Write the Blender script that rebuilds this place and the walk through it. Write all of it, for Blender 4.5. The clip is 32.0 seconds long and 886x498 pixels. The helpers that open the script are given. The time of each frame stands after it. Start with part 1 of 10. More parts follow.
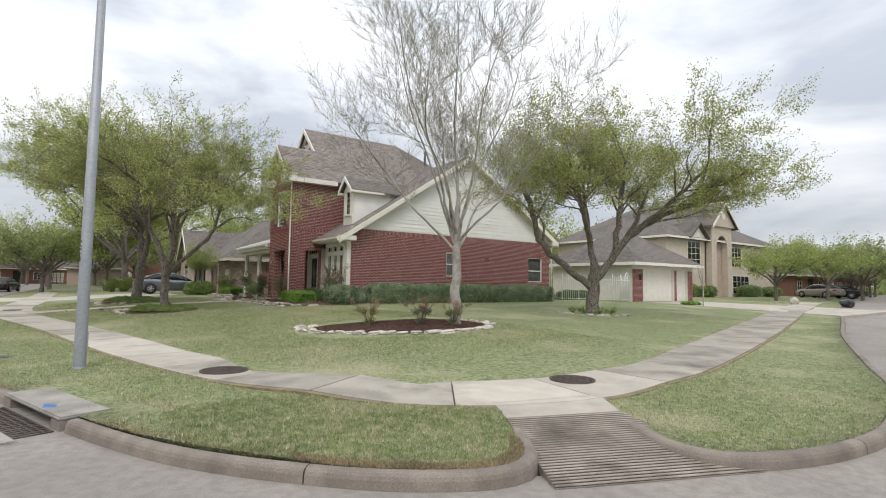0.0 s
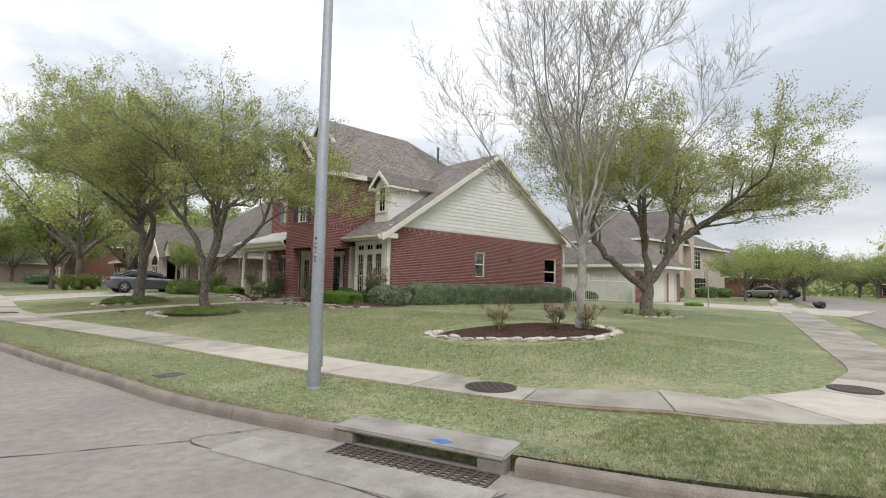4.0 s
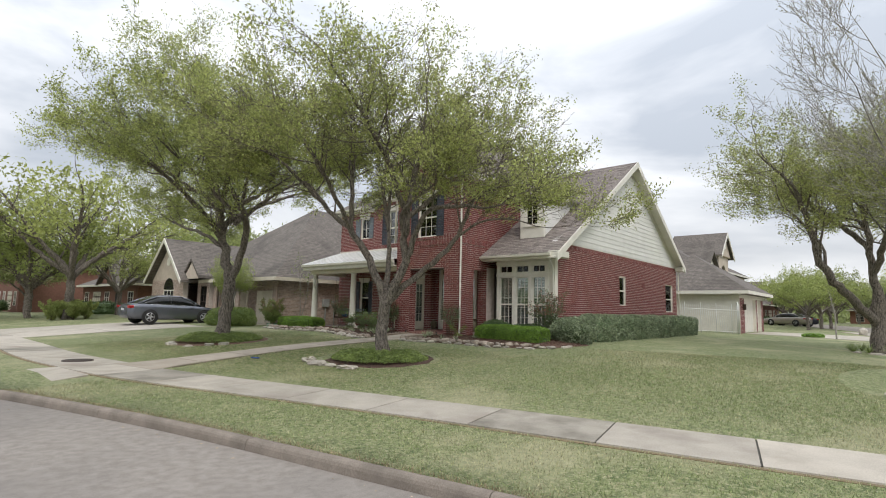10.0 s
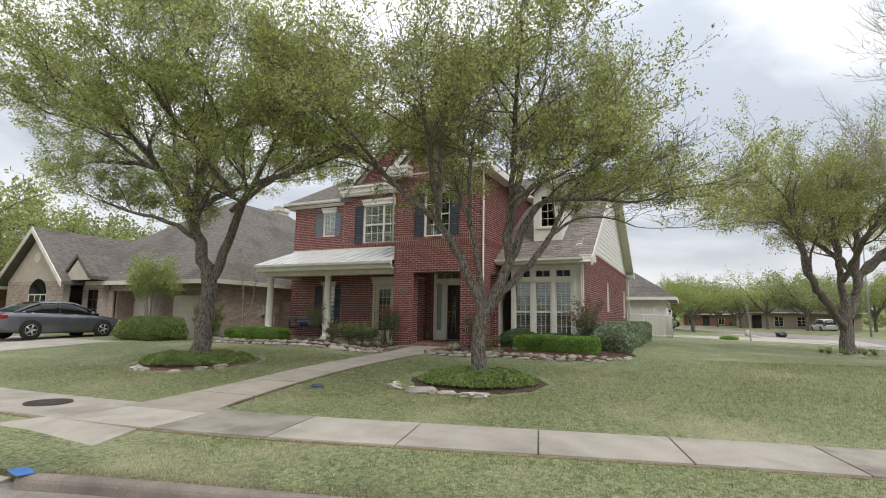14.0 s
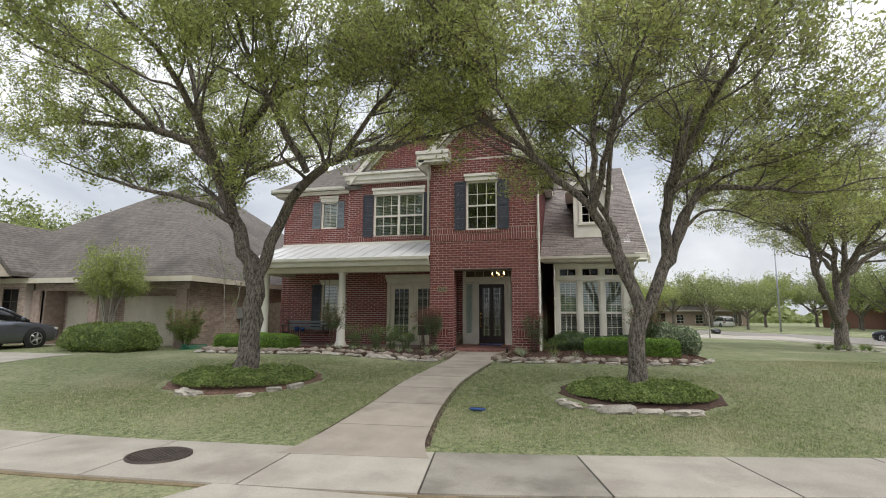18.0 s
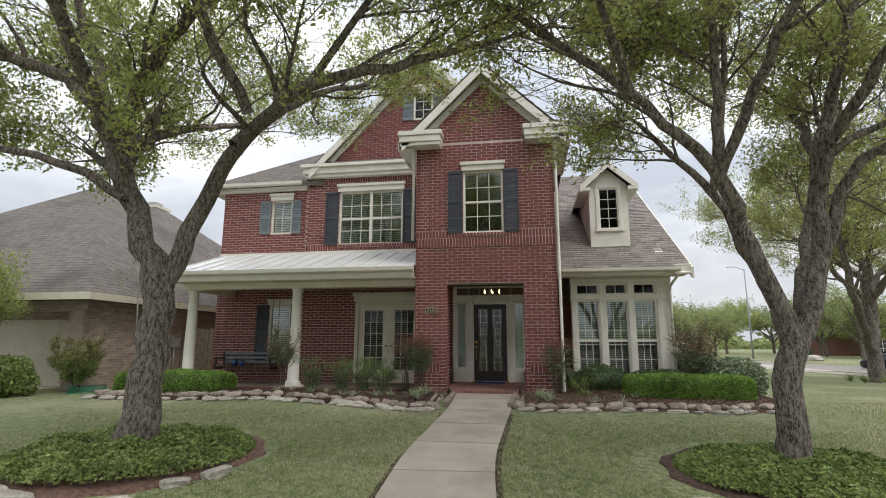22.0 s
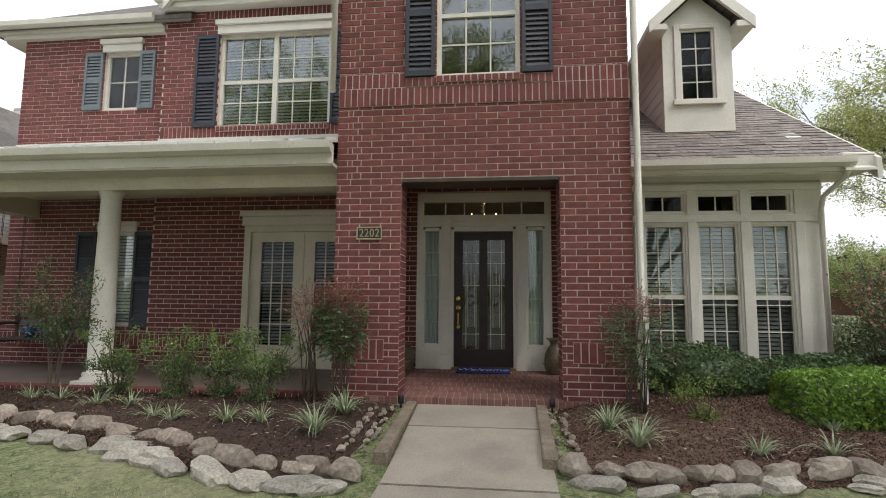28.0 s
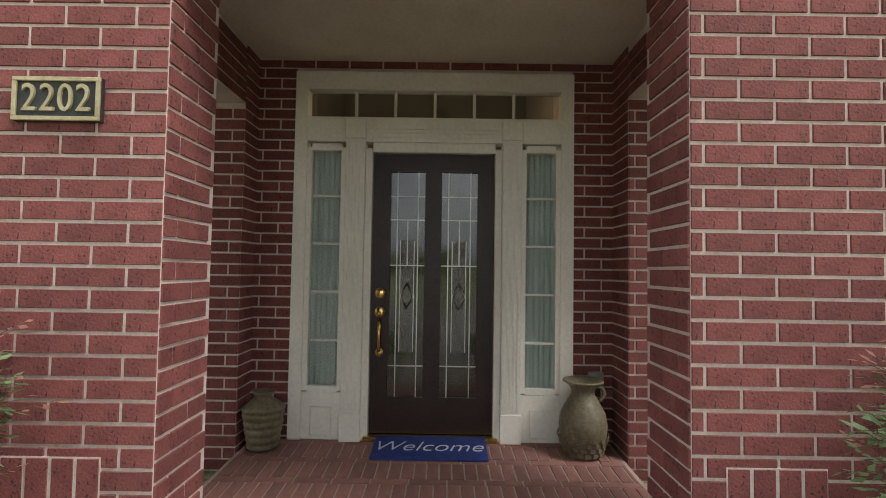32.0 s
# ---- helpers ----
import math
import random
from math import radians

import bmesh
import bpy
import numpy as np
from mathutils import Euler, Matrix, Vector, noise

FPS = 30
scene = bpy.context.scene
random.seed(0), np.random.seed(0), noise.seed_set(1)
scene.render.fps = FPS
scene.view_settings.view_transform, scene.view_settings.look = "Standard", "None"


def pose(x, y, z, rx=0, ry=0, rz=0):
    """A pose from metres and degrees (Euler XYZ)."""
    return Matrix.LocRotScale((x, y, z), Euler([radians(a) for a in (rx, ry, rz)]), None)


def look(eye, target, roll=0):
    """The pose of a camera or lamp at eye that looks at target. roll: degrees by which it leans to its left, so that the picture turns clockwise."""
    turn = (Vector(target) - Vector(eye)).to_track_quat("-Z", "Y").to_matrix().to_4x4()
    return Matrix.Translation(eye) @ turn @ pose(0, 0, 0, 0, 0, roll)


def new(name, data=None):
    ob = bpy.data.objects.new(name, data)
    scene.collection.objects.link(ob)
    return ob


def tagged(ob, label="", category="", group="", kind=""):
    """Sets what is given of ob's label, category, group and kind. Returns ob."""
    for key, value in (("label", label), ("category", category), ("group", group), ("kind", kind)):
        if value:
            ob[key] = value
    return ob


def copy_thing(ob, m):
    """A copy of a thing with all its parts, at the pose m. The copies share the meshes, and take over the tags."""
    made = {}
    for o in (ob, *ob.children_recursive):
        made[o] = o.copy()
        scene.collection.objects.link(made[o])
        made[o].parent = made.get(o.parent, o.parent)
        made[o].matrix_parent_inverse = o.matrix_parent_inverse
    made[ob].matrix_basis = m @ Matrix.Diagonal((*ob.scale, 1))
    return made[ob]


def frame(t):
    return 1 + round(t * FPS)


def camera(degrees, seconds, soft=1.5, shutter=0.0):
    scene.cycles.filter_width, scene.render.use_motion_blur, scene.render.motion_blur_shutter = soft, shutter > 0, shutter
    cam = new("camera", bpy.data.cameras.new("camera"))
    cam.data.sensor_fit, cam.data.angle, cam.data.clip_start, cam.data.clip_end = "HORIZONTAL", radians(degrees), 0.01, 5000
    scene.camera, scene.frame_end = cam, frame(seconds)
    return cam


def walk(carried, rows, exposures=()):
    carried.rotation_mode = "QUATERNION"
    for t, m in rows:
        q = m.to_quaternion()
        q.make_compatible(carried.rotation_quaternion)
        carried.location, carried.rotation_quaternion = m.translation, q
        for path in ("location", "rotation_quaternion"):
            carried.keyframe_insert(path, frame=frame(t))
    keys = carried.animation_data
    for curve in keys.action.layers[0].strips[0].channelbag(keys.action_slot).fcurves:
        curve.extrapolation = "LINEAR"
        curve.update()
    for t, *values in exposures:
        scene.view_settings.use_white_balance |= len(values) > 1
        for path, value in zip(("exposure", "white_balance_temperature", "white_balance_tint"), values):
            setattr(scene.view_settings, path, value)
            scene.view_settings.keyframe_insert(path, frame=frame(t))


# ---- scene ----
cam = camera(81.6, 32.0, 1.0)
METRES, EYE, TILT, LEAN, TURN = 40.5, 1.5, 0.0, 0.0, -35.1
ROWS = [
    (0.0, 0.0, 0.0, 0.0, -0.06, 3.79, -0.88),
    (0.5, -0.0136, -0.0047, 0.0003, -0.77, 3.73, -0.98),
    (1.0, -0.0284, -0.0051, 0.0007, -1.59, 3.69, -1.07),
    (1.5, -0.0443, -0.0033, 0.0008, -2.85, 3.68, -1.14),
    (2.0, -0.0601, 0.0015, 0.0006, -4.1, 3.63, -1.17),
    (2.5, -0.0764, 0.0061, 0.0009, -5.15, 3.61, -1.22),
    (3.0, -0.0929, 0.0134, 0.0005, -5.87, 3.59, -1.26),
    (3.5, -0.1094, 0.0195, 0.0003, -6.9, 3.64, -1.28),
    (5.5, -0.175, 0.0606, 0.0, -10.6, 4.59, -1.19),
    (6.0, -0.1896, 0.072, 0.0002, -11.23, 5.01, -1.16),
    (6.5, -0.2057, 0.0839, 0.0001, -11.33, 5.43, -1.19),
    (7.0, -0.2219, 0.0975, -0.0, -11.32, 5.98, -1.22),
    (7.5, -0.2376, 0.1117, -0.0002, -11.47, 6.14, -1.31),
    (8.0, -0.252, 0.126, 0.0001, -11.81, 6.19, -1.32),
    (8.5, -0.2664, 0.1397, -0.0001, -12.11, 6.28, -1.32),
    (9.0, -0.2814, 0.1536, 0.0005, -12.51, 6.28, -1.34),
    (9.5, -0.296, 0.1667, 0.0006, -13.29, 6.45, -1.31),
    (10.0, -0.3107, 0.1798, 0.0007, -13.85, 6.68, -1.3),
    (10.5, -0.3241, 0.1917, 0.0008, -14.97, 6.88, -1.26),
    (11.0, -0.3384, 0.2035, 0.0012, -16.51, 7.1, -1.24),
    (11.5, -0.3524, 0.2151, 0.0012, -19.03, 7.24, -1.15),
    (12.0, -0.3661, 0.2284, 0.0014, -20.87, 7.37, -1.09),
    (12.5, -0.3788, 0.2411, 0.0009, -22.48, 7.41, -1.11),
    (13.0, -0.3912, 0.2542, 0.0007, -24.62, 7.49, -1.09),
    (13.5, -0.4045, 0.2668, 0.001, -27.13, 7.47, -1.01),
    (14.0, -0.4167, 0.2798, 0.001, -29.55, 7.54, -0.9),
    (14.5, -0.4291, 0.293, 0.0004, -32.03, 7.61, -0.85),
    (16.5, -0.4689, 0.3466, 0.0012, -37.06, 7.63, -0.73),
    (17.0, -0.4762, 0.3588, 0.0014, -38.65, 7.65, -0.56),
    (17.5, -0.4826, 0.3701, 0.0013, -39.82, 7.81, -0.48),
    (18.0, -0.4848, 0.3821, 0.0015, -40.61, 7.68, -0.32),
    (18.5, -0.486, 0.3947, 0.0016, -41.15, 7.67, -0.25),
    (19.0, -0.4843, 0.4068, 0.0016, -42.97, 7.61, -0.14),
    (19.5, -0.4786, 0.4188, 0.0018, -43.61, 7.57, 0.01),
    (20.0, -0.4712, 0.4301, 0.0011, -44.05, 7.93, 0.02),
    (20.5, -0.4631, 0.4394, 0.0008, -44.64, 8.54, 0.07),
    (21.0, -0.4561, 0.4494, 0.0004, -45.08, 9.17, -0.02),
    (21.5, -0.4475, 0.4592, 0.0011, -45.62, 9.95, -0.08),
    (22.0, -0.4398, 0.4679, 0.0032, -45.85, 10.66, -0.09),
    (22.5, -0.4324, 0.4764, 0.0047, -46.17, 10.82, -0.05),
    (23.0, -0.4233, 0.483, 0.0057, -46.21, 11.16, 0.04),
    (23.5, -0.415, 0.4895, 0.0069, -45.98, 11.4, 0.04),
    (24.0, -0.4057, 0.4955, 0.0064, -45.63, 11.59, -0.08),
    (24.5, -0.3962, 0.5023, 0.0064, -44.8, 11.58, -0.06),
    (26.5, -0.3552, 0.5405, 0.0049, -44.69, 10.88, -0.32),
    (27.0, -0.3447, 0.5508, 0.0042, -45.68, 8.4, -0.39),
    (27.5, -0.3332, 0.5606, 0.0036, -47.21, 6.8, -0.41),
    (28.0, -0.3223, 0.571, 0.0043, -48.46, 5.86, -0.45),
    (28.5, -0.3122, 0.5812, 0.0049, -49.56, 5.61, -0.5),
    (29.0, -0.3004, 0.5901, 0.0058, -50.41, 5.2, -0.57),
    (29.5, -0.2891, 0.5985, 0.0064, -51.58, 3.56, -0.72),
    (30.0, -0.2781, 0.6065, 0.0076, -52.85, 2.44, -0.78),
    (30.5, -0.2681, 0.6139, 0.0082, -53.47, 2.33, -0.85),
    (31.0, -0.2594, 0.6209, 0.0088, -54.32, 2.38, -0.84),
    (31.5, -0.2508, 0.6266, 0.0099, -54.59, 2.32, -0.88),
    (32.0, -0.2441, 0.6314, 0.0096, -54.77, 2.38, -0.87),
]
walk(cam, [(t, pose(0, 0, EYE, TILT, LEAN, TURN) @ pose(METRES * x, METRES * y, METRES * z, 90 + pitch, roll, yaw)) for t, x, y, z, yaw, pitch, roll in ROWS],
     exposures=[(0.0, 0.36), (14.0, 0.35), (20.0, 0.40), (24.0, 0.41), (27.0, 0.36), (28.0, 0.62), (28.5, 0.58), (29.0, 0.96), (30.0, 0.84), (31.0, 1.08), (32.0, 1.38)])

# ---- daylight: overcast sky with a broad, weak sun ----
SUN_EL, SUN_AZ = 52.0, 215.0
world = bpy.data.worlds.new("overcast_sky")
scene.world = world
world.use_nodes = True
wn, wl = world.node_tree.nodes, world.node_tree.links
wn.clear()
w_out = wn.new("ShaderNodeOutputWorld")
w_bg = wn.new("ShaderNodeBackground")
w_sky = wn.new("ShaderNodeTexSky")
w_sky.sky_type, w_sky.sun_disc = "NISHITA", False
w_sky.sun_elevation, w_sky.sun_rotation = radians(SUN_EL), radians(SUN_AZ)
w_sky.dust_density, w_sky.air_density = 4.0, 1.0
w_co = wn.new("ShaderNodeTexCoord")
w_map = wn.new("ShaderNodeMapping")
w_map.inputs["Scale"].default_value = (1.1, 1.1, 3.2)
w_map.inputs["Location"].default_value = (0.3, 0.9, 0.0)
w_n1 = wn.new("ShaderNodeTexNoise")
w_n1.inputs["Scale"].default_value, w_n1.inputs["Detail"].default_value, w_n1.inputs["Roughness"].default_value = 1.6, 6.0, 0.52
w_n1.inputs["Distortion"].default_value = 0.4
w_ramp = wn.new("ShaderNodeValToRGB")
w_ramp.color_ramp.elements[0].position, w_ramp.color_ramp.elements[0].color = 0.40, (4.4, 4.75, 5.3, 1)
w_ramp.color_ramp.elements[1].position, w_ramp.color_ramp.elements[1].color = 0.62, (8.2, 8.3, 8.5, 1)
w_mix = wn.new("ShaderNodeMixRGB")
w_mix.inputs["Fac"].default_value = 0.9
w_bg.inputs["Strength"].default_value = 0.1
wl.new(w_co.outputs["Generated"], w_map.inputs["Vector"])
wl.new(w_map.outputs["Vector"], w_n1.inputs["Vector"])
wl.new(w_n1.outputs["Fac"], w_ramp.inputs["Fac"])
wl.new(w_sky.outputs["Color"], w_mix.inputs["Color1"])
wl.new(w_ramp.outputs["Color"], w_mix.inputs["Color2"])
# an overcast sky is brighter overhead than at the horizon
w_sep = wn.new("ShaderNodeSeparateXYZ")
w_up = wn.new("ShaderNodeMapRange")
w_up.inputs["From Min"].default_value, w_up.inputs["From Max"].default_value = 0.1, 0.95
w_up.inputs["To Min"].default_value, w_up.inputs["To Max"].default_value = 0.95, 1.9
w_mul = wn.new("ShaderNodeVectorMath")
w_mul.operation = "SCALE"
wl.new(w_co.outputs["Generated"], w_sep.inputs[0])
wl.new(w_sep.outputs["Z"], w_up.inputs["Value"])
wl.new(w_mix.outputs["Color"], w_mul.inputs[0])
wl.new(w_up.outputs["Result"], w_mul.inputs["Scale"])
wl.new(w_mul.outputs["Vector"], w_bg.inputs["Color"])
wl.new(w_bg.outputs["Background"], w_out.inputs["Surface"])
sun = new("sun", bpy.data.lights.new("sun", "SUN"))
sun.data.energy, sun.data.angle, sun.data.color = 0.9, radians(20), (1.0, 0.97, 0.92)
sun.matrix_world = look((0, 0, 40), (-40 * math.cos(radians(SUN_EL)) * math.sin(radians(SUN_AZ)), -40 * math.cos(radians(SUN_EL)) * math.cos(radians(SUN_AZ)), 40 - 40 * math.sin(radians(SUN_EL))))

# ---- materials ----
def ramp_node(nt, stops):
    r = nt.nodes.new("ShaderNodeValToRGB")
    el = r.color_ramp.elements
    while len(el) > 1:
        el.remove(el[-1])
    el[0].position, el[0].color = stops[0][0], (*stops[0][1], 1)
    for p, c in stops[1:]:
        e = el.new(p)
        e.color = (*c, 1)
    return r


def mat(name, dark, light, scale=8.0, fine=60.0, rough=0.8, bump=0.15, metal=0.0, stain=None, stain_scale=0.7, stain_cut=(0.5, 0.7), vary=0.0, spec=0.5, sheer=0.0, bump_dist=0.01, stretch=1.0, span=(0.36, 0.64), courses=0.0, patch=None):
    """Two scales of noise between two base colours, an optional third for stains, a random shift of value per piece, relief."""
    m = bpy.data.materials.new(name)
    m.use_nodes = True
    nt = m.node_tree
    N, L = nt.nodes, nt.links
    b = N["Principled BSDF"]
    co = N.new("ShaderNodeTexCoord")
    n1, n2 = N.new("ShaderNodeTexNoise"), N.new("ShaderNodeTexNoise")
    for n, s, d in ((n1, scale, 4.0), (n2, fine, 3.0)):
        n.inputs["Scale"].default_value, n.inputs["Detail"].default_value = s, d
        if stretch != 1.0:
            mp = N.new("ShaderNodeMapping")
            mp.inputs["Scale"].default_value = (1, 1, stretch)
            L.new(co.outputs["Object"], mp.inputs["Vector"])
            L.new(mp.outputs["Vector"], n.inputs["Vector"])
        else:
            L.new(co.outputs["Object"], n.inputs["Vector"])
    mx = N.new("ShaderNodeMath")
    mx.operation = "MULTIPLY_ADD"
    mx.inputs[1].default_value, mx.inputs[2].default_value = 0.5, 0.0
    ad = N.new("ShaderNodeMath")
    ad.operation = "MULTIPLY_ADD"
    ad.inputs[1].default_value = 0.5
    L.new(n1.outputs["Fac"], mx.inputs[0])
    L.new(n2.outputs["Fac"], ad.inputs[0])
    L.new(mx.outputs[0], ad.inputs[2])
    r = ramp_node(nt, [(span[0], dark), (span[1], light)])
    L.new(ad.outputs[0], r.inputs["Fac"])
    col = r.outputs["Color"]
    if stain:
        n3 = N.new("ShaderNodeTexNoise")
        n3.inputs["Scale"].default_value, n3.inputs["Detail"].default_value, n3.inputs["Roughness"].default_value = stain_scale, 6.0, 0.6
        L.new(co.outputs["Object"], n3.inputs["Vector"])
        r3 = ramp_node(nt, [(stain_cut[0], (0, 0, 0)), (stain_cut[1], (1, 1, 1))])
        L.new(n3.outputs["Fac"], r3.inputs["Fac"])
        m3 = N.new("ShaderNodeMixRGB")
        m3.inputs["Color2"].default_value = (*stain, 1)
        L.new(r3.outputs["Color"], m3.inputs["Fac"])
        L.new(col, m3.inputs["Color1"])
        col = m3.outputs["Color"]
    if patch:
        # broad uneven patches: colour, size, cut and strength
        n4 = N.new("ShaderNodeTexNoise")
        n4.inputs["Scale"].default_value, n4.inputs["Detail"].default_value, n4.inputs["Roughness"].default_value = patch[1], 5.0, 0.62
        L.new(co.outputs["Object"], n4.inputs["Vector"])
        r4 = ramp_node(nt, [(patch[2], (0, 0, 0)), (patch[3], (patch[4],) * 3)])
        L.new(n4.outputs["Fac"], r4.inputs["Fac"])
        m4 = N.new("ShaderNodeMixRGB")
        m4.inputs["Color2"].default_value = (*patch[0], 1)
        L.new(r4.outputs["Color"], m4.inputs["Fac"])
        L.new(col, m4.inputs["Color1"])
        col = m4.outputs["Color"]
    if courses:
        sx, dv, fc, lt, mc = N.new("ShaderNodeSeparateXYZ"), N.new("ShaderNodeMath"), N.new("ShaderNodeMath"), N.new("ShaderNodeMath"), N.new("ShaderNodeMixRGB")
        dv.operation, fc.operation, lt.operation = "MULTIPLY", "FRACT", "LESS_THAN"
        dv.inputs[1].default_value, lt.inputs[1].default_value = 1.0 / courses, 0.22
        L.new(co.outputs["Object"], sx.inputs[0])
        L.new(sx.outputs["Z"], dv.inputs[0])
        L.new(dv.outputs[0], fc.inputs[0])
        L.new(fc.outputs[0], lt.inputs[0])
        mc.blend_type = "MULTIPLY"
        mc.inputs["Color2"].default_value = (0.62, 0.60, 0.58, 1)
        L.new(lt.outputs[0], mc.inputs["Fac"])
        L.new(col, mc.inputs["Color1"])
        col = mc.outputs["Color"]
    if vary:
        oi, ge = N.new("ShaderNodeObjectInfo"), N.new("ShaderNodeNewGeometry")
        sm = N.new("ShaderNodeMath")
        sm.operation = "ADD"
        fr = N.new("ShaderNodeMath")
        fr.operation = "FRACT"
        L.new(oi.outputs["Random"], sm.inputs[0])
        L.new(ge.outputs["Random Per Island"], sm.inputs[1])
        L.new(sm.outputs[0], fr.inputs[0])
        mr = N.new("ShaderNodeMapRange")
        mr.inputs["To Min"].default_value, mr.inputs["To Max"].default_value = 1.0 - vary, 1.0 + vary
        L.new(fr.outputs[0], mr.inputs["Value"])
        hs = N.new("ShaderNodeHueSaturation")
        L.new(mr.outputs["Result"], hs.inputs["Value"])
        L.new(col, hs.inputs["Color"])
        col = hs.outputs["Color"]
    L.new(col, b.inputs["Base Color"])
    b.inputs["Roughness"].default_value, b.inputs["Metallic"].default_value = rough, metal
    b.inputs["Specular IOR Level"].default_value = spec
    if sheer:
        tr, ms = N.new("ShaderNodeBsdfTranslucent"), N.new("ShaderNodeMixShader")
        ms.inputs["Fac"].default_value = sheer
        L.new(col, tr.inputs["Color"])
        L.new(b.outputs[0], ms.inputs[1])
        L.new(tr.outputs[0], ms.inputs[2])
        L.new(ms.outputs[0], N["Material Output"].inputs["Surface"])
    if bump:
        bp = N.new("ShaderNodeBump")
        bp.inputs["Strength"].default_value, bp.inputs["Distance"].default_value = bump, bump_dist
        L.new(ad.outputs[0], bp.inputs["Height"])
        L.new(bp.outputs["Normal"], b.inputs["Normal"])
    return m


def glass_mat(name, tint, rough=0.02, alpha=0.25, bump=0.0, ior=1.5):
    """A window pane: mirror-like gloss over a clear, faintly tinted body."""
    m = bpy.data.materials.new(name)
    m.use_nodes = True
    nt = m.node_tree
    N, L = nt.nodes, nt.links
    N.remove(N["Principled BSDF"])
    tr, gl, ms, fr = N.new("ShaderNodeBsdfTransparent"), N.new("ShaderNodeBsdfGlossy"), N.new("ShaderNodeMixShader"), N.new("ShaderNodeFresnel")
    tr.inputs["Color"].default_value = (*tint, 1)
    gl.inputs["Roughness"].default_value = rough
    fr.inputs["IOR"].default_value = ior
    mr = N.new("ShaderNodeMath")
    mr.operation = "MULTIPLY_ADD"
    mr.inputs[1].default_value, mr.inputs[2].default_value = 1.0, alpha
    L.new(fr.outputs[0], mr.inputs[0])
    L.new(mr.outputs[0], ms.inputs["Fac"])
    L.new(tr.outputs[0], ms.inputs[1])
    L.new(gl.outputs[0], ms.inputs[2])
    L.new(ms.outputs[0], N["Material Output"].inputs["Surface"])
    if bump:
        vo, bp, co = N.new("ShaderNodeTexVoronoi"), N.new("ShaderNodeBump"), N.new("ShaderNodeTexCoord")
        vo.inputs["Scale"].default_value = 90
        bp.inputs["Strength"].default_value, bp.inputs["Distance"].default_value = bump, 0.004
        L.new(co.outputs["Object"], vo.inputs["Vector"])
        L.new(vo.outputs["Distance"], bp.inputs["Height"])
        L.new(bp.outputs["Normal"], gl.inputs["Normal"])
    return m


def glow_mat(name, colour, strength):
    m = bpy.data.materials.new(name)
    m.use_nodes = True
    b = m.node_tree.nodes["Principled BSDF"]
    b.inputs["Base Color"].default_value = (*colour, 1)
    b.inputs["Emission Color"].default_value = (*colour, 1)
    b.inputs["Emission Strength"].default_value = strength
    return m


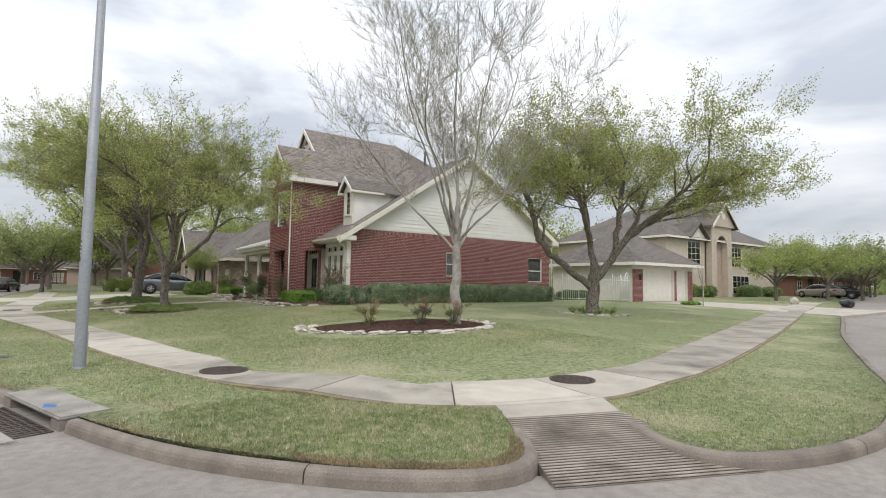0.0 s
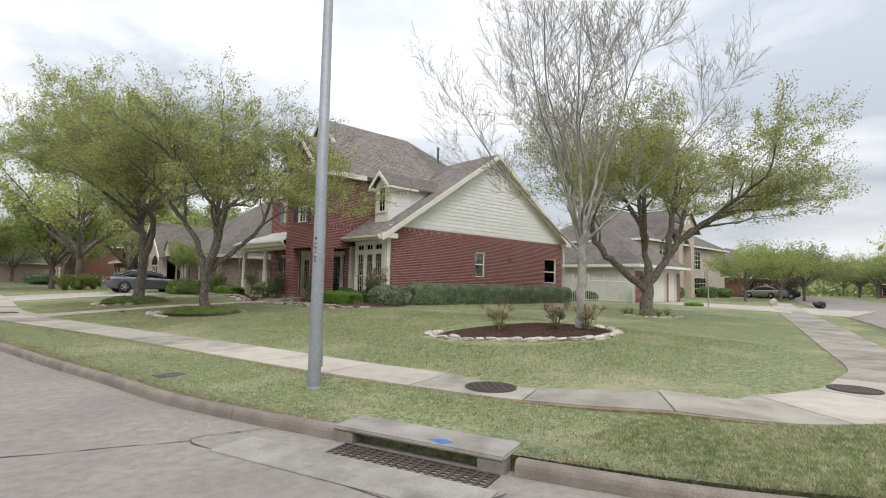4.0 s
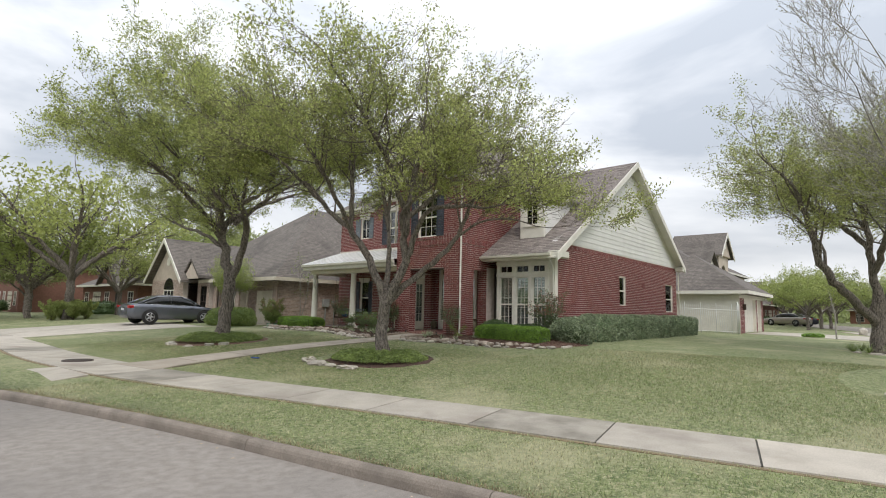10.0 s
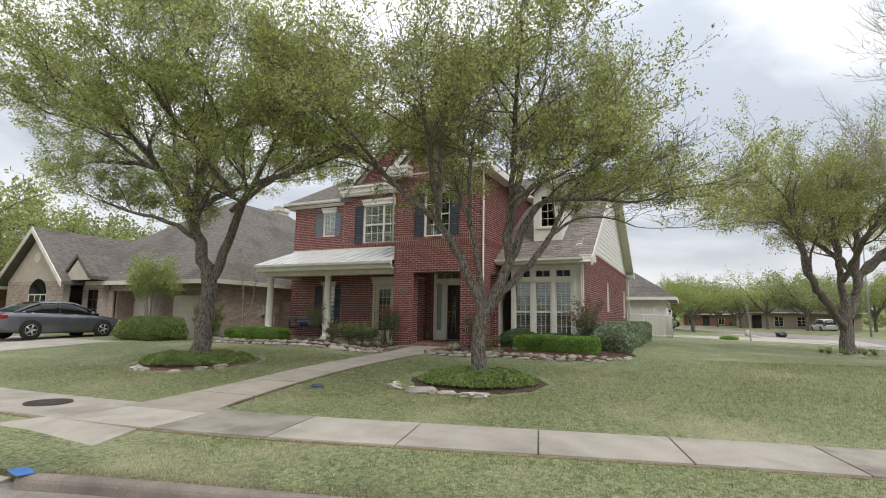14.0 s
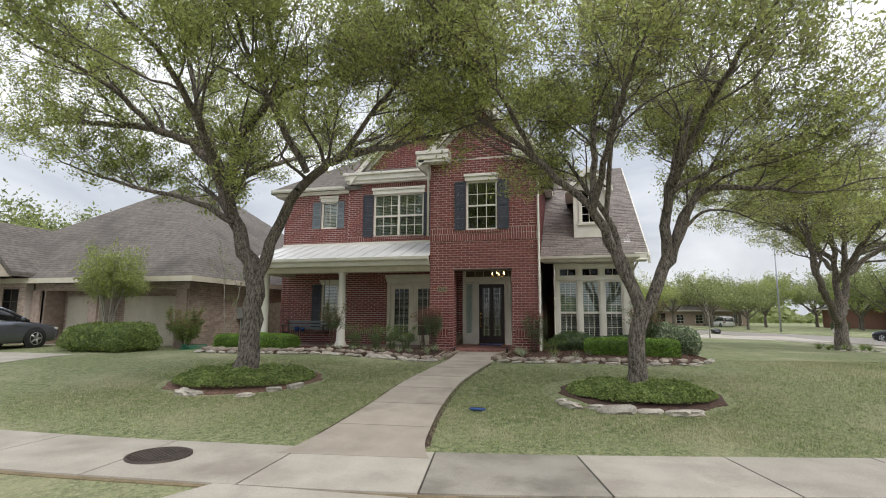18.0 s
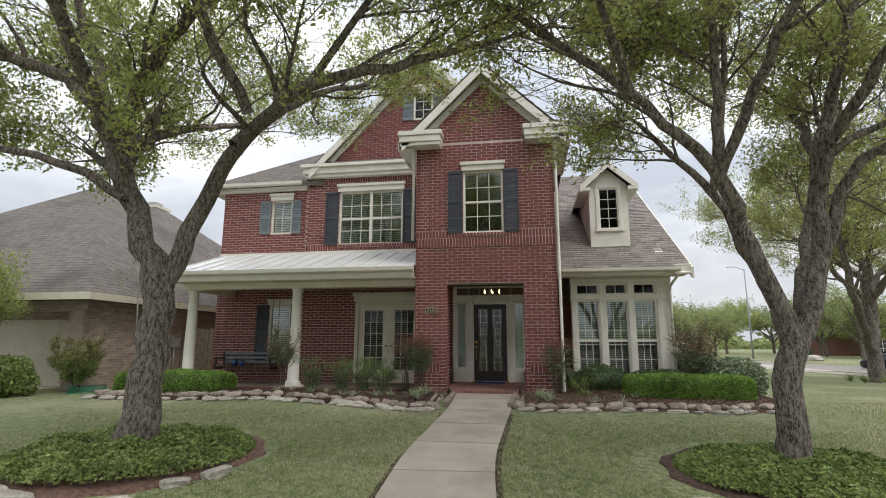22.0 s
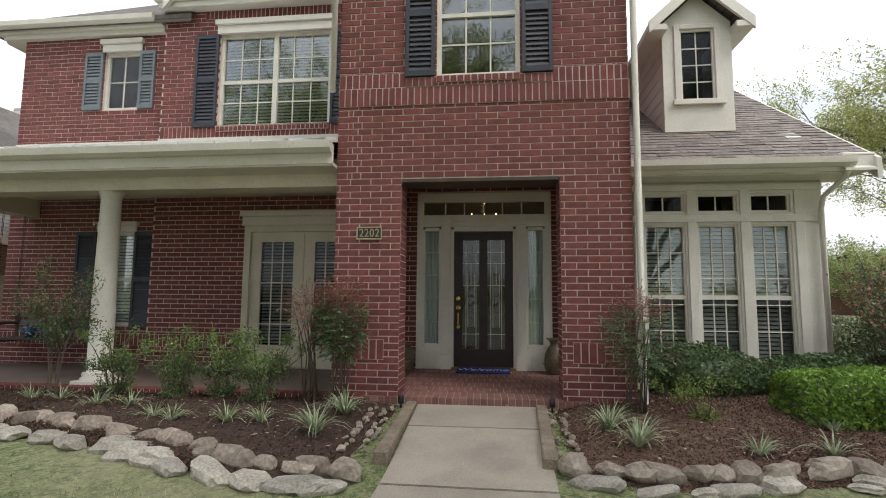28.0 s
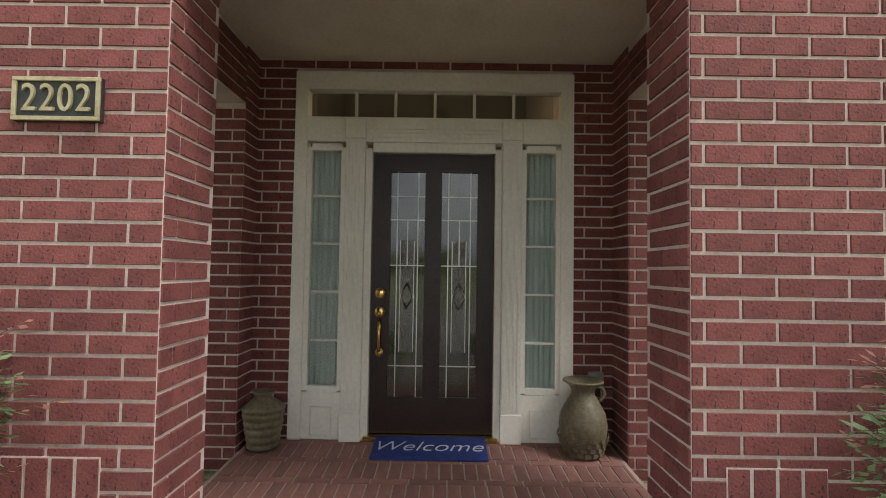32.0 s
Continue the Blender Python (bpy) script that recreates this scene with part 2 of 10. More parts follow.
M = {
    "brick": mat("red_brick", (0.142, 0.039, 0.037), (0.242, 0.074, 0.067), 9, 110, 0.85, 0.8, stain=(0.035, 0.014, 0.013), stain_scale=80, stain_cut=(0.59, 0.65), vary=0.17, bump_dist=0.006),
    "mortar": mat("mortar", (0.50, 0.42, 0.38), (0.68, 0.59, 0.54), 6, 90, 0.95, 0.4, bump_dist=0.004),
    "paver": mat("brick_paver", (0.165, 0.072, 0.060), (0.30, 0.145, 0.120), 7, 120, 0.8, 0.4, vary=0.18, bump_dist=0.003),
    "beige_brick": mat("beige_brick", (0.31, 0.235, 0.195), (0.52, 0.41, 0.35), 7, 90, 0.9, 0.3, vary=0.2, bump_dist=0.004),
    "beige_mortar": mat("beige_mortar", (0.46, 0.40, 0.35), (0.60, 0.54, 0.48), 7, 90, 0.95, 0.2),
    "far_brick": mat("brown_brick", (0.15, 0.07, 0.05), (0.26, 0.13, 0.095), 5, 60, 0.9, 0.3),
    "stucco": mat("tan_stucco", (0.46, 0.39, 0.32), (0.58, 0.50, 0.42), 3, 120, 0.95, 0.2),
    "white": mat("white_trim_paint", (0.66, 0.63, 0.56), (0.78, 0.75, 0.68), 3, 40, 0.55, 0.06),
    "cream": mat("cream_paint", (0.58, 0.53, 0.43), (0.70, 0.65, 0.54), 3, 40, 0.6, 0.05),
    "siding": mat("white_siding", (0.70, 0.69, 0.66), (0.80, 0.79, 0.76), 2, 30, 0.65, 0.06, vary=0.03),
    "shingle": mat("brown_shingle", (0.13, 0.11, 0.10), (0.30, 0.26, 0.235), 14, 160, 0.95, 0.6, vary=0.22, bump_dist=0.004),
    "shingle_far": mat("grey_shingle", (0.10, 0.088, 0.078), (0.21, 0.185, 0.165), 5, 60, 0.95, 0.5, stain=(0.09, 0.08, 0.07), stain_scale=0.5, courses=0.10),
    "shingle_under": mat("roof_felt", (0.08, 0.07, 0.06), (0.13, 0.115, 0.10), 5, 60, 0.95, 0.3),
    "tin": mat("white_metal_roof", (0.62, 0.62, 0.61), (0.74, 0.74, 0.73), 2, 30, 0.35, 0.04),
    "navy": mat("dark_navy_shutter", (0.030, 0.034, 0.046), (0.052, 0.058, 0.075), 6, 60, 0.5, 0.06),
    "grey_shutter": mat("grey_shutter", (0.13, 0.155, 0.175), (0.19, 0.22, 0.24), 6, 60, 0.5, 0.06),
    "door_wood": mat("dark_stained_wood", (0.011, 0.005, 0.0045), (0.030, 0.013, 0.011), 5, 60, 0.38, 0.1, spec=0.35),
    "brass": mat("polished_brass", (0.62, 0.42, 0.13), (0.80, 0.58, 0.22), 6, 60, 0.22, 0.02, metal=1.0),
    "gate_iron": mat("white_iron", (0.70, 0.70, 0.68), (0.80, 0.80, 0.78), 4, 40, 0.5, 0.03),
    # near-black, puts the shade of unlit rooms and entries into colour
    "dark": mat("shade_black", (0.018, 0.017, 0.016), (0.035, 0.032, 0.030), 2, 20, 0.9, 0.0),
    "room": mat("room_wall", (0.20, 0.18, 0.15), (0.28, 0.25, 0.21), 2, 20, 0.9, 0.0),
    "blind": mat("white_blind", (0.70, 0.70, 0.67), (0.80, 0.80, 0.78), 4, 40, 0.6, 0.02, vary=0.05),
    "curtain": mat("pale_green_curtain", (0.74, 0.80, 0.76), (0.86, 0.90, 0.87), 6, 60, 0.9, 0.1),
    "glass": glass_mat("window_glass", (0.92, 0.95, 0.94), 0.015, 0.03),
    "screened": glass_mat("screened_glass", (0.66, 0.68, 0.68), 0.02, 0.0, 0.0, 1.35),
    "bay_glass": glass_mat("bay_window_glass", (0.80, 0.86, 0.82), 0.015, 0.08),
    "dark_glass": glass_mat("dark_window_glass", (0.45, 0.47, 0.48), 0.015, 0.0, 0.0, 1.33),
    "door_glass": glass_mat("leaded_glass", (0.55, 0.57, 0.56), 0.06, 0.02),
    "ramp": mat("brownish_concrete", (0.24, 0.205, 0.17), (0.38, 0.325, 0.275), 3.0, 80, 0.92, 0.4, stain=(0.12, 0.10, 0.082), stain_scale=1.8, stain_cut=(0.45, 0.7), bump_dist=0.005),
    "mirror_glass": glass_mat("reflecting_window_glass", (0.70, 0.76, 0.76), 0.015, 0.12),
    "porch_slab": mat("brown_painted_concrete", (0.13, 0.095, 0.080), (0.21, 0.155, 0.13), 3, 70, 0.6, 0.15, stain=(0.10, 0.075, 0.065), stain_scale=1.5, stain_cut=(0.45, 0.7)),
    "ramp_groove": mat("dirty_concrete", (0.15, 0.127, 0.105), (0.25, 0.213, 0.18), 4, 60, 0.95, 0.3),
    "apron": mat("worn_apron_concrete", (0.235, 0.215, 0.19), (0.36, 0.335, 0.30), 2, 70, 0.9, 0.4, stain=(0.15, 0.135, 0.115), stain_scale=1.5, stain_cut=(0.48, 0.7), bump_dist=0.005),
    "slab_rock": mat("tan_limestone", (0.27, 0.24, 0.20), (0.58, 0.53, 0.46), 6, 50, 0.9, 0.5, vary=0.22, bump_dist=0.015),
    "bevel": glass_mat("textured_glass", (0.60, 0.63, 0.62), 0.10, 0.12, 1.0),
    "lead": mat("lead_came", (0.30, 0.29, 0.27), (0.45, 0.44, 0.42), 8, 80, 0.4, 0.05, metal=1.0),
    "grass": mat("lawn", (0.078, 0.110, 0.036), (0.255, 0.285, 0.130), 11.0, 60, 0.95, 1.0, stain=(0.37, 0.345, 0.215), stain_scale=24.0, stain_cut=(0.50, 0.68), bump_dist=0.03, span=(0.41, 0.59), patch=((0.40, 0.37, 0.235), 0.42, 0.50, 0.66, 0.55)),
    "blade": mat("grass_blade", (0.150, 0.205, 0.070), (0.30, 0.350, 0.150), 1.1, 30, 0.8, 0.0, stain=(0.46, 0.43, 0.27), stain_scale=9.0, stain_cut=(0.44, 0.62), vary=0.45, sheer=0.25, patch=((0.46, 0.42, 0.27), 0.42, 0.50, 0.66, 0.6)),
    "walk": mat("pale_concrete", (0.36, 0.325, 0.275), (0.50, 0.455, 0.39), 2.2, 70, 0.9, 0.25, stain=(0.26, 0.225, 0.185), stain_scale=0.9, stain_cut=(0.52, 0.78), vary=0.10, bump_dist=0.004),
    "walk_tan": mat("warm_concrete", (0.345, 0.297, 0.243), (0.475, 0.415, 0.345), 2.2, 70, 0.9, 0.25, stain=(0.25, 0.215, 0.175), stain_scale=0.9, stain_cut=(0.52, 0.78), vary=0.08, bump_dist=0.004),
    "walk_old": mat("weathered_concrete", (0.27, 0.245, 0.205), (0.40, 0.365, 0.31), 1.4, 60, 0.92, 0.3, stain=(0.15, 0.135, 0.11), stain_scale=1.3, stain_cut=(0.45, 0.75), vary=0.10, bump_dist=0.005),
    "kerb": mat("kerb_concrete", (0.165, 0.138, 0.113), (0.275, 0.235, 0.197), 4.0, 70, 0.92, 0.6, stain=(0.115, 0.098, 0.082), stain_scale=1.2, stain_cut=(0.48, 0.80), bump_dist=0.008),
    "road": mat("concrete_street", (0.220, 0.195, 0.172), (0.312, 0.28, 0.250), 9, 90, 0.9, 0.8, stain=(0.175, 0.16, 0.147), stain_scale=0.35, stain_cut=(0.42, 0.80), bump_dist=0.006, span=(0.40, 0.60)),
    "joint": mat("dark_joint", (0.045, 0.042, 0.035), (0.09, 0.082, 0.07), 6, 60, 0.95, 0.2),
    "iron": mat("cast_iron", (0.055, 0.042, 0.035), (0.11, 0.085, 0.072), 8, 70, 0.65, 0.3, metal=0.4),
    "mulch": mat("bark_mulch", (0.060, 0.030, 0.021), (0.175, 0.092, 0.064), 22, 90, 0.95, 1.0, vary=0.5, bump_dist=0.03, span=(0.42, 0.60)),
    "soil": mat("grey_brown_mulch", (0.066, 0.037, 0.027), (0.185, 0.108, 0.077), 22, 90, 0.95, 1.0, vary=0.5, bump_dist=0.03, span=(0.42, 0.60)),
    "rock": mat("limestone", (0.34, 0.30, 0.25), (0.62, 0.57, 0.50), 5, 40, 0.9, 0.5, vary=0.18, bump_dist=0.02),
    "river_rock": mat("river_rock", (0.22, 0.17, 0.135), (0.47, 0.40, 0.335), 4, 40, 0.85, 0.3, vary=0.32, bump_dist=0.01),
    "pole": mat("galvanised_steel", (0.26, 0.275, 0.295), (0.36, 0.375, 0.40), 3, 40, 0.55, 0.05, metal=0.35, stain=(0.2, 0.19, 0.18), stain_scale=1.5, stain_cut=(0.55, 0.8)),
    "bark": mat("oak_bark", (0.045, 0.037, 0.030), (0.285, 0.245, 0.208), 26, 90, 0.95, 1.0, bump_dist=0.035, stretch=0.35, span=(0.41, 0.60)),
    "bark_pale": mat("pale_bark", (0.25, 0.23, 0.205), (0.43, 0.40, 0.36), 5, 50, 0.9, 0.5, stain=(0.13, 0.12, 0.10), stain_scale=2.0, bump_dist=0.01),
    "leaf_oak": mat("oak_leaf", (0.29, 0.325, 0.10), (0.50, 0.54, 0.20), 0.8, 20, 0.55, 0.0, vary=0.38, sheer=0.55),
    "leaf_bud": mat("new_bud", (0.26, 0.25, 0.12), (0.36, 0.36, 0.17), 0.8, 20, 0.6, 0.0, vary=0.3, sheer=0.5),
    "leaf_lime": mat("spring_leaf", (0.24, 0.29, 0.085), (0.41, 0.46, 0.16), 0.8, 20, 0.6, 0.0, vary=0.3, sheer=0.5),
    "leaf_box": mat("boxwood_leaf", (0.11, 0.20, 0.022), (0.30, 0.48, 0.085), 3, 20, 0.5, 0.0, vary=0.35, sheer=0.25),
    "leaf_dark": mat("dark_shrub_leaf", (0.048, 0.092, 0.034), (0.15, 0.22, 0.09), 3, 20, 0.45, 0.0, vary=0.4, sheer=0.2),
    "leaf_sage": mat("sage_hedge_leaf", (0.075, 0.115, 0.05), (0.39, 0.45, 0.29), 3, 20, 0.5, 0.0, vary=0.45, sheer=0.2),
    "leaf_cover": mat("ground_cover_leaf", (0.115, 0.165, 0.040), (0.30, 0.375, 0.115), 3, 20, 0.5, 0.0, vary=0.4, sheer=0.25),
    "leaf_porch": mat("young_shrub_leaf", (0.085, 0.135, 0.05), (0.25, 0.33, 0.135), 3, 20, 0.5, 0.0, vary=0.4, sheer=0.25),
    "leaf_nandina": mat("nandina_leaf", (0.09, 0.165, 0.065), (0.25, 0.37, 0.17), 3, 20, 0.45, 0.0, vary=0.4, sheer=0.25),
    "leaf_red": mat("reddish_leaf", (0.23, 0.10, 0.075), (0.42, 0.20, 0.145), 3, 20, 0.5, 0.0, vary=0.35, sheer=0.3),
    "leaf_liriope": mat("striped_leaf", (0.20, 0.26, 0.11), (0.56, 0.60, 0.43), 6, 30, 0.5, 0.0, vary=0.3, sheer=0.2),
    "twig": mat("brown_twig", (0.09, 0.065, 0.05), (0.17, 0.13, 0.10), 8, 60, 0.9, 0.3),
    "car_grey": mat("blue_grey_car_paint", (0.15, 0.16, 0.185), (0.17, 0.18, 0.205), 2, 20, 0.25, 0.0, metal=0.6),
    "car_beige": mat("champagne_car_paint", (0.33, 0.30, 0.265), (0.36, 0.33, 0.29), 2, 20, 0.28, 0.0, metal=0.5),
    "car_white": mat("white_car_paint", (0.70, 0.70, 0.70), (0.76, 0.76, 0.76), 2, 20, 0.25, 0.0),
    "car_dark": mat("dark_car_paint", (0.02, 0.022, 0.03), (0.03, 0.032, 0.04), 2, 20, 0.25, 0.0, metal=0.4),
    "car_glass": mat("tinted_car_glass", (0.010, 0.011, 0.012), (0.016, 0.017, 0.018), 2, 20, 0.05, 0.0),
    "tyre": mat("tyre_rubber", (0.012, 0.012, 0.012), (0.025, 0.025, 0.025), 8, 60, 0.85, 0.1),
    "rim": mat("alloy_rim", (0.40, 0.40, 0.41), (0.55, 0.55, 0.56), 6, 40, 0.3, 0.0, metal=0.8),
    "red_lens": mat("red_lens", (0.25, 0.012, 0.012), (0.35, 0.02, 0.02), 4, 40, 0.15, 0.0),
    "clear_lens": mat("clear_lens", (0.55, 0.56, 0.57), (0.66, 0.67, 0.68), 4, 40, 0.12, 0.0),
    "blue_mat": mat("blue_doormat", (0.008, 0.020, 0.11), (0.018, 0.04, 0.20), 20, 160, 0.95, 0.6),
    "mat_text": mat("pale_doormat_fibre", (0.50, 0.52, 0.56), (0.64, 0.66, 0.70), 20, 120, 0.95, 0.3),
    "pot": mat("olive_glazed_pot", (0.085, 0.070, 0.040), (0.20, 0.165, 0.105), 5, 40, 0.5, 0.4, stain=(0.28, 0.25, 0.18), stain_scale=5, stain_cut=(0.55, 0.75)),
    "plaque": mat("black_plaque", (0.02, 0.022, 0.022), (0.04, 0.042, 0.042), 8, 60, 0.5, 0.1),
    "gold": mat("antique_gold", (0.36, 0.31, 0.18), (0.52, 0.46, 0.29), 8, 60, 0.5, 0.1, metal=0.3),
    "blue_paint": mat("blue_spray_paint", (0.03, 0.11, 0.32), (0.07, 0.20, 0.48), 6, 40, 0.8, 0.1),
    "bag": mat("black_bin_bag", (0.012, 0.012, 0.014), (0.03, 0.03, 0.034), 5, 30, 0.35, 0.6),
    "wood": mat("weathered_timber", (0.17, 0.13, 0.095), (0.33, 0.27, 0.205), 6, 60, 0.9, 0.4),
    "wood_dark": mat("dark_timber", (0.05, 0.035, 0.027), (0.10, 0.07, 0.052), 6, 60, 0.8, 0.3),
    "hose": mat("green_hose", (0.02, 0.16, 0.09), (0.04, 0.26, 0.15), 6, 40, 0.5, 0.0),
    "utility": mat("grey_utility_box", (0.28, 0.29, 0.28), (0.40, 0.41, 0.40), 6, 40, 0.6, 0.05),
    "plastic_dark": mat("dark_plastic_lid", (0.05, 0.053, 0.056), (0.085, 0.09, 0.095), 6, 60, 0.7, 0.2),
    "paver_joint": mat("dirty_paver_mortar", (0.30, 0.235, 0.205), (0.42, 0.345, 0.305), 6, 80, 0.95, 0.3),
    "thatch": mat("dry_thatch", (0.14, 0.105, 0.06), (0.30, 0.235, 0.14), 6, 90, 0.95, 0.6, bump_dist=0.02),
    "blue_glaze": mat("blue_glazed_pot", (0.02, 0.05, 0.16), (0.04, 0.09, 0.26), 6, 60, 0.25, 0.05),
    "dry_blade": mat("dry_grass_blade", (0.20, 0.145, 0.085), (0.42, 0.33, 0.205), 2, 30, 0.9, 0.0, vary=0.35, sheer=0.15),
    "dry_leaf": mat("dry_fallen_leaf", (0.30, 0.22, 0.13), (0.52, 0.42, 0.28), 3, 30, 0.8, 0.0, vary=0.3),
    "bulb": glow_mat("warm_bulb", (1.0, 0.72, 0.36), 5.0),
    "haze_leaf": mat("far_leaf", (0.21, 0.25, 0.095), (0.35, 0.39, 0.17), 0.5, 10, 0.8, 0.0, vary=0.3, sheer=0.3),
}

# ---- building helpers ----
def part(name, bm, material, parent=None, label=""):
    """Links a bmesh as one mesh object under a thing or a part."""
    me = bpy.data.meshes.new(name)
    bmesh.ops.recalc_face_normals(bm, faces=bm.faces)
    bm.to_mesh(me)
    bm.free()
    me.materials.append(material)
    return put(name, me, parent, label)


def put(name, me, parent=None, label=""):
    ob = new(name, me)
    if parent is not None:
        ob.parent = parent
        if parent.parent is None:
            ob.matrix_parent_inverse = parent.matrix_basis.inverted()
    if label:
        ob["label"] = label
    return ob


def raw(name, verts, faces, material, smooth=False):
    """A mesh from arrays that the code worked out."""
    me = bpy.data.meshes.new(name)
    me.from_pydata([tuple(v) for v in verts], [], [tuple(f) for f in faces])
    me.materials.append(material)
    if smooth:
        me.polygons.foreach_set("use_smooth", [True] * len(me.polygons))
    me.update()
    return me


def quads(name, verts, material, n=4, smooth=False):
    """A mesh of loose n-gons, from an array of corners, n to a face (fast)."""
    v = np.asarray(verts, np.float32).reshape(-1, 3)
    k = len(v) // n
    me = bpy.data.meshes.new(name)
    me.vertices.add(len(v))
    me.vertices.foreach_set("co", v.ravel())
    me.loops.add(k * n)
    me.loops.foreach_set("vertex_index", np.arange(k * n, dtype=np.int32))
    me.polygons.add(k)
    me.polygons.foreach_set("loop_start", np.arange(0, k * n, n, dtype=np.int32))
    me.polygons.foreach_set("loop_total", np.full(k, n, np.int32))
    me.materials.append(material)
    me.update(calc_edges=True)
    return me


def thing(name, at, label, category="", group="", kind=""):
    ob = new(name)
    ob.empty_display_size = 0.2
    ob.matrix_basis = Matrix.Translation(at)
    return tagged(ob, label, category, group, kind)


def box(bm, x0, x1, y0, y1, z0, z1, bevel=0.0):
    r = bmesh.ops.create_cube(bm, size=1.0)
    for v in r["verts"]:
        v.co = Vector(((x0 + x1) / 2 + v.co.x * abs(x1 - x0), (y0 + y1) / 2 + v.co.y * abs(y1 - y0), (z0 + z1) / 2 + v.co.z * abs(z1 - z0)))
    if bevel:
        ed = list({e for v in r["verts"] for e in v.link_edges})
        bmesh.ops.bevel(bm, geom=ed, offset=bevel, segments=1, affect="EDGES")


def boxed(*dims, bevel=0.0):
    bm = bmesh.new()
    for d in dims:
        box(bm, *d, bevel=bevel)
    return bm


def prism(bm, outline, shift):
    """Extrudes a flat outline (3D points) by a vector, closed at both ends."""
    a = [bm.verts.new(p) for p in outline]
    b = [bm.verts.new(Vector(p) + Vector(shift)) for p in outline]
    bm.faces.new(a)
    bm.faces.new(b[::-1])
    n = len(a)
    for i in range(n):
        bm.faces.new((a[i], a[(i + 1) % n], b[(i + 1) % n], b[i]))


def prismed(outline, shift):
    bm = bmesh.new()
    prism(bm, outline, shift)
    return bm


def lathe(bm, profile, at=(0, 0, 0), seg=20):
    """Turns (radius, height) pairs about the upright axis."""
    rings = []
    for r, z in profile:
        rings.append([bm.verts.new((at[0] + r * math.cos(2 * math.pi * i / seg), at[1] + r * math.sin(2 * math.pi * i / seg), at[2] + z)) for i in range(seg)])
    for a, b in zip(rings, rings[1:]):
        for i in range(seg):
            f = bm.faces.new((a[i], a[(i + 1) % seg], b[(i + 1) % seg], b[i]))
            f.smooth = True
    bm.faces.new(rings[0][::-1])
    bm.faces.new(rings[-1])


def lathed(profile, at=(0, 0, 0), seg=20):
    bm = bmesh.new()
    lathe(bm, profile, at, seg)
    return bm


def tube(bm, pts, radii, seg=8):
    """A tube along points, with end caps."""
    pts = [Vector(p) for p in pts]
    if not hasattr(radii, "__len__"):
        radii = [radii] * len(pts)
    rings = []
    side = None
    for i, p in enumerate(pts):
        d = (pts[min(i + 1, len(pts) - 1)] - pts[max(i - 1, 0)]).normalized()
        if side is None:
            side = d.cross(Vector((0.31, 0.52, 0.79))).normalized()
        side = (side - d * side.dot(d)).normalized()
        up = d.cross(side)
        rings.append([bm.verts.new(p + (side * math.cos(2 * math.pi * k / seg) + up * math.sin(2 * math.pi * k / seg)) * radii[i]) for k in range(seg)])
    for a, b in zip(rings, rings[1:]):
        for k in range(seg):
            f = bm.faces.new((a[k], a[(k + 1) % seg], b[(k + 1) % seg], b[k]))
            f.smooth = True
    bm.faces.new(rings[0][::-1])
    bm.faces.new(rings[-1])


def tubed(pts, radii, seg=8):
    bm = bmesh.new()
    tube(bm, pts, radii, seg)
    return bm


def spline(points, step, dims=2):
    """Even samples of a smooth line through the points (any number of columns)."""
    p = np.asarray(points, float)
    out = []
    for i in range(len(p) - 1):
        a, b, c, d = p[max(i - 1, 0)], p[i], p[i + 1], p[min(i + 2, len(p) - 1)]
        n = max(2, int(np.linalg.norm((c - b)[:dims]) / 0.05))
        for t in np.linspace(0, 1, n, endpoint=False):
            out.append(0.5 * (2 * b + (c - a) * t + (2 * a - 5 * b + 4 * c - d) * t * t + (3 * b - a - 3 * c + d) * t**3))
    out.append(p[-1])
    out = np.array(out)
    s = np.concatenate([[0], np.cumsum(np.linalg.norm(np.diff(out[:, :dims], axis=0), axis=1))])
    n = max(2, int(round(s[-1] / step)) + 1)
    q = np.linspace(0, s[-1], n)
    return np.stack([np.interp(q, s, out[:, k]) for k in range(out.shape[1])], 1)


class Side:
    """A wall's face: u runs along it, w out of it, v up. way 'f' faces -x, 'r' faces -y."""

    def __init__(self, way, at):
        self.way, self.at = way, at

    def p(self, u, w, v):
        return (self.at - w, u, v) if self.way == "f" else (u, self.at - w, v)

    def box(self, bm, u0, u1, w0, w1, v0, v1, bevel=0.0):
        a, b = self.p(u0, w0, v0), self.p(u1, w1, v1)
        box(bm, min(a[0], b[0]), max(a[0], b[0]), min(a[1], b[1]), max(a[1], b[1]), v0, v1, bevel)

    def boxed(self, *dims, bevel=0.0):
        bm = bmesh.new()
        for d in dims:
            self.box(bm, *d, bevel=bevel)
        return bm


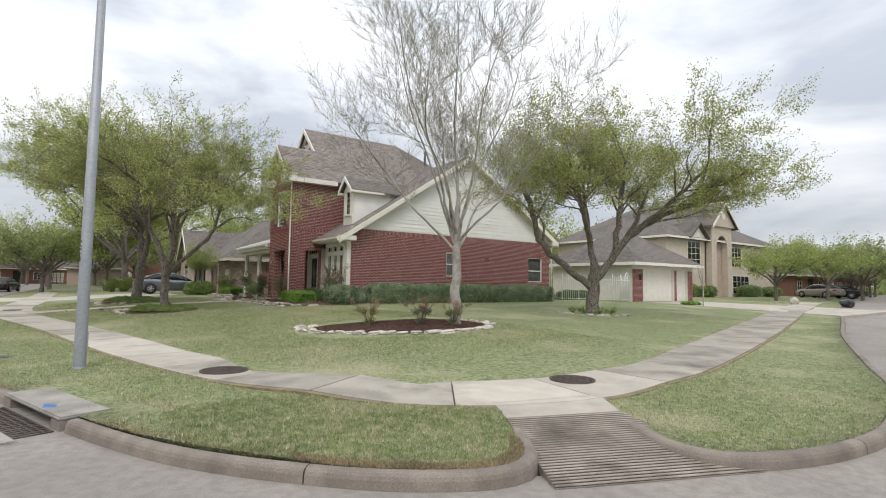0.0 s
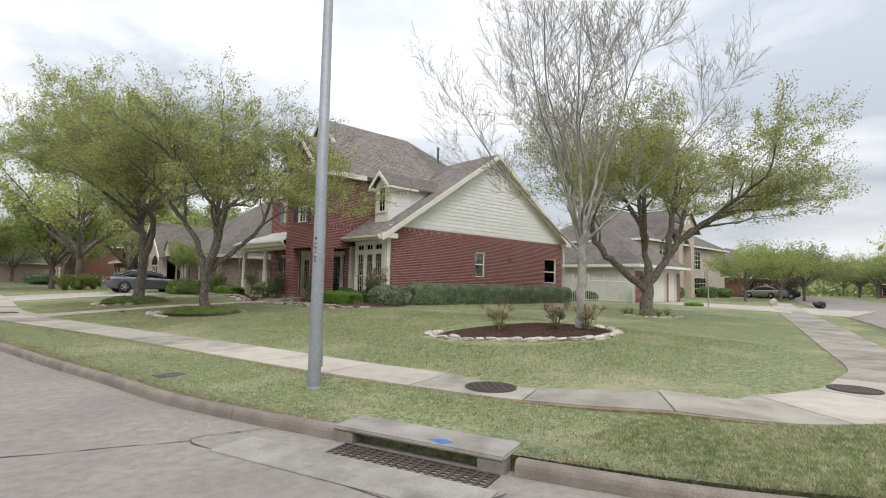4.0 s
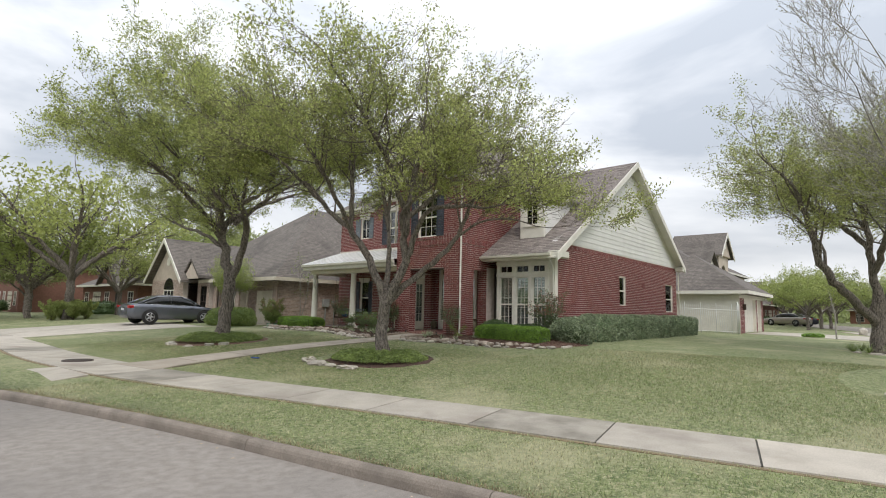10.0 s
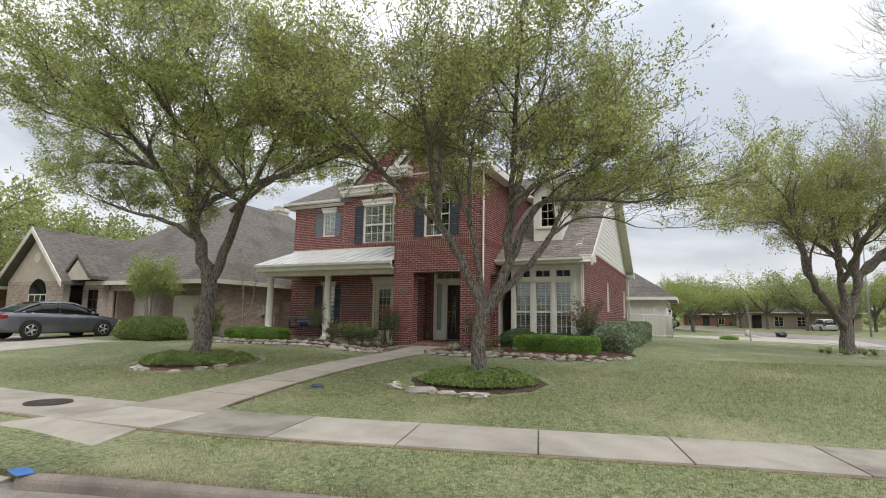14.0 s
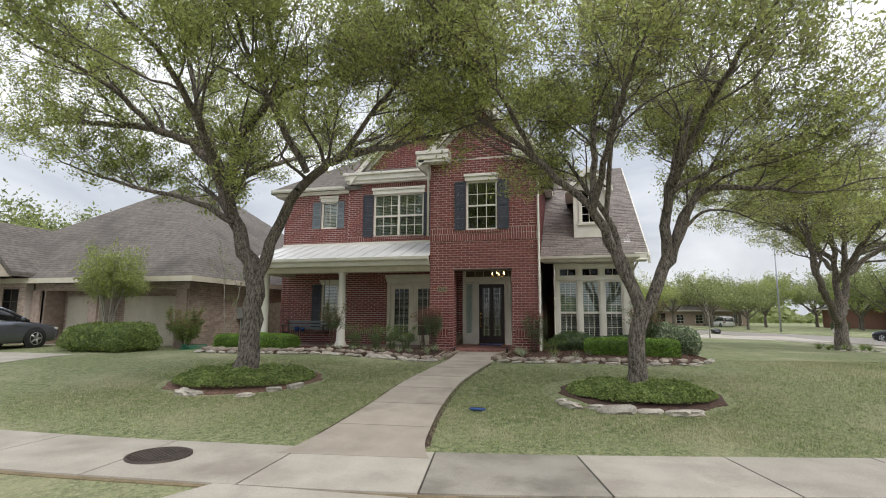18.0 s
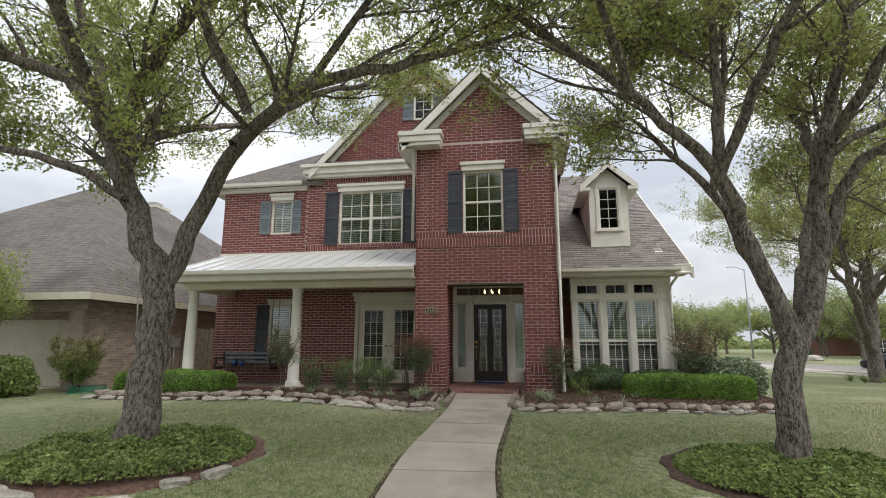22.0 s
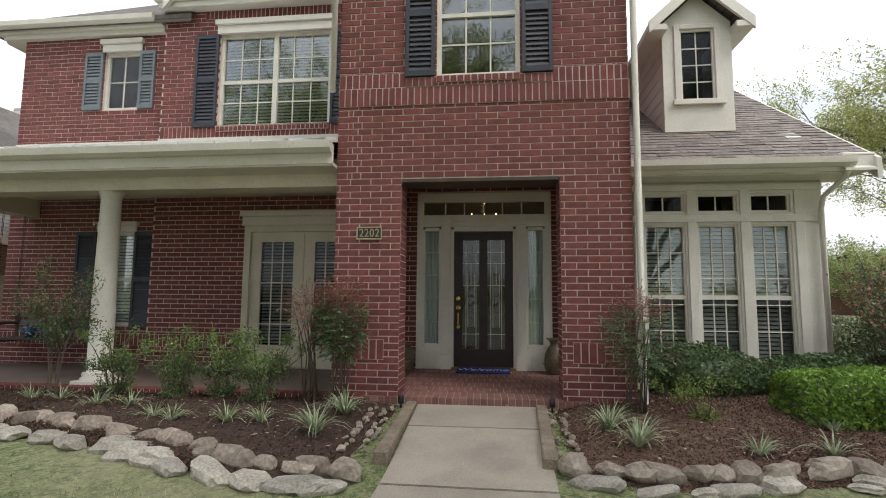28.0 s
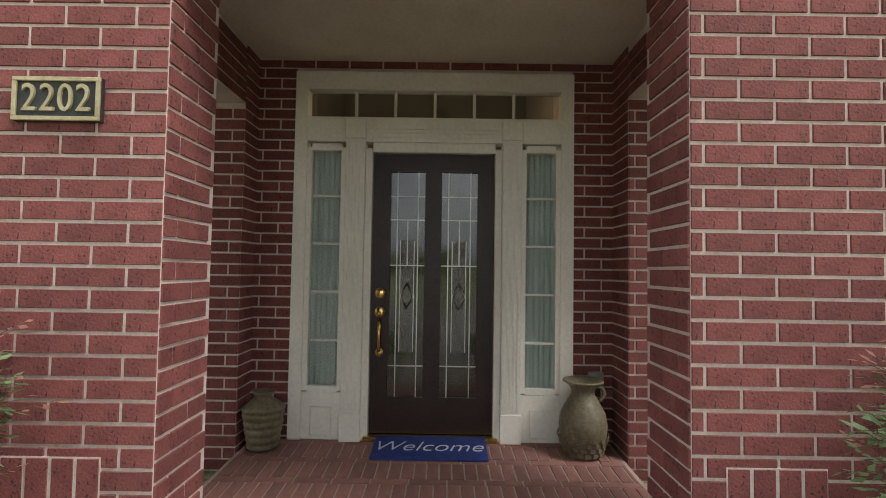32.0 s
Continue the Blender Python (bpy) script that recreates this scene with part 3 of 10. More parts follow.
def holed(side, u0, u1, v0, v1, depth, holes):
    """A wall with thickness and openings that go through it."""
    us = sorted({u0, u1, *[min(max(h[i], u0), u1) for h in holes for i in (0, 1)]})
    vs = sorted({v0, v1, *[min(max(h[i], v0), v1) for h in holes for i in (2, 3)]})
    solid = lambda i, j: 0 <= i < len(us) - 1 and 0 <= j < len(vs) - 1 and not any(h[0] <= (us[i] + us[i + 1]) / 2 <= h[1] and h[2] <= (vs[j] + vs[j + 1]) / 2 <= h[3] for h in holes)
    bm = bmesh.new()
    for i in range(len(us) - 1):
        for j in range(len(vs) - 1):
            if not solid(i, j):
                continue
            a, b, c, d = us[i], us[i + 1], vs[j], vs[j + 1]
            q = lambda *pts: bm.faces.new([bm.verts.new(side.p(*t)) for t in pts])
            q((a, 0, c), (b, 0, c), (b, 0, d), (a, 0, d))
            q((a, -depth, c), (b, -depth, c), (b, -depth, d), (a, -depth, d))
            for (di, dj), e in (((-1, 0), ((a, c), (a, d))), ((1, 0), ((b, c), (b, d))), ((0, -1), ((a, c), (b, c))), ((0, 1), ((a, d), (b, d)))):
                if not solid(i + di, j + dj):
                    (s, t), (s2, t2) = e
                    q((s, 0, t), (s2, 0, t2), (s2, -depth, t2), (s, -depth, t))
    bmesh.ops.remove_doubles(bm, verts=bm.verts, dist=1e-4)
    return bm


BRICK_L, BRICK_H, JOINT = 0.245, 0.0755, 0.0105


def brick_spans(u0, u1, v0, v1, holes=(), lim=None, length=BRICK_L, high=BRICK_H, closer=False):
    """Running bond: rows of (u0, u1, v0, v1) for every brick of a wall, cut at openings and slopes."""
    out = []
    for j in range(int((v1 - v0 + 0.02) / high)):
        a, b = v0 + j * high + JOINT / 2, min(v0 + (j + 1) * high - JOINT / 2, v1)
        m = (a + b) / 2
        lo, hi = (u0, u1) if lim is None else lim(m)
        lo, hi = max(lo, u0), min(hi, u1)
        spans = [(lo, hi)]
        for h in holes:
            if h[2] < m < h[3]:
                spans = [s for p, q in spans for s in ((p, min(q, h[0])), (max(p, h[1]), q)) if s[1] - s[0] > 0.03]
        for p, q in spans:
            if closer and q - p > 0.8:
                # a header and a narrow closer at each end of every other row
                for e0, sg in ((p, 1), (q, -1)):
                    cuts = (0.0, 0.118, 0.175) if j % 2 else (0.0, 0.235, 0.235)
                    for c0, c1 in zip(cuts, cuts[1:]):
                        if c1 - c0 > 0.02:
                            m0, m1 = sorted((e0 + sg * (c0 + (JOINT if c0 else 0.0)), e0 + sg * c1))
                            out.append((m0, m1, a, b))
                k = 0.175 if j % 2 else 0.235
                p, q = p + k + JOINT, q - k - JOINT
            x = math.floor(p / length) * length + (0.5 * length if j % 2 else 0.0)
            x = x if x <= p else x - length
            while x < q:
                s, e = max(x + JOINT / 2, p), min(x + length - JOINT / 2, q)
                if e - s > 0.025:
                    out.append((s, e, a, b))
                x += length
    return out


def brick_quads(side, spans, proud=0.007):
    """Five outer faces for each brick, joined."""
    if not spans:
        return np.zeros((0, 3))
    s = np.array(spans)
    rng = np.random.RandomState(len(spans))
    w = proud + rng.uniform(-0.0015, 0.0015, len(s))
    z = np.zeros(len(s)) - 0.004
    def col(u, ww, v):
        return np.stack([side.at - ww, u, v], 1) if side.way == "f" else np.stack([u, side.at - ww, v], 1)
    a, b, c, d = s[:, 0], s[:, 1], s[:, 2], s[:, 3]
    e = 0.0025
    F = [col(a + e, w, c + e), col(b - e, w, c + e), col(b - e, w, d - e), col(a + e, w, d - e)]
    B = [col(a, z, c), col(b, z, c), col(b, z, d), col(a, z, d)]
    faces = [F] + [[B[i], B[(i + 1) % 4], F[(i + 1) % 4], F[i]] for i in range(4)]
    return faces


def brick_mesh(name, side, spans, material, proud=0.007):
    """One joined mesh in which each brick is an island of its own."""
    faces = brick_quads(side, spans, proud)
    k = len(spans)
    F, B = faces[0], [f[0] for f in faces[1:]]
    v = np.stack([*F, *B], 1).reshape(-1, 3)
    base = (np.arange(k) * 8)[:, None]
    idx = np.array([[0, 1, 2, 3], [4, 5, 1, 0], [5, 6, 2, 1], [6, 7, 3, 2], [7, 4, 0, 3]])
    if side.way == "f":
        idx = idx[:, ::-1]
    f = (base[:, :, None] + idx[None]).reshape(-1, 4)
    return raw(name, v.tolist(), f.tolist(), material)


def brick_parts(side, spans, parent, material, proud=0.007):
    """Each brick as a part of its own; bricks of one length share a mesh."""
    made = {}
    for s, e, a, b in spans:
        key = (round(e - s, 3), round(b - a, 3))
        if key not in made:
            made[key] = brick_mesh("brick", Side(side.way, 0.0), [(-(e - s) / 2, (e - s) / 2, -(b - a) / 2, (b - a) / 2)], material, proud)
        ob = put("brick", made[key], parent)
        ob.location = side.p((s + e) / 2, 0.0, (a + b) / 2)


def tiles_on(origin, along, up, length, run, lim, tab=0.30, course=0.14, thick=0.012, seed=1):
    """Shingle tabs over a slope: corners of thin wedges that overlap up the roof. lim(v) gives the reach along the eave at height v."""
    rng = np.random.RandomState(seed)
    o, a, u = np.array(origin, float), np.array(along, float), np.array(up, float)
    a, u = a / np.linalg.norm(a), u / np.linalg.norm(u)
    n = np.cross(a, u)
    n = n if n[2] > 0 else -n
    V, Fc = [], []
    for j in range(int(run / course)):
        v0, v1 = j * course, (j + 1) * course + 0.03
        lo, hi = lim(min(v0 + course / 2, run))
        x = lo - rng.uniform(0, tab)
        while x < hi:
            wdt = tab * rng.uniform(0.75, 1.2)
            s, e = max(x + 0.003, lo), min(x + wdt - 0.003, hi)
            x += wdt
            if e - s < 0.03:
                continue
            t = thick * rng.uniform(0.7, 1.5)
            k = len(V)
            low = v0 + rng.uniform(-0.012, 0.012)
            for uu, vv, h in ((s, low, t), (e, low, t), (e, v1, 0.003), (s, v1, 0.003), (s, low, -0.004), (e, low, -0.004)):
                V.append(o + a * uu + u * vv + n * h)
            Fc += [(k, k + 1, k + 2, k + 3), (k + 4, k + 5, k + 1, k), (k + 4, k, k + 3), (k + 1, k + 5, k + 2)]
    return V, Fc


# ---- lie of the land ----
WALK_FAR = [(2.1, 8.5), (1.75, 11.6), (1.3, 14.5), (0.2, 19.2), (-0.74, 23.0), (-1.5, 26.5), (-1.75, 31.0), (-1.65, 38.0), (-1.6, 120.0)]


def kz(x):
    """Height of the kerb's top along the street."""
    return 0.005 + 0.011 * min(max(0.0, x - 6.0), 36.0)


def ease(t):
    t = min(max(t, 0.0), 1.0)
    return t * (1.35 - 0.35 * t * t) if t < 1 else 1.0


def gz(x, y):
    """Height of the lawn."""
    base = 0.05 + 0.011 * min(max(0.0, x - 6.0), 36.0)
    xs = float(np.interp(y, [q[1] for q in WALK_FAR], [q[0] for q in WALK_FAR]))
    ys = 5.9 + 0.29 * max(0.0, x - 8.0)
    d = min(x - xs, y - ys)
    if d < -1.3:
        return base - 0.045 * min(1.0, (-d - 1.3) / 1.4)
    rise = 0.075 * min(max((x - 6.3) / 1.7, 0.0), 1.0) * min(max((y - 20.2) / 1.0, 0.0), 1.0) * min(max((36.4 - y) / 1.0, 0.0), 1.0)
    return base + max(0.0, 0.47 - base) * ease(d / 9.0) + rise

# ---- street, kerbs, pavement, lawn ----
KERB_A = [(-4.0, 140.0), (-4.5, 70.0), (-4.9, 42.0), (-4.85, 33.0), (-4.6, 28.6)]
KERB_B = [(-4.35, 24.7), (-4.0, 23.6), (-3.15, 20.2), (-2.35, 15.7), (-1.8, 13.0), (-1.45, 11.1), (-1.0, 9.65), (-0.55, 8.5), (0.1, 6.65), (0.84, 5.1), (1.78, 3.94), (2.55, 3.36), (3.0, 3.25), (3.33, 3.45), (3.6, 3.85), (3.95, 4.4)]
KERB_C = [(5.2, 3.75), (4.9, 3.15), (4.75, 2.7), (5.0, 2.3), (5.95, 1.98), (7.4, 1.95), (10.0, 2.56), (12.4, 3.5), (18.5, 5.75), (25.5, 7.9), (28.6, 8.9)]
KERB_D = [(36.5, 11.4), (45.0, 14.0), (70.0, 21.0), (140.0, 40.0)]
ka, kb, kc, kd = (spline(k, s) for k, s in ((KERB_A, 0.8), (KERB_B, 0.16), (KERB_C, 0.16), (KERB_D, 2.0)))
rim_line = np.concatenate([ka, kb, kc, kd])


def lawn_mesh():
    from mathutils.geometry import delaunay_2d_cdt
    edge = [tuple(p) for p in rim_line] + [(420.0, 120.0), (420.0, 420.0), (-4.0, 420.0)]
    inner = []
    rng = np.random.RandomState(3)
    for x in np.arange(-4.5, 44, 0.9):
        for y in np.arange(2.5, 62, 0.9):
            inner.append((x + rng.uniform(-0.2, 0.2), y + rng.uniform(-0.2, 0.2)))
    for x in np.arange(48, 420, 12.0):
        for y in np.arange(4, 420, 12.0):
            inner.append((x, y))
    pts = [Vector(p) for p in edge + inner]
    v, e, f, *_ = delaunay_2d_cdt(pts, [], [list(range(len(edge)))], 1, 1e-4)
    verts = [(p.x, p.y, gz(p.x, p.y)) for p in v]
    faces = [tuple(q) for q in f]
    low = len(verts)
    verts += [(x, y, gz(x, y) - 0.3) for x, y in edge]
    faces += [(i, (i + 1) % len(edge), low + (i + 1) % len(edge), low + i) for i in range(len(rim_line) - 1)]
    return raw("lawn", verts, faces, M["grass"], True)


far_ground = part("ground", boxed((-900, 900, -900, 900, -0.9, -0.45)), M["grass"])
tagged(far_ground, "flat grassy ground reaching to the horizon", "ground", kind="structure")
lawn = new("lawn", lawn_mesh())
tagged(lawn, "mown spring lawn, green with straw-coloured patches", "lawn", kind="structure")


def offset(line, d):
    t = np.gradient(line, axis=0)
    t /= np.linalg.norm(t, axis=1)[:, None]
    return line + np.stack([-t[:, 1], t[:, 0]], 1) * d


# street: from the kerb's foot outwards, with lawns beyond it
street_line = spline([(-4.15, 140), (-4.65, 70), (-5.05, 42), (-5.0, 33), (-4.6, 26.6), (-4.1, 23.5), (-3.3, 20.2), (-2.5, 15.7), (-1.95, 13), (-1.2, 9.65), (-0.1, 6.55), (1.65, 3.8), (3.1, 2.75), (4.8, 2.1), (6, 1.8), (7.4, 1.8), (10, 2.4), (12.5, 3.35), (18.6, 5.6), (25.6, 7.75), (36.6, 11.2), (45.1, 13.8), (70, 20.8), (140, 39.8)], 1.5)
def strip(name, line, offs, zs, material):
    rows = [offset(line, o) for o in offs]
    V, Fc = [], []
    for r, dz in zip(rows, zs):
        for (x, y), (bx, by) in zip(r, line):
            V.append((x, y, kz(bx) + dz))
    n = len(line)
    for k in range(len(offs) - 1):
        Fc += [(k * n + i, k * n + i + 1, (k + 1) * n + i + 1, (k + 1) * n + i) for i in range(n - 1)]
    return raw(name, V, Fc, material)


OUT = -1.0
road = new("road", strip("road", street_line, [0.45 * -OUT, 0.0, 4.5 * OUT, 9.0 * OUT], [-0.13, -0.105, -0.05, -0.11], M["road"]))
tagged(road, "worn grey concrete street", "road", kind="structure")
verge = new("far_verge", strip("far_verge", street_line, [8.9 * OUT, 9.2 * OUT, 14.0 * OUT, 90.0 * OUT], [-0.13, 0.0, 0.05, 0.3], M["grass"]))
tagged(verge, "lawns across the street", "lawn", kind="structure")


def kerb_piece(line, parent, name="kerb_stone"):
    """One length of rolled kerb, swept along the line: back edge, rounded top, face, foot."""
    prof = [(0.0, -0.25), (0.012, 0.010), (0.03, 0.020), (0.085, 0.020), (0.112, 0.012), (0.130, -0.006), (0.142, -0.035), (0.150, -0.10), (0.152, -0.14), (0.152, -0.25)]
    tn = np.gradient(line, axis=0)
    tn /= np.linalg.norm(tn, axis=1)[:, None]
    nr = np.stack([tn[:, 1], -tn[:, 0]], 1) * -OUT
    V, Fc = [], []
    m = len(prof)
    for (x, y), (nx, ny) in zip(line, nr):
        z = kz(x)
        V += [(x + nx * w, y + ny * w, z + h) for w, h in prof]
    for i in range(len(line) - 1):
        Fc += [(i * m + j, i * m + j + 1, (i + 1) * m + j + 1, (i + 1) * m + j) for j in range(m - 1)]
    Fc += [tuple(range(m)), tuple((len(line) - 1) * m + j for j in range(m))[::-1]]
    return put(name, raw(name, V, Fc, M["kerb"]), parent)


kerb = thing("kerb", (0, 9, 0), "rounded concrete kerb along the street, stained dark at its foot", "kerb", kind="structure")
INLET = (6.85, 8.45)  # stretch in y that the storm inlet takes
for line, step in ((ka, 0.8), (kb, 0.16), (kc, 0.16), (kd, 2.0)):
    if line is kb:
        cut = [i for i in range(len(line)) if line[i][1] > INLET[1] or line[i][0] < -2], [i for i in range(len(line)) if line[i][1] < INLET[0]]
        runs = [line[: max(cut[0]) + 1], line[min(cut[1]):]]
    else:
        runs = [line]
    for r in runs:
        k = max(4, int(round((3.0 if step < 1 else 12.0) / step)))
        for i in range(0, len(r) - 1, k):
            seg = r[i : i + k + 1]
            if len(seg) > 1:
                a, b = seg[0].copy(), seg[-1].copy()
                seg = seg.copy()
                seg[-1] = b - (b - seg[-2]) * 0.06
                kerb_piece(seg, kerb)

# sidewalk slabs: centre line with half widths
WALK = [(-2.2, 120.0, 0.65), (-2.3, 60.0, 0.65), (-2.3, 38.0, 0.65), (-2.45, 31.0, 0.68), (-2.25, 27.5, 0.70), (-1.95, 25.0, 0.68), (-1.25, 22.0, 0.64), (-0.35, 18.5, 0.62), (0.65, 14.0, 0.64), (1.25, 11.2, 0.60), (2.05, 8.6, 0.62), (2.8, 7.1, 0.68), (4.0, 5.6, 0.74), (5.6, 5.0, 0.72), (7.2, 5.05, 0.62), (8.7, 5.2, 0.58), (12.0, 6.1, 0.66), (17.0, 7.55, 0.70), (23.5, 9.5, 0.7), (29.0, 11.2, 0.7), (36.0, 13.2, 0.7), (60.0, 20.0, 0.7), (120.0, 37.0, 0.7)]
pavement = thing("pavement", (0, 15, 0), "pale concrete sidewalk of jointed slabs", "sidewalk", kind="structure")
wk = spline(WALK, 0.2695)
near = wk[(wk[:, 1] < 62) & (wk[:, 0] < 45)]
joint_at = int(np.argmin((near[:, 0] - 1.41) ** 2 + (near[:, 1] - 9.71) ** 2))
near = near[joint_at % 6 :]


def slab(parent, pts_l, pts_r, zl, zr, thick=0.12, material=None, name="slab"):
    """One slab between two edge lines, its ends a finger apart from the next."""
    n = len(pts_l)
    bm = bmesh.new()
    top = [[bm.verts.new((*p, z)) for p, z in zip(pts, zz)] for pts, zz in ((pts_l, zl), (pts_r, zr))]
    low = [[bm.verts.new((v.co.x, v.co.y, v.co.z - thick)) for v in row] for row in top]
    for i in range(n - 1):
        bm.faces.new((top[0][i], top[0][i + 1], top[1][i + 1], top[1][i]))
        for s in (0, 1):
            bm.faces.new((top[s][i], top[s][i + 1], low[s][i + 1], low[s][i]))
    for i in (0, n - 1):
        bm.faces.new((top[0][i], top[1][i], low[1][i], low[0][i]))
    return part(name, bm, material or M["walk"], parent)


def slabs_along(parent, line, count, lift, material, gap=0.022):
    tn = np.gradient(line[:, :2], axis=0)
    tn /= np.linalg.norm(tn, axis=1)[:, None]
    nr = np.stack([-tn[:, 1], tn[:, 0]], 1)
    L, R = line[:, :2] + nr * line[:, 2:3], line[:, :2] - nr * line[:, 2:3]
    for n, i in enumerate(range(0, len(line) - 1, count)):
        j = min(i + count, len(line) - 1)
        l, r = L[i : j + 1].copy(), R[i : j + 1].copy()
        for e in (l, r):
            d0, d1 = e[1] - e[0], e[-1] - e[-2]
            e[0] += d0 / np.linalg.norm(d0) * gap / 2
            e[-1] -= d1 / np.linalg.norm(d1) * gap / 2
        zc = [gz(*((p + q) / 2)) + lift for p, q in zip(l, r)]
        slab(parent, l, r, zc, zc, 0.12, material(n, line[i]) if callable(material) else material)


slabs_along(pavement, near, 6, 0.018, lambda n, p: M["walk_old"] if n % 5 == 2 or 7.6 < p[0] < 30 or (p[1] < 9.8 and p[0] < 3.6) else M["walk"])
bed_line = wk.copy()
bed_line[:, 2] -= 0.03
slabs_along(pavement, bed_line[(bed_line[:, 1] < 62) & (bed_line[:, 0] < 45)], 400, 0.009, M["joint"], 0.0)
edge_line = near.copy()
edge_line[:, 2] += 0.07
slabs_along(pavement, edge_line, 400, 0.001, M["thatch"], 0.0)

# curved garden path to the entry
PATH = [(-1.75, 26.35, 0.85), (-1.2, 26.42, 0.72), (-0.55, 26.47, 0.65), (0.9, 26.58, 0.57), (2.8, 26.70, 0.56), (4.7, 26.67, 0.57), (6.6, 26.65, 0.60), (8.30, 26.68, 0.65)]
garden_path = thing("garden_path", (3, 26.6, 0.3), "curved pale concrete path leading to the front door", "path", kind="structure")
slabs_along(garden_path, spline(PATH, 0.22), 6, 0.022, M["walk_tan"], 0.032)
pb = spline(PATH, 0.22)
pb[:, 2] -= 0.02
slabs_along(garden_path, pb, 400, 0.013, M["joint"], 0.0)
pe = spline(PATH, 0.22)[:36]
pe[:, 2] += 0.07
slabs_along(garden_path, pe, 400, 0.001, M["soil"], 0.0)

# ramps down to the street
def ramp(parent, top_l, top_r, low_l, low_r, zt, zl, rows, material, grooves):
    a, b, c, d = (Vector(p) for p in (top_l, top_r, low_l, low_r))
    for k in range(rows):
        s, e = k / rows, (k + 1) / rows - 0.006
        z0, z1 = zt + (zl - zt) * s, zt + (zl - zt) * e
        slab(parent, [a.lerp(c, s), a.lerp(c, e)], [b.lerp(d, s), b.lerp(d, e)], [z0, z1], [z0, z1], 0.12, material)
    if grooves:
        bm = bmesh.new()
        for k in range(1, grooves):
            s = k / grooves
            p, q = a.lerp(c, s), b.lerp(d, s)
            z = zt + (zl - zt) * s + 0.004
            t = (c - a).normalized() * 0.034
            prism(bm, [(p.x, p.y, z), (q.x, q.y, z), (q.x + t.x, q.y + t.y, z), (p.x + t.x, p.y + t.y, z)], (0, 0, 0.0055))
        part("ridge_lines", bm, M["ramp"], parent, "raised non-slip ridges")


corner_ramp = thing("corner_ramp", (4.2, 3.6, 0), "ridged brownish concrete kerb ramp at the corner", "ramp", kind="structure")
ramp(corner_ramp, (4.15, 4.8), (5.65, 4.42), (3.86, 4.25), (5.2, 3.78), 0.07, 0.045, 1, M["walk"], 0)
ramp(corner_ramp, (3.86, 4.25), (5.2, 3.78), (3.12, 2.85), (4.98, 2.1), 0.045, -0.098, 1, M["ramp_groove"], 30)
front_ramp = thing("front_ramp", (-3.7, 26.3, 0), "smooth concrete kerb ramp in line with the garden path", "ramp", kind="structure")
ramp(front_ramp, (-2.85, 25.35), (-2.95, 27.15), (-4.75, 24.85), (-4.85, 28.4), 0.075, -0.095, 2, M["walk"], 0)

# driveways
drive_left = thing("driveway", (3, 42, 0.2), "wide pale concrete driveway of the neighbouring house", "driveway", kind="structure")
for k in range(4):
    y0, y1 = 38.6 + k * 1.75, 38.6 + (k + 1) * 1.75 - 0.02
    for x0, x1 in ((-4.9, -2.9), (-1.64, 1.4), (1.42, 4.6), (4.62, 9.4)):
        slab(drive_left, [(x0, y0), (x1, y0)], [(x0, y1), (x1, y1)], [gz(x0, y0) + 0.016, gz(x1, y0) + 0.016], [gz(x0, y1) + 0.016, gz(x1, y1) + 0.016], 0.14, M["walk"])
drive_right = thing("driveway", (33, 16, 0.4), "pale concrete driveway to the garage", "driveway", kind="structure")
for k in range(3):
    for j in range(5):
        def dp(s, t):
            return (29.8 + 2.1 * s + (1.2 - 0.6 * s) * (t / 5) * -1.0, 20.0 - 2.25 * t)
        a, b, c, d = dp(k, j), dp(k + 0.99, j), dp(k, j + 0.99), dp(k + 0.99, j + 0.99)
        slab(drive_right, [a, c], [b, d], [gz(*a) + 0.016, gz(*c) + 0.016], [gz(*b) + 0.016, gz(*d) + 0.016], 0.14, M["walk"])


def manhole(x, y, r, z, label, n):
    h = thing("manhole_cover", (x, y, z), label, "manhole cover", "manhole covers")
    bm = bmesh.new()
    lathe(bm, [(r, -0.05), (r, 0.010), (r * 0.93, 0.010), (r * 0.92, 0.002), (0.02, 0.002)], (x, y, z), 40)
    part("plate", bm, M["iron"], h)
    bm = bmesh.new()
    for i in range(n):
        w = math.sqrt(max(0.0, 1 - ((i + 0.5) / n * 2 - 1) ** 2)) * r * 0.86
        yy = y + ((i + 0.5) / n * 2 - 1) * r * 0.86
        box(bm, x - w, x + w, yy - 0.016, yy + 0.016, z + 0.001, z + 0.008)
    part("rib_pattern", bm, M["iron"], h)


manhole(1.92, 8.68, 0.36, gz(1.92, 8.68) + 0.026, "rusty round cast-iron manhole cover set in the sidewalk", 11)
manhole(6.15, 5.3, 0.34, gz(6.15, 5.3) + 0.026, "rusty round cast-iron manhole cover set in the sidewalk bend", 11)
manhole(-2.3, 28.35, 0.33, gz(-2.3, 28.35) + 0.028, "dark round cast-iron manhole cover beside the garden path", 11)

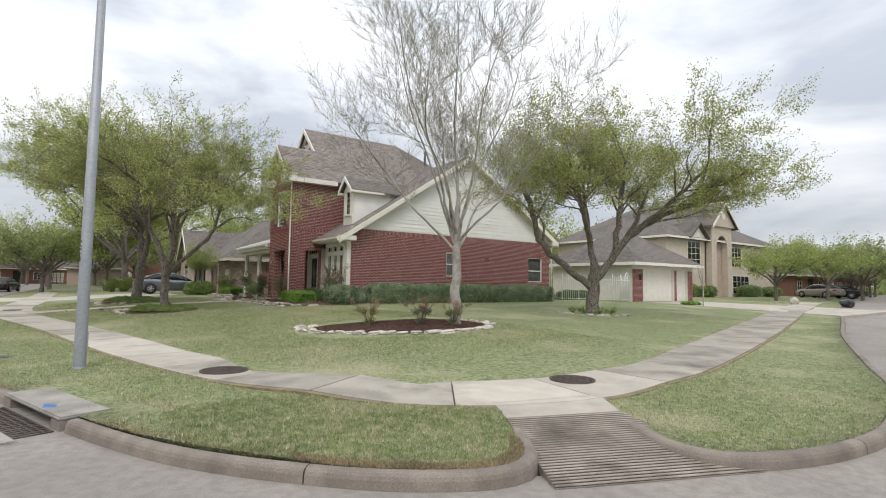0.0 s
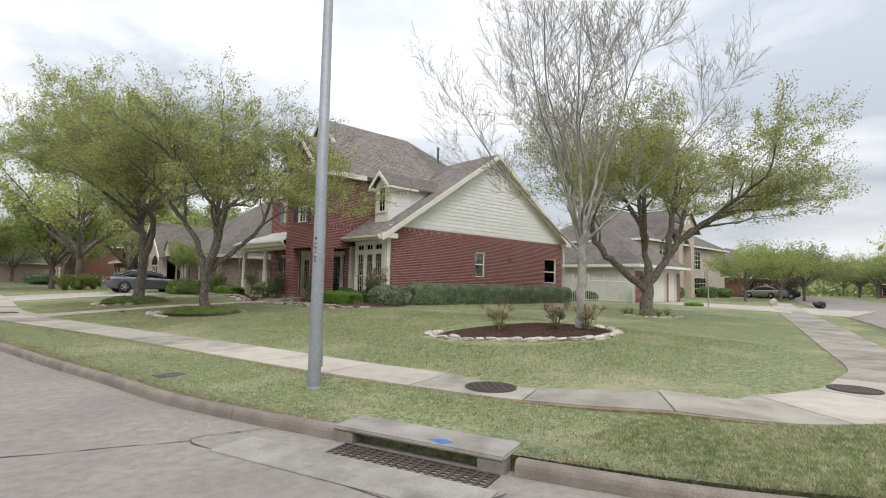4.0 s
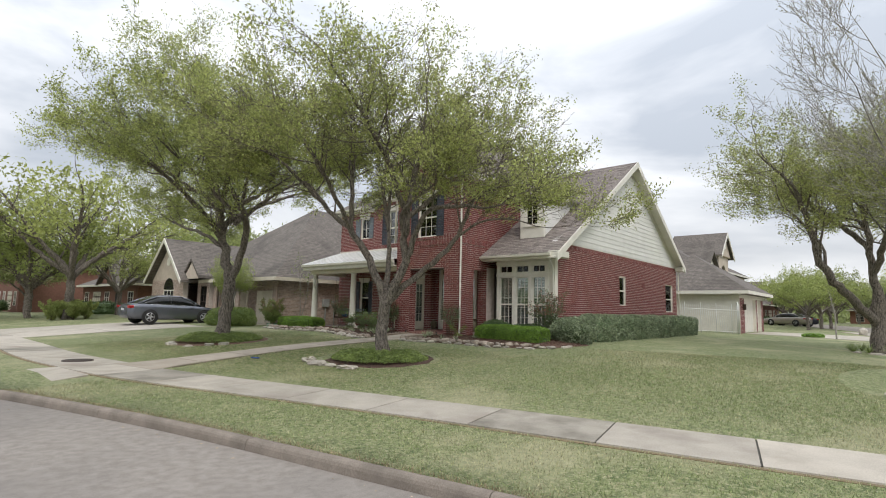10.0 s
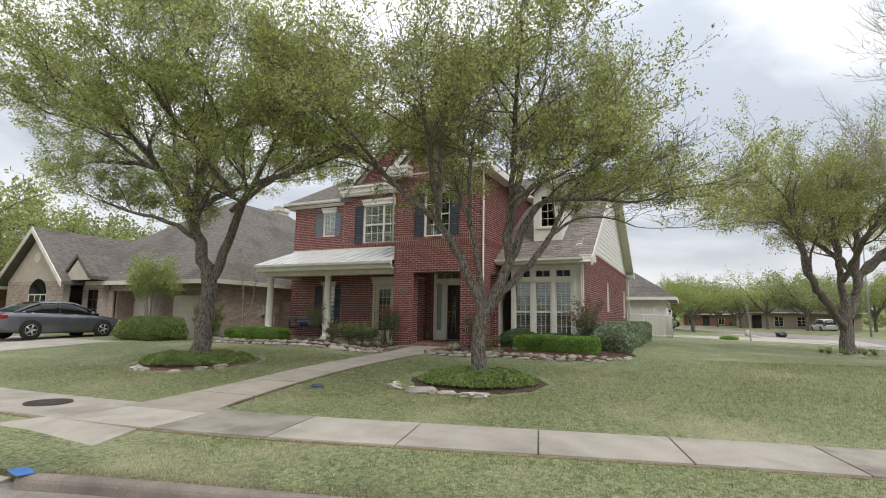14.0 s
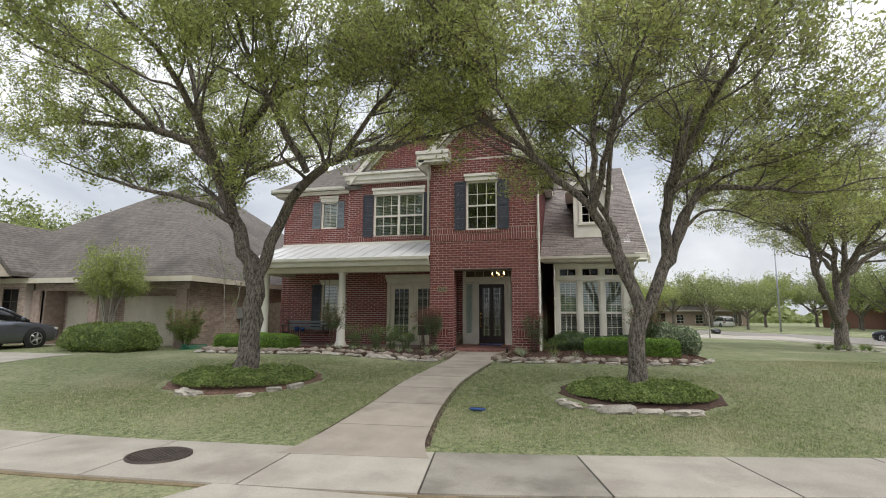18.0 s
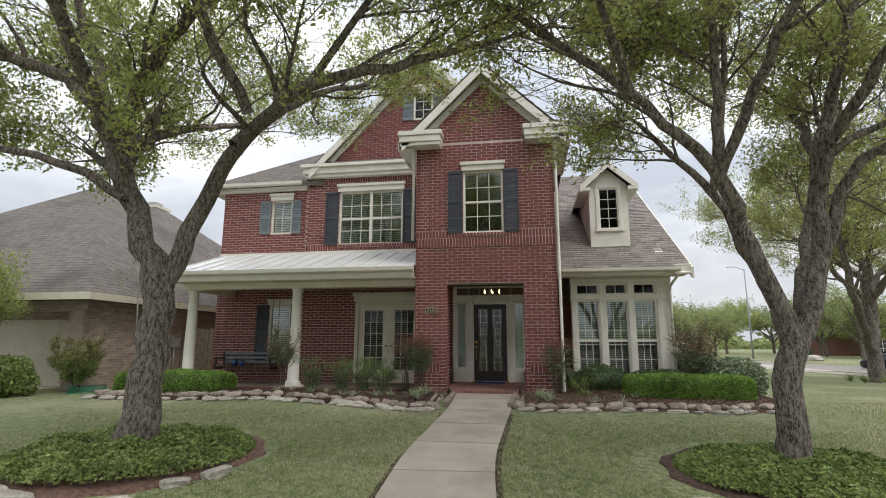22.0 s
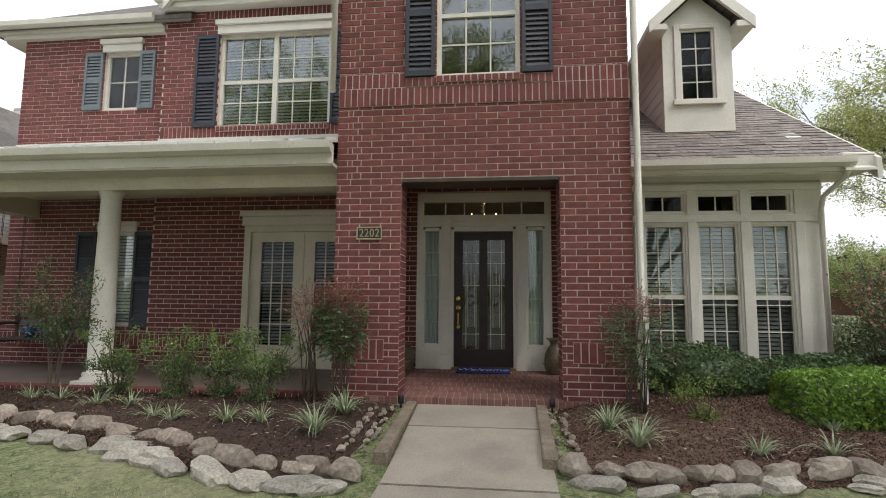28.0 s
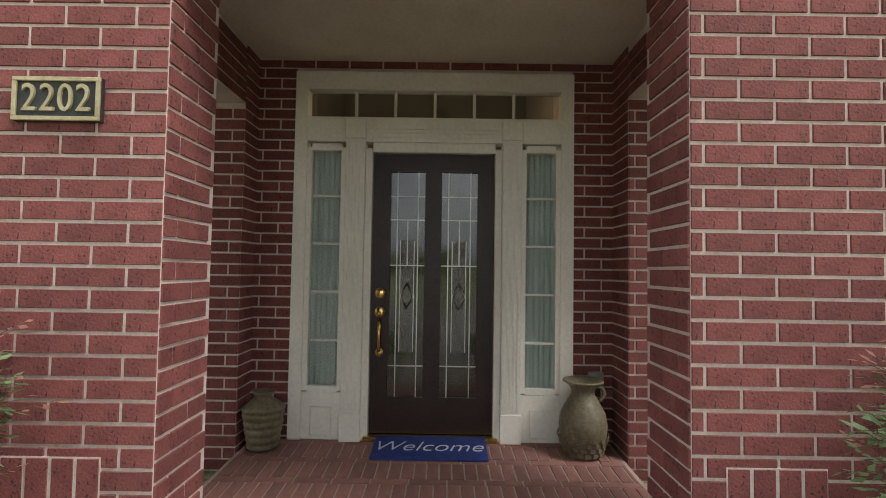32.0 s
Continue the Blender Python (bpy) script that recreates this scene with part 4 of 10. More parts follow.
# storm inlet: roof slab, throat and grate
inlet = thing("storm_drain", (-0.3, 7.7, -0.1), "concrete storm drain inlet with an iron grate at the kerb", "storm drain")
ia, ib = np.array([-0.55, 8.48]), np.array([0.02, 6.82])
it = (ib - ia) / np.linalg.norm(ib - ia)
inn = np.array([-it[1], it[0]])
inn = inn if inn[0] > 0 else -inn
def ip(s, w):
    q = ia + it * s + inn * w
    return (q[0], q[1])
il = float(np.linalg.norm(ib - ia))
def islab(name, s0, s1, w0, w1, z0, z1, material, label=""):
    return part(name, prismed([(*ip(s0, w0), z1), (*ip(s1, w0), z1), (*ip(s1, w1), z1), (*ip(s0, w1), z1)], (0, 0, z0 - z1)), material, inlet, label)
roof_slab = islab("roof_slab", -0.05, il + 0.05, -0.155, 0.34, 0.0, 0.045, M["apron"], "thick concrete roof slab")
bm = bmesh.new()
bm.from_mesh(roof_slab.data)
bmesh.ops.bevel(bm, geom=list(bm.edges), offset=0.015, segments=2, affect="EDGES")
bm.to_mesh(roof_slab.data)
bm.free()
islab("back_wall", 0, il, 0.24, 0.29, -0.6, -0.002, M["joint"])
islab("end_block", -0.05, 0.2, -0.15, 0.24, -0.4, -0.002, M["kerb"])
islab("end_block", il - 0.2, il + 0.05, -0.15, 0.24, -0.4, -0.002, M["kerb"])
islab("sump_floor", 0, il, -0.6, 0.24, -0.62, -0.5, M["joint"])
islab("apron", -0.75, il + 0.15, -1.05, -0.54, -0.2, -0.080, M["apron"], "pale concrete apron")
g0, g1, gw0, gw1 = 0.18, il + 0.02, -0.52, -0.2
for k in range(19):
    s = g0 + (g1 - g0) * k / 18
    islab("grate_bar", s - 0.014, s + 0.014, gw0, gw1, -0.17, -0.086, M["iron"])
for k in range(6):
    w = gw0 + (gw1 - gw0) * k / 5
    islab("grate_bar", g0, g1, w - 0.012, w + 0.012, -0.165, -0.089, M["iron"])
# dark plate just below the bars stands in for the sump's shade
islab("sump_shade", g0, g1, gw0, gw1, -0.2, -0.099, M["joint"], "dark plate in place of the shade under the grate")
part("paint_mark", prismed([(*ip(il - 0.75, -0.05), 0.046), (*ip(il - 0.6, 0.03), 0.046), (*ip(il - 0.5, -0.02), 0.046), (*ip(il - 0.58, -0.12), 0.046)], (0, 0, 0.002)), M["blue_paint"], inlet, "blue spray mark")

# ---- the red-brick house ----
FX, MX, BX, EX, SY = 8.36, 10.40, 10.05, 10.30, 22.10   # tower front, main front, bay front, entry wall, side wall
TY0, TY1, TYC = 25.0, 28.34, 26.67
LY = 34.90
GR, PF = 0.40, 0.62
EF = 0.688   # entry floor at the door; it falls to PF at the step
house = thing("house", (10, 27, GR), "two-storey red-brick house with white trim and brown shingle roofs", "house")
front, main, bay, entry, gable_side = Side("f", FX), Side("f", MX), Side("f", BX), Side("f", EX), Side("r", SY)
tower_side = Side("r", TY0)
left_wall = Side("f", MX + 0.14)


def brick_wall(side, u0, u1, v0, v1, depth, holes, label="", lim=None, near=None, name="wall", closer=False):
    """A wall: core in mortar with openings through it, bricks proud of it."""
    w = part(name, holed(side, u0, u1, v0, v1, depth, holes), M["mortar"], house, label)
    sp = brick_spans(u0, u1, v0, v1, holes, lim, closer=closer)
    if near:
        close = [s for s in sp if near(s)][:300]
        rest = [s for s in sp if s not in set(close)]
        brick_parts(side, close, w, M["brick"])
    else:
        rest = sp
    if rest:
        r = put("brickwork", brick_mesh("brickwork", side, rest, M["brick"]), w)
        r["kind"] = "stuff"
    return w


def soldier(side, u0, u1, v0, v1, parent, proud=0.02, step=BRICK_H):
    """A course of bricks on end."""
    n = int((u1 - u0) / step)
    k = (u1 - u0) / n
    sp = [(u0 + i * k + 0.005, u0 + (i + 1) * k - 0.005, v0 + 0.005, v1 - 0.005) for i in range(n)]
    part("soldier_mortar", side.boxed((u0 + 0.002, u1 - 0.002, 0.001, max(0.0085, proud - 0.006), v0 + 0.002, v1 - 0.002)), M["mortar"], parent)
    r = put("soldier_course", brick_mesh("soldier_course", side, sp, M["brick"], proud), parent, "course of bricks set on end")
    r["kind"] = "stuff"
    return r


# tower: front over the entry, on two piers
OP = (25.77, 27.57, PF - 0.3, 3.08)
W1 = (26.20, 27.17, 4.30, 5.86)
wall_t = brick_wall(front, TY0, TY1, GR - 0.1, 6.62, 0.37, [OP, W1], "red brick tower wall over the entry", near=lambda s: s[2] < 3.0, closer=True)
gl = lambda v: (TYC - (8.28 - v) / 0.93, TYC + (8.28 - v) / 0.93)
part("wall", prismed([(FX, TY0, 6.62), (FX, TY1, 6.62), (FX, TYC, 8.2)], (0.3, 0, 0)), M["mortar"], house, "red brick gable")
g_ob = put("brickwork", brick_mesh("brickwork", front, brick_spans(TY0, TY1, 6.62, 8.15, [], gl), M["brick"]), wall_t)
g_ob["kind"] = "stuff"
soldier(front, TY0, TY1, 3.96, 4.18, wall_t, 0.022)
soldier(front, TY0, W1[0] - 0.36, 4.18, 4.36, wall_t, 0.012)
soldier(front, W1[1] + 0.36, TY1, 4.18, 4.36, wall_t, 0.012)
soldier(front, W1[0] - 0.36, W1[1] + 0.36, 4.18, 4.29, wall_t, 0.03)
for a, b in ((TY0 + 0.32, TY0 + 0.66), (TY1 - 0.60, TY1 - 0.26)):
    soldier(front, a, b, 1.02, 1.25, wall_t, 0.012)
# reveals of the opening
for y, sgn in ((OP[0], 1), (OP[1], -1)):
    sp = brick_spans(FX + 0.004, FX + 0.36, GR, OP[3], [])
    me = brick_mesh("brickwork", Side("r", 0.0), sp, M["brick"])
    me.transform(Matrix.Diagonal((1, -sgn, 1, 1)))
    if sgn > 0:
        me.flip_normals()
    r = put("brickwork", me, wall_t)
    r.location = (0, y, 0)
    r["kind"] = "stuff"
# side of the tower and upper storey
OPS = (9.15, 9.98, PF - 0.3, 3.05)
wall_s = brick_wall(tower_side, FX + 0.37, 17.2, GR - 0.1, 6.62, 0.37, [OPS, (9.98, 17.2, GR - 0.1, 3.2)], "red brick side wall of the upper storey", lim=lambda v: (FX, 17.2))
sp = brick_spans(FX + 0.004, FX + 0.37, GR, 6.6, [])
r = put("brickwork", brick_mesh("brickwork", tower_side, sp, M["brick"]), wall_s)
r["kind"] = "stuff"
soldier(tower_side, FX, 10.3, 3.96, 4.18, wall_s, 0.022)
# left inner wall of the entry, towards the porch
wall_l = part("wall", boxed((FX + 0.37, MX, 27.97, TY1, 3.4, 6.62)), M["mortar"], house)
for b in ((FX + 0.37, 9.0, 27.97, TY1, GR, 3.4), (9.0, 10.05, 27.97, TY1, 3.0, 3.4), (10.05, MX, 27.97, TY1, GR, 3.4)):
    part("wall_pier", boxed(b), M["mortar"], house)
for u0, u1, v0, v1 in ((FX + 0.37, 9.0, GR, 3.4), (9.0, 10.05, 3.0, 3.4), (10.05, MX, GR, 3.4)):
    r = put("brickwork", brick_mesh("brickwork", Side("r", 27.97), brick_spans(u0, u1, v0, v1), M["brick"]), wall_l)
    r["kind"] = "stuff"
me = brick_mesh("brickwork", Side("r", 0.0), brick_spans(FX + 0.37, MX, 4.2, 6.6), M["brick"])
me.transform(Matrix.Diagonal((1, -1, 1, 1)))
me.flip_normals()
r = put("brickwork", me, wall_l)
r.location = (0, TY1, 0)
r["kind"] = "stuff"
# right inner wall of the entry
wall_ri = part("wall", boxed((OPS[1], EX, 25.0, 25.40, GR, 3.4)), M["mortar"], house)
for b in ((FX + 0.37, OPS[0], 25.37, 25.40, GR, 3.4), (OPS[0], OPS[1], 25.37, 25.40, 3.05, 3.4)):
    part("wall_pier", boxed(b), M["mortar"], house)
for u0, u1, v0, v1 in ((FX + 0.37, OPS[0], GR, 3.4), (OPS[0], OPS[1], 3.05, 3.4), (OPS[1], EX, GR, 3.4)):
    me = brick_mesh("brickwork", Side("r", 0.0), brick_spans(u0, u1, v0, v1), M["brick"])
    me.transform(Matrix.Diagonal((1, -1, 1, 1)))
    me.flip_normals()
    r = put("brickwork", me, wall_ri)
    r.location = (0, 25.40, 0)
    r["kind"] = "stuff"

for jx, y0, y1, v1, w_ in ((10.05, 27.97, TY1, 3.0, wall_l), (OPS[1], 25.0, 25.40, 3.05, wall_ri)):
    r = put("brickwork", brick_mesh("brickwork", Side("f", jx), brick_spans(y0, y1, GR, v1), M["brick"]), w_)
    r["kind"] = "stuff"
# entry wall with the door surround's opening
DO = (25.69, 27.69, EF, 3.31)
wall_e = brick_wall(entry, 25.0, 28.34, GR, 3.6, 0.2, [DO], "dark shaded brick wall round the front door")
part("entry_ceiling", boxed((FX + 0.37, EX, 25.40, 27.97, 3.40, 3.46)), M["cream"], house, "plain cream entry ceiling")
part("entry_beam", boxed((FX - 0.004, FX + 0.37, OP[0] + 0.008, OP[1] - 0.008, 3.045, 3.083)), M["wood_dark"], house)

# main front, two storeys, behind the porch
W2 = (29.18, 31.10, 4.52, 6.12)
WP = (32.53, 33.19, 1.25, 2.80)
FD = (28.55, 30.50, PF, 2.86)
wall_m = brick_wall(main, TY1, 32.12, GR, 6.9, 0.3, [W2, FD], "red brick front wall behind the porch")
W3 = (32.66, 33.32, 4.94, 5.98)
wall_ll = brick_wall(left_wall, 32.12, LY, GR, 6.5, 0.3, [W3, WP], "red brick front wall of the set-back bay")
soldier(main, 28.4, 32.1, 4.34, 4.54, wall_m, 0.014)
soldier(main, 30.75, 32.12, 0.92, 1.12, wall_m, 0.012)
soldier(left_wall, 32.12, LY, 0.92, 1.12, wall_ll, 0.012)
soldier(main, 28.9, 31.4, 6.40, 6.6, wall_m, 0.012)
# end wall and back of the house, plain
for b in ((MX + 0.44, 21.0, LY - 0.3, LY, GR, 6.5), (20.7, 21.0, 25.0, LY - 0.3, GR, 6.5)):
    part("wall", boxed(b), M["far_brick"], house)
# upper gable
gl2 = lambda v: (28.65 - (10.13 - v) / 0.92, 28.65 + (10.13 - v) / 0.92)
WA = (28.30, 28.88, 8.25, 9.15)
part("wall", prismed([(MX + 0.004, 25.2, 6.7), (MX + 0.004, 31.85, 6.7), (MX + 0.004, 28.65, 10.08)], (0.3, 0, 0)), M["mortar"], house, "red brick upper gable")
r = put("brickwork", brick_mesh("brickwork", main, brick_spans(25.3, 32.05, 6.92, 10.2, [WA], gl2), M["brick"]), wall_m)
r["kind"] = "stuff"

# side wing: brick to the eaves, white lap siding in the gable
SX0, SX1, SZ, AX, AZ = 10.25, 23.55, 4.02, 17.1, 8.42
SW1, SW2 = (15.75, 16.45, 1.85, 3.12), (21.75, 22.9, 1.63, 3.08)
wall_g = brick_wall(gable_side, SX0, SX1, GR - 0.2, SZ, 0.3, [SW1, SW2], "long red brick side wall")
soldier(gable_side, SX0, SX1, SZ - 0.225, SZ - 0.01, wall_g, 0.012)
part("wall", boxed((SX1 - 0.3, SX1, SY + 0.3, 25.0, GR, SZ)), M["far_brick"], house)
part("gable_back", prismed([(SX0, SY + 0.03, SZ + 0.004), (SX1, SY + 0.03, SZ + 0.004), (AX, SY + 0.03, AZ)], (0, 0.2, 0)), M["siding"], house)
siding = part("gable_siding", boxed((SX0 + 0.1, SX1 - 0.1, SY - 0.012, SY + 0.028, SZ + 0.002, SZ + 0.05)), M["siding"], house, "white lap siding")
k = 0
while SZ + 0.05 + k * 0.19 < AZ - 0.15:
    v0, v1 = SZ + 0.05 + k * 0.19, SZ + 0.05 + (k + 1) * 0.19
    h0 = (AZ - v0) / 0.651
    h1 = (AZ - v1 - 0.02) / 0.651
    x0, x1 = max(SX0, AX - h0), min(SX1, AX + h0)
    x2, x3 = max(SX0, AX - h1), min(SX1, AX + h1)
    bm = bmesh.new()
    a = [bm.verts.new(p) for p in ((x0, SY - 0.022, v0), (x1, SY - 0.022, v0), (x3, SY - 0.004, v1 + 0.012), (x2, SY - 0.004, v1 + 0.012))]
    b = [bm.verts.new(p) for p in ((x0, SY + 0.029, v0), (x1, SY + 0.029, v0), (x3, SY + 0.029, v1 + 0.012), (x2, SY + 0.029, v1 + 0.012))]
    bm.faces.new(a)
    for i in range(4):
        bm.faces.new((a[i], a[(i + 1) % 4], b[(i + 1) % 4], b[i]))
    part("plank", bm, M["siding"], siding)
    k += 1

# bay with three tall windows, white panelled
BW = [(23.87, 24.42), (23.17, 23.70), (22.48, 23.00)]
holes = [(a, b, 2.94, 3.20) for a, b in BW] + [(a, b, 0.91, 2.77) for a, b in BW]
part("bay_wall", holed(bay, SY + 0.0, 24.56, GR - 0.1, 3.72, 0.2, holes), M["white"], house, "white panelled bay wall")
part("bay_side", boxed((BX + 0.2, EX, 24.36, 24.56, GR - 0.1, 3.72)), M["white"], house)
part("corner_board", gable_side.boxed((BX, SX0, -0.0, 0.02, GR, 3.72)), M["white"], house)
for z0, z1, w in ((3.24, 3.34, 0.03), (2.80, 2.90, 0.03), (0.80, 0.89, 0.05), (3.60, 3.72, 0.06)):
    part("trim_board", bay.boxed((SY - 0.02, 24.58, 0.0, w, z0, z1), bevel=0.006), M["white"], house)
for y in (22.38, 23.085, 23.785, 24.495):
    part("trim_board", bay.boxed((y - 0.06, y + 0.06, 0.001, 0.026, 0.89, 3.24), bevel=0.005), M["white"], house)


def window(side, a, b, z0, z1, cols, rows, meet=None, frame=0.05, inset=0.06, blind="", label="", glass="glass", bars=0.018, back=0.5, trim="white", screen=False):
    """A window in its opening: frame, muntins, pane, and a near-black sheet for the dim room."""
    w = part("window", side.boxed((a, a + frame, -inset - 0.05, -inset + 0.02, z0, z1), (b - frame, b, -inset - 0.05, -inset + 0.02, z0, z1), (a + frame, b - frame, -inset - 0.05, -inset + 0.02, z1 - frame, z1), (a + frame, b - frame, -inset - 0.05, -inset + 0.02, z0, z0 + frame)), M[trim], house, label)
    i0, i1, j0, j1 = a + frame, b - frame, z0 + frame, z1 - frame
    bm = side.boxed((i0, i1, -inset - 0.025, -inset - 0.019, j0, j1))
    if meet and screen:
        bm.free()
        lower = part("pane", side.boxed((i0, i1, -inset - 0.025, -inset - 0.019, j0, meet)), M["screened"], w, "pane behind a dark insect screen")
        lower.visible_shadow = False
        bm = side.boxed((i0, i1, -inset - 0.025, -inset - 0.019, meet, j1))
    p = part("pane", bm, M[glass], w)
    p.visible_shadow = False
    for k in range(1, cols):
        u = i0 + (i1 - i0) * k / cols
        part("muntin", side.boxed((u - bars / 2, u + bars / 2, -inset - 0.018, -inset - 0.004, j0, j1)), M[trim], w)
    for k in range(1, rows):
        v = j0 + (j1 - j0) * k / rows
        part("muntin", side.boxed((i0, i1, -inset - 0.0175, -inset - 0.0045, v - bars / 2, v + bars / 2)), M[trim], w)
    if meet:
        part("meeting_rail", side.boxed((i0, i1, -inset - 0.04, -inset + 0.012, meet - 0.03, meet + 0.03)), M[trim], w)
    if blind:
        bm = bmesh.new()
        n = int((j1 - j0) / 0.055)
        for k in range(n):
            v = j0 + (k + 0.5) * (j1 - j0) / n
            c = [side.p(i0, -inset - 0.072, v - 0.021), side.p(i1, -inset - 0.072, v - 0.021), side.p(i1, -inset - 0.092, v + 0.021), side.p(i0, -inset - 0.092, v + 0.021)]
            bm.faces.new([bm.verts.new(q) for q in c])
        part("blind", bm, M[blind], w, "white slatted blind")
    # flat near-black sheet stands in for the dimness of the room
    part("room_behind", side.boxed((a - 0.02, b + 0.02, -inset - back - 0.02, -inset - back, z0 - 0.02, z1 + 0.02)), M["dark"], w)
    return w


def shutter(side, a, b, z0, z1, material, label):
    s = part("shutter", side.boxed((a, a + 0.045, 0.012, 0.05, z0, z1), (b - 0.045, b, 0.012, 0.05, z0, z1), (a + 0.045, b - 0.045, 0.012, 0.05, z0, z0 + 0.07), (a + 0.045, b - 0.045, 0.012, 0.05, z1 - 0.07, z1), (a + 0.045, b - 0.045, 0.012, 0.05, (z0 + z1) / 2 - 0.04, (z0 + z1) / 2 + 0.04), bevel=0.003), material, house, label)
    n = int((z1 - z0 - 0.2) / 0.06)
    for half in ((z0 + 0.07, (z0 + z1) / 2 - 0.04), ((z0 + z1) / 2 + 0.04, z1 - 0.07)):
        m = max(3, n // 2)
        for k in range(m):
            v = half[0] + (k + 0.5) * (half[1] - half[0]) / m
            h = (half[1] - half[0]) / m
            bm = bmesh.new()
            prism(bm, [side.p(a + 0.046, 0.014, v + h * 0.5), side.p(a + 0.046, 0.02, v + h * 0.5), side.p(a + 0.046, 0.042, v - h * 0.45), side.p(a + 0.046, 0.034, v - h * 0.45)], Vector(side.p(b - 0.046, 0, 0)) - Vector(side.p(a + 0.046, 0, 0)))
            part("slat", bm, material, s)


def header(side, a, b, z0, h=0.2):
    """A moulded lintel that widens upward."""
    part("lintel", side.boxed((a, b, 0.008, 0.05, z0, z0 + h * 0.62), (a - 0.03, b + 0.03, 0.008, 0.09, z0 + h * 0.62, z0 + h), bevel=0.008), M["white"], house, "white moulded lintel")


def sill(side, a, b, z):
    soldier(side, a, b, z - 0.085, z, wall_t if side is front else wall_m, 0.045)


window(front, *W1, 3, 4, None, blind="", glass="mirror_glass", label="tall white-framed sash window with muntins")
part("meeting_rail", front.boxed((W1[0] + 0.05, W1[1] - 0.05, -0.1, -0.045, 5.05, 5.1)), M["white"], house)
header(front, W1[0] - 0.04, W1[1] + 0.04, W1[3], 0.22)
sill(front, W1[0], W1[1], W1[2])
shutter(front, W1[1] + 0.02, W1[1] + 0.37, W1[2], W1[3], M["navy"], "dark navy louvred shutter")
shutter(front, W1[0] - 0.37, W1[0] - 0.02, W1[2], W1[3], M["navy"], "dark navy louvred shutter")
window(main, *W2, 6, 4, 5.3, blind="blind", glass="mirror_glass", label="wide white-framed double window")
part("centre_post", main.boxed((30.10, 30.18, -0.11, -0.03, W2[2], W2[3])), M["white"], house)
header(main, W2[0] - 0.05, W2[1] + 0.05, W2[3], 0.24)
sill(main, W2[0], W2[1], W2[2])
shutter(main, W2[1] + 0.02, W2[1] + 0.42, W2[2], W2[3], M["navy"], "dark navy louvred shutter")
shutter(main, 28.78, W2[0] - 0.02, W2[2], W2[3], M["navy"], "dark navy louvred shutter")
window(left_wall, *W3, 2, 2, None, blind="blind", label="small white-framed window with a closed blind")
header(left_wall, W3[0] - 0.04, W3[1] + 0.04, W3[3], 0.22)
shutter(left_wall, W3[1] + 0.02, W3[1] + 0.36, W3[2], W3[3], M["grey_shutter"], "grey-blue louvred shutter")
shutter(left_wall, W3[0] - 0.30, W3[0] - 0.02, W3[2], W3[3], M["grey_shutter"], "grey-blue louvred shutter")
window(Side("f", MX - 0.09), *WA, 2, 3, None, label="small attic window", glass="dark_glass", back=0.04)
header(main, WA[0] - 0.04, WA[1] + 0.04, WA[3], 0.22)
shutter(main, WA[1] + 0.02, WA[1] + 0.34, WA[2], WA[3], M["grey_shutter"], "grey-blue louvred shutter")
shutter(main, WA[0] - 0.3, WA[0] - 0.02, WA[2], WA[3], M["grey_shutter"], "grey-blue louvred shutter")
window(left_wall, *WP, 1, 1, 2.0, blind="blind", label="white sash window under the porch")
header(left_wall, WP[0] - 0.04, WP[1] + 0.04, WP[3], 0.17)
shutter(left_wall, WP[1] + 0.02, WP[1] + 0.38, WP[2] - 0.05, WP[3], M["navy"], "dark navy louvred shutter")
shutter(left_wall, WP[0] - 0.38, WP[0] - 0.02, WP[2] - 0.05, WP[3], M["navy"], "dark navy louvred shutter")
for a, b in BW:
    window(bay, a, b, 2.94, 3.20, 2, 1, None, 0.028, 0.05, label="square transom light", glass="dark_glass")
    window(bay, a, b, 0.91, 2.77, 3, 5, 1.76, 0.028, 0.05, blind="blind", label="tall white sash window with blinds", bars=0.014, screen=True, glass="bay_glass")
window(gable_side, *SW1, 1, 1, 2.5, blind="blind", label="narrow side window with a drawn blind", glass="screened")
window(gable_side, *SW2, 1, 1, 2.3, blind="blind", label="side window with a drawn blind", glass="screened")

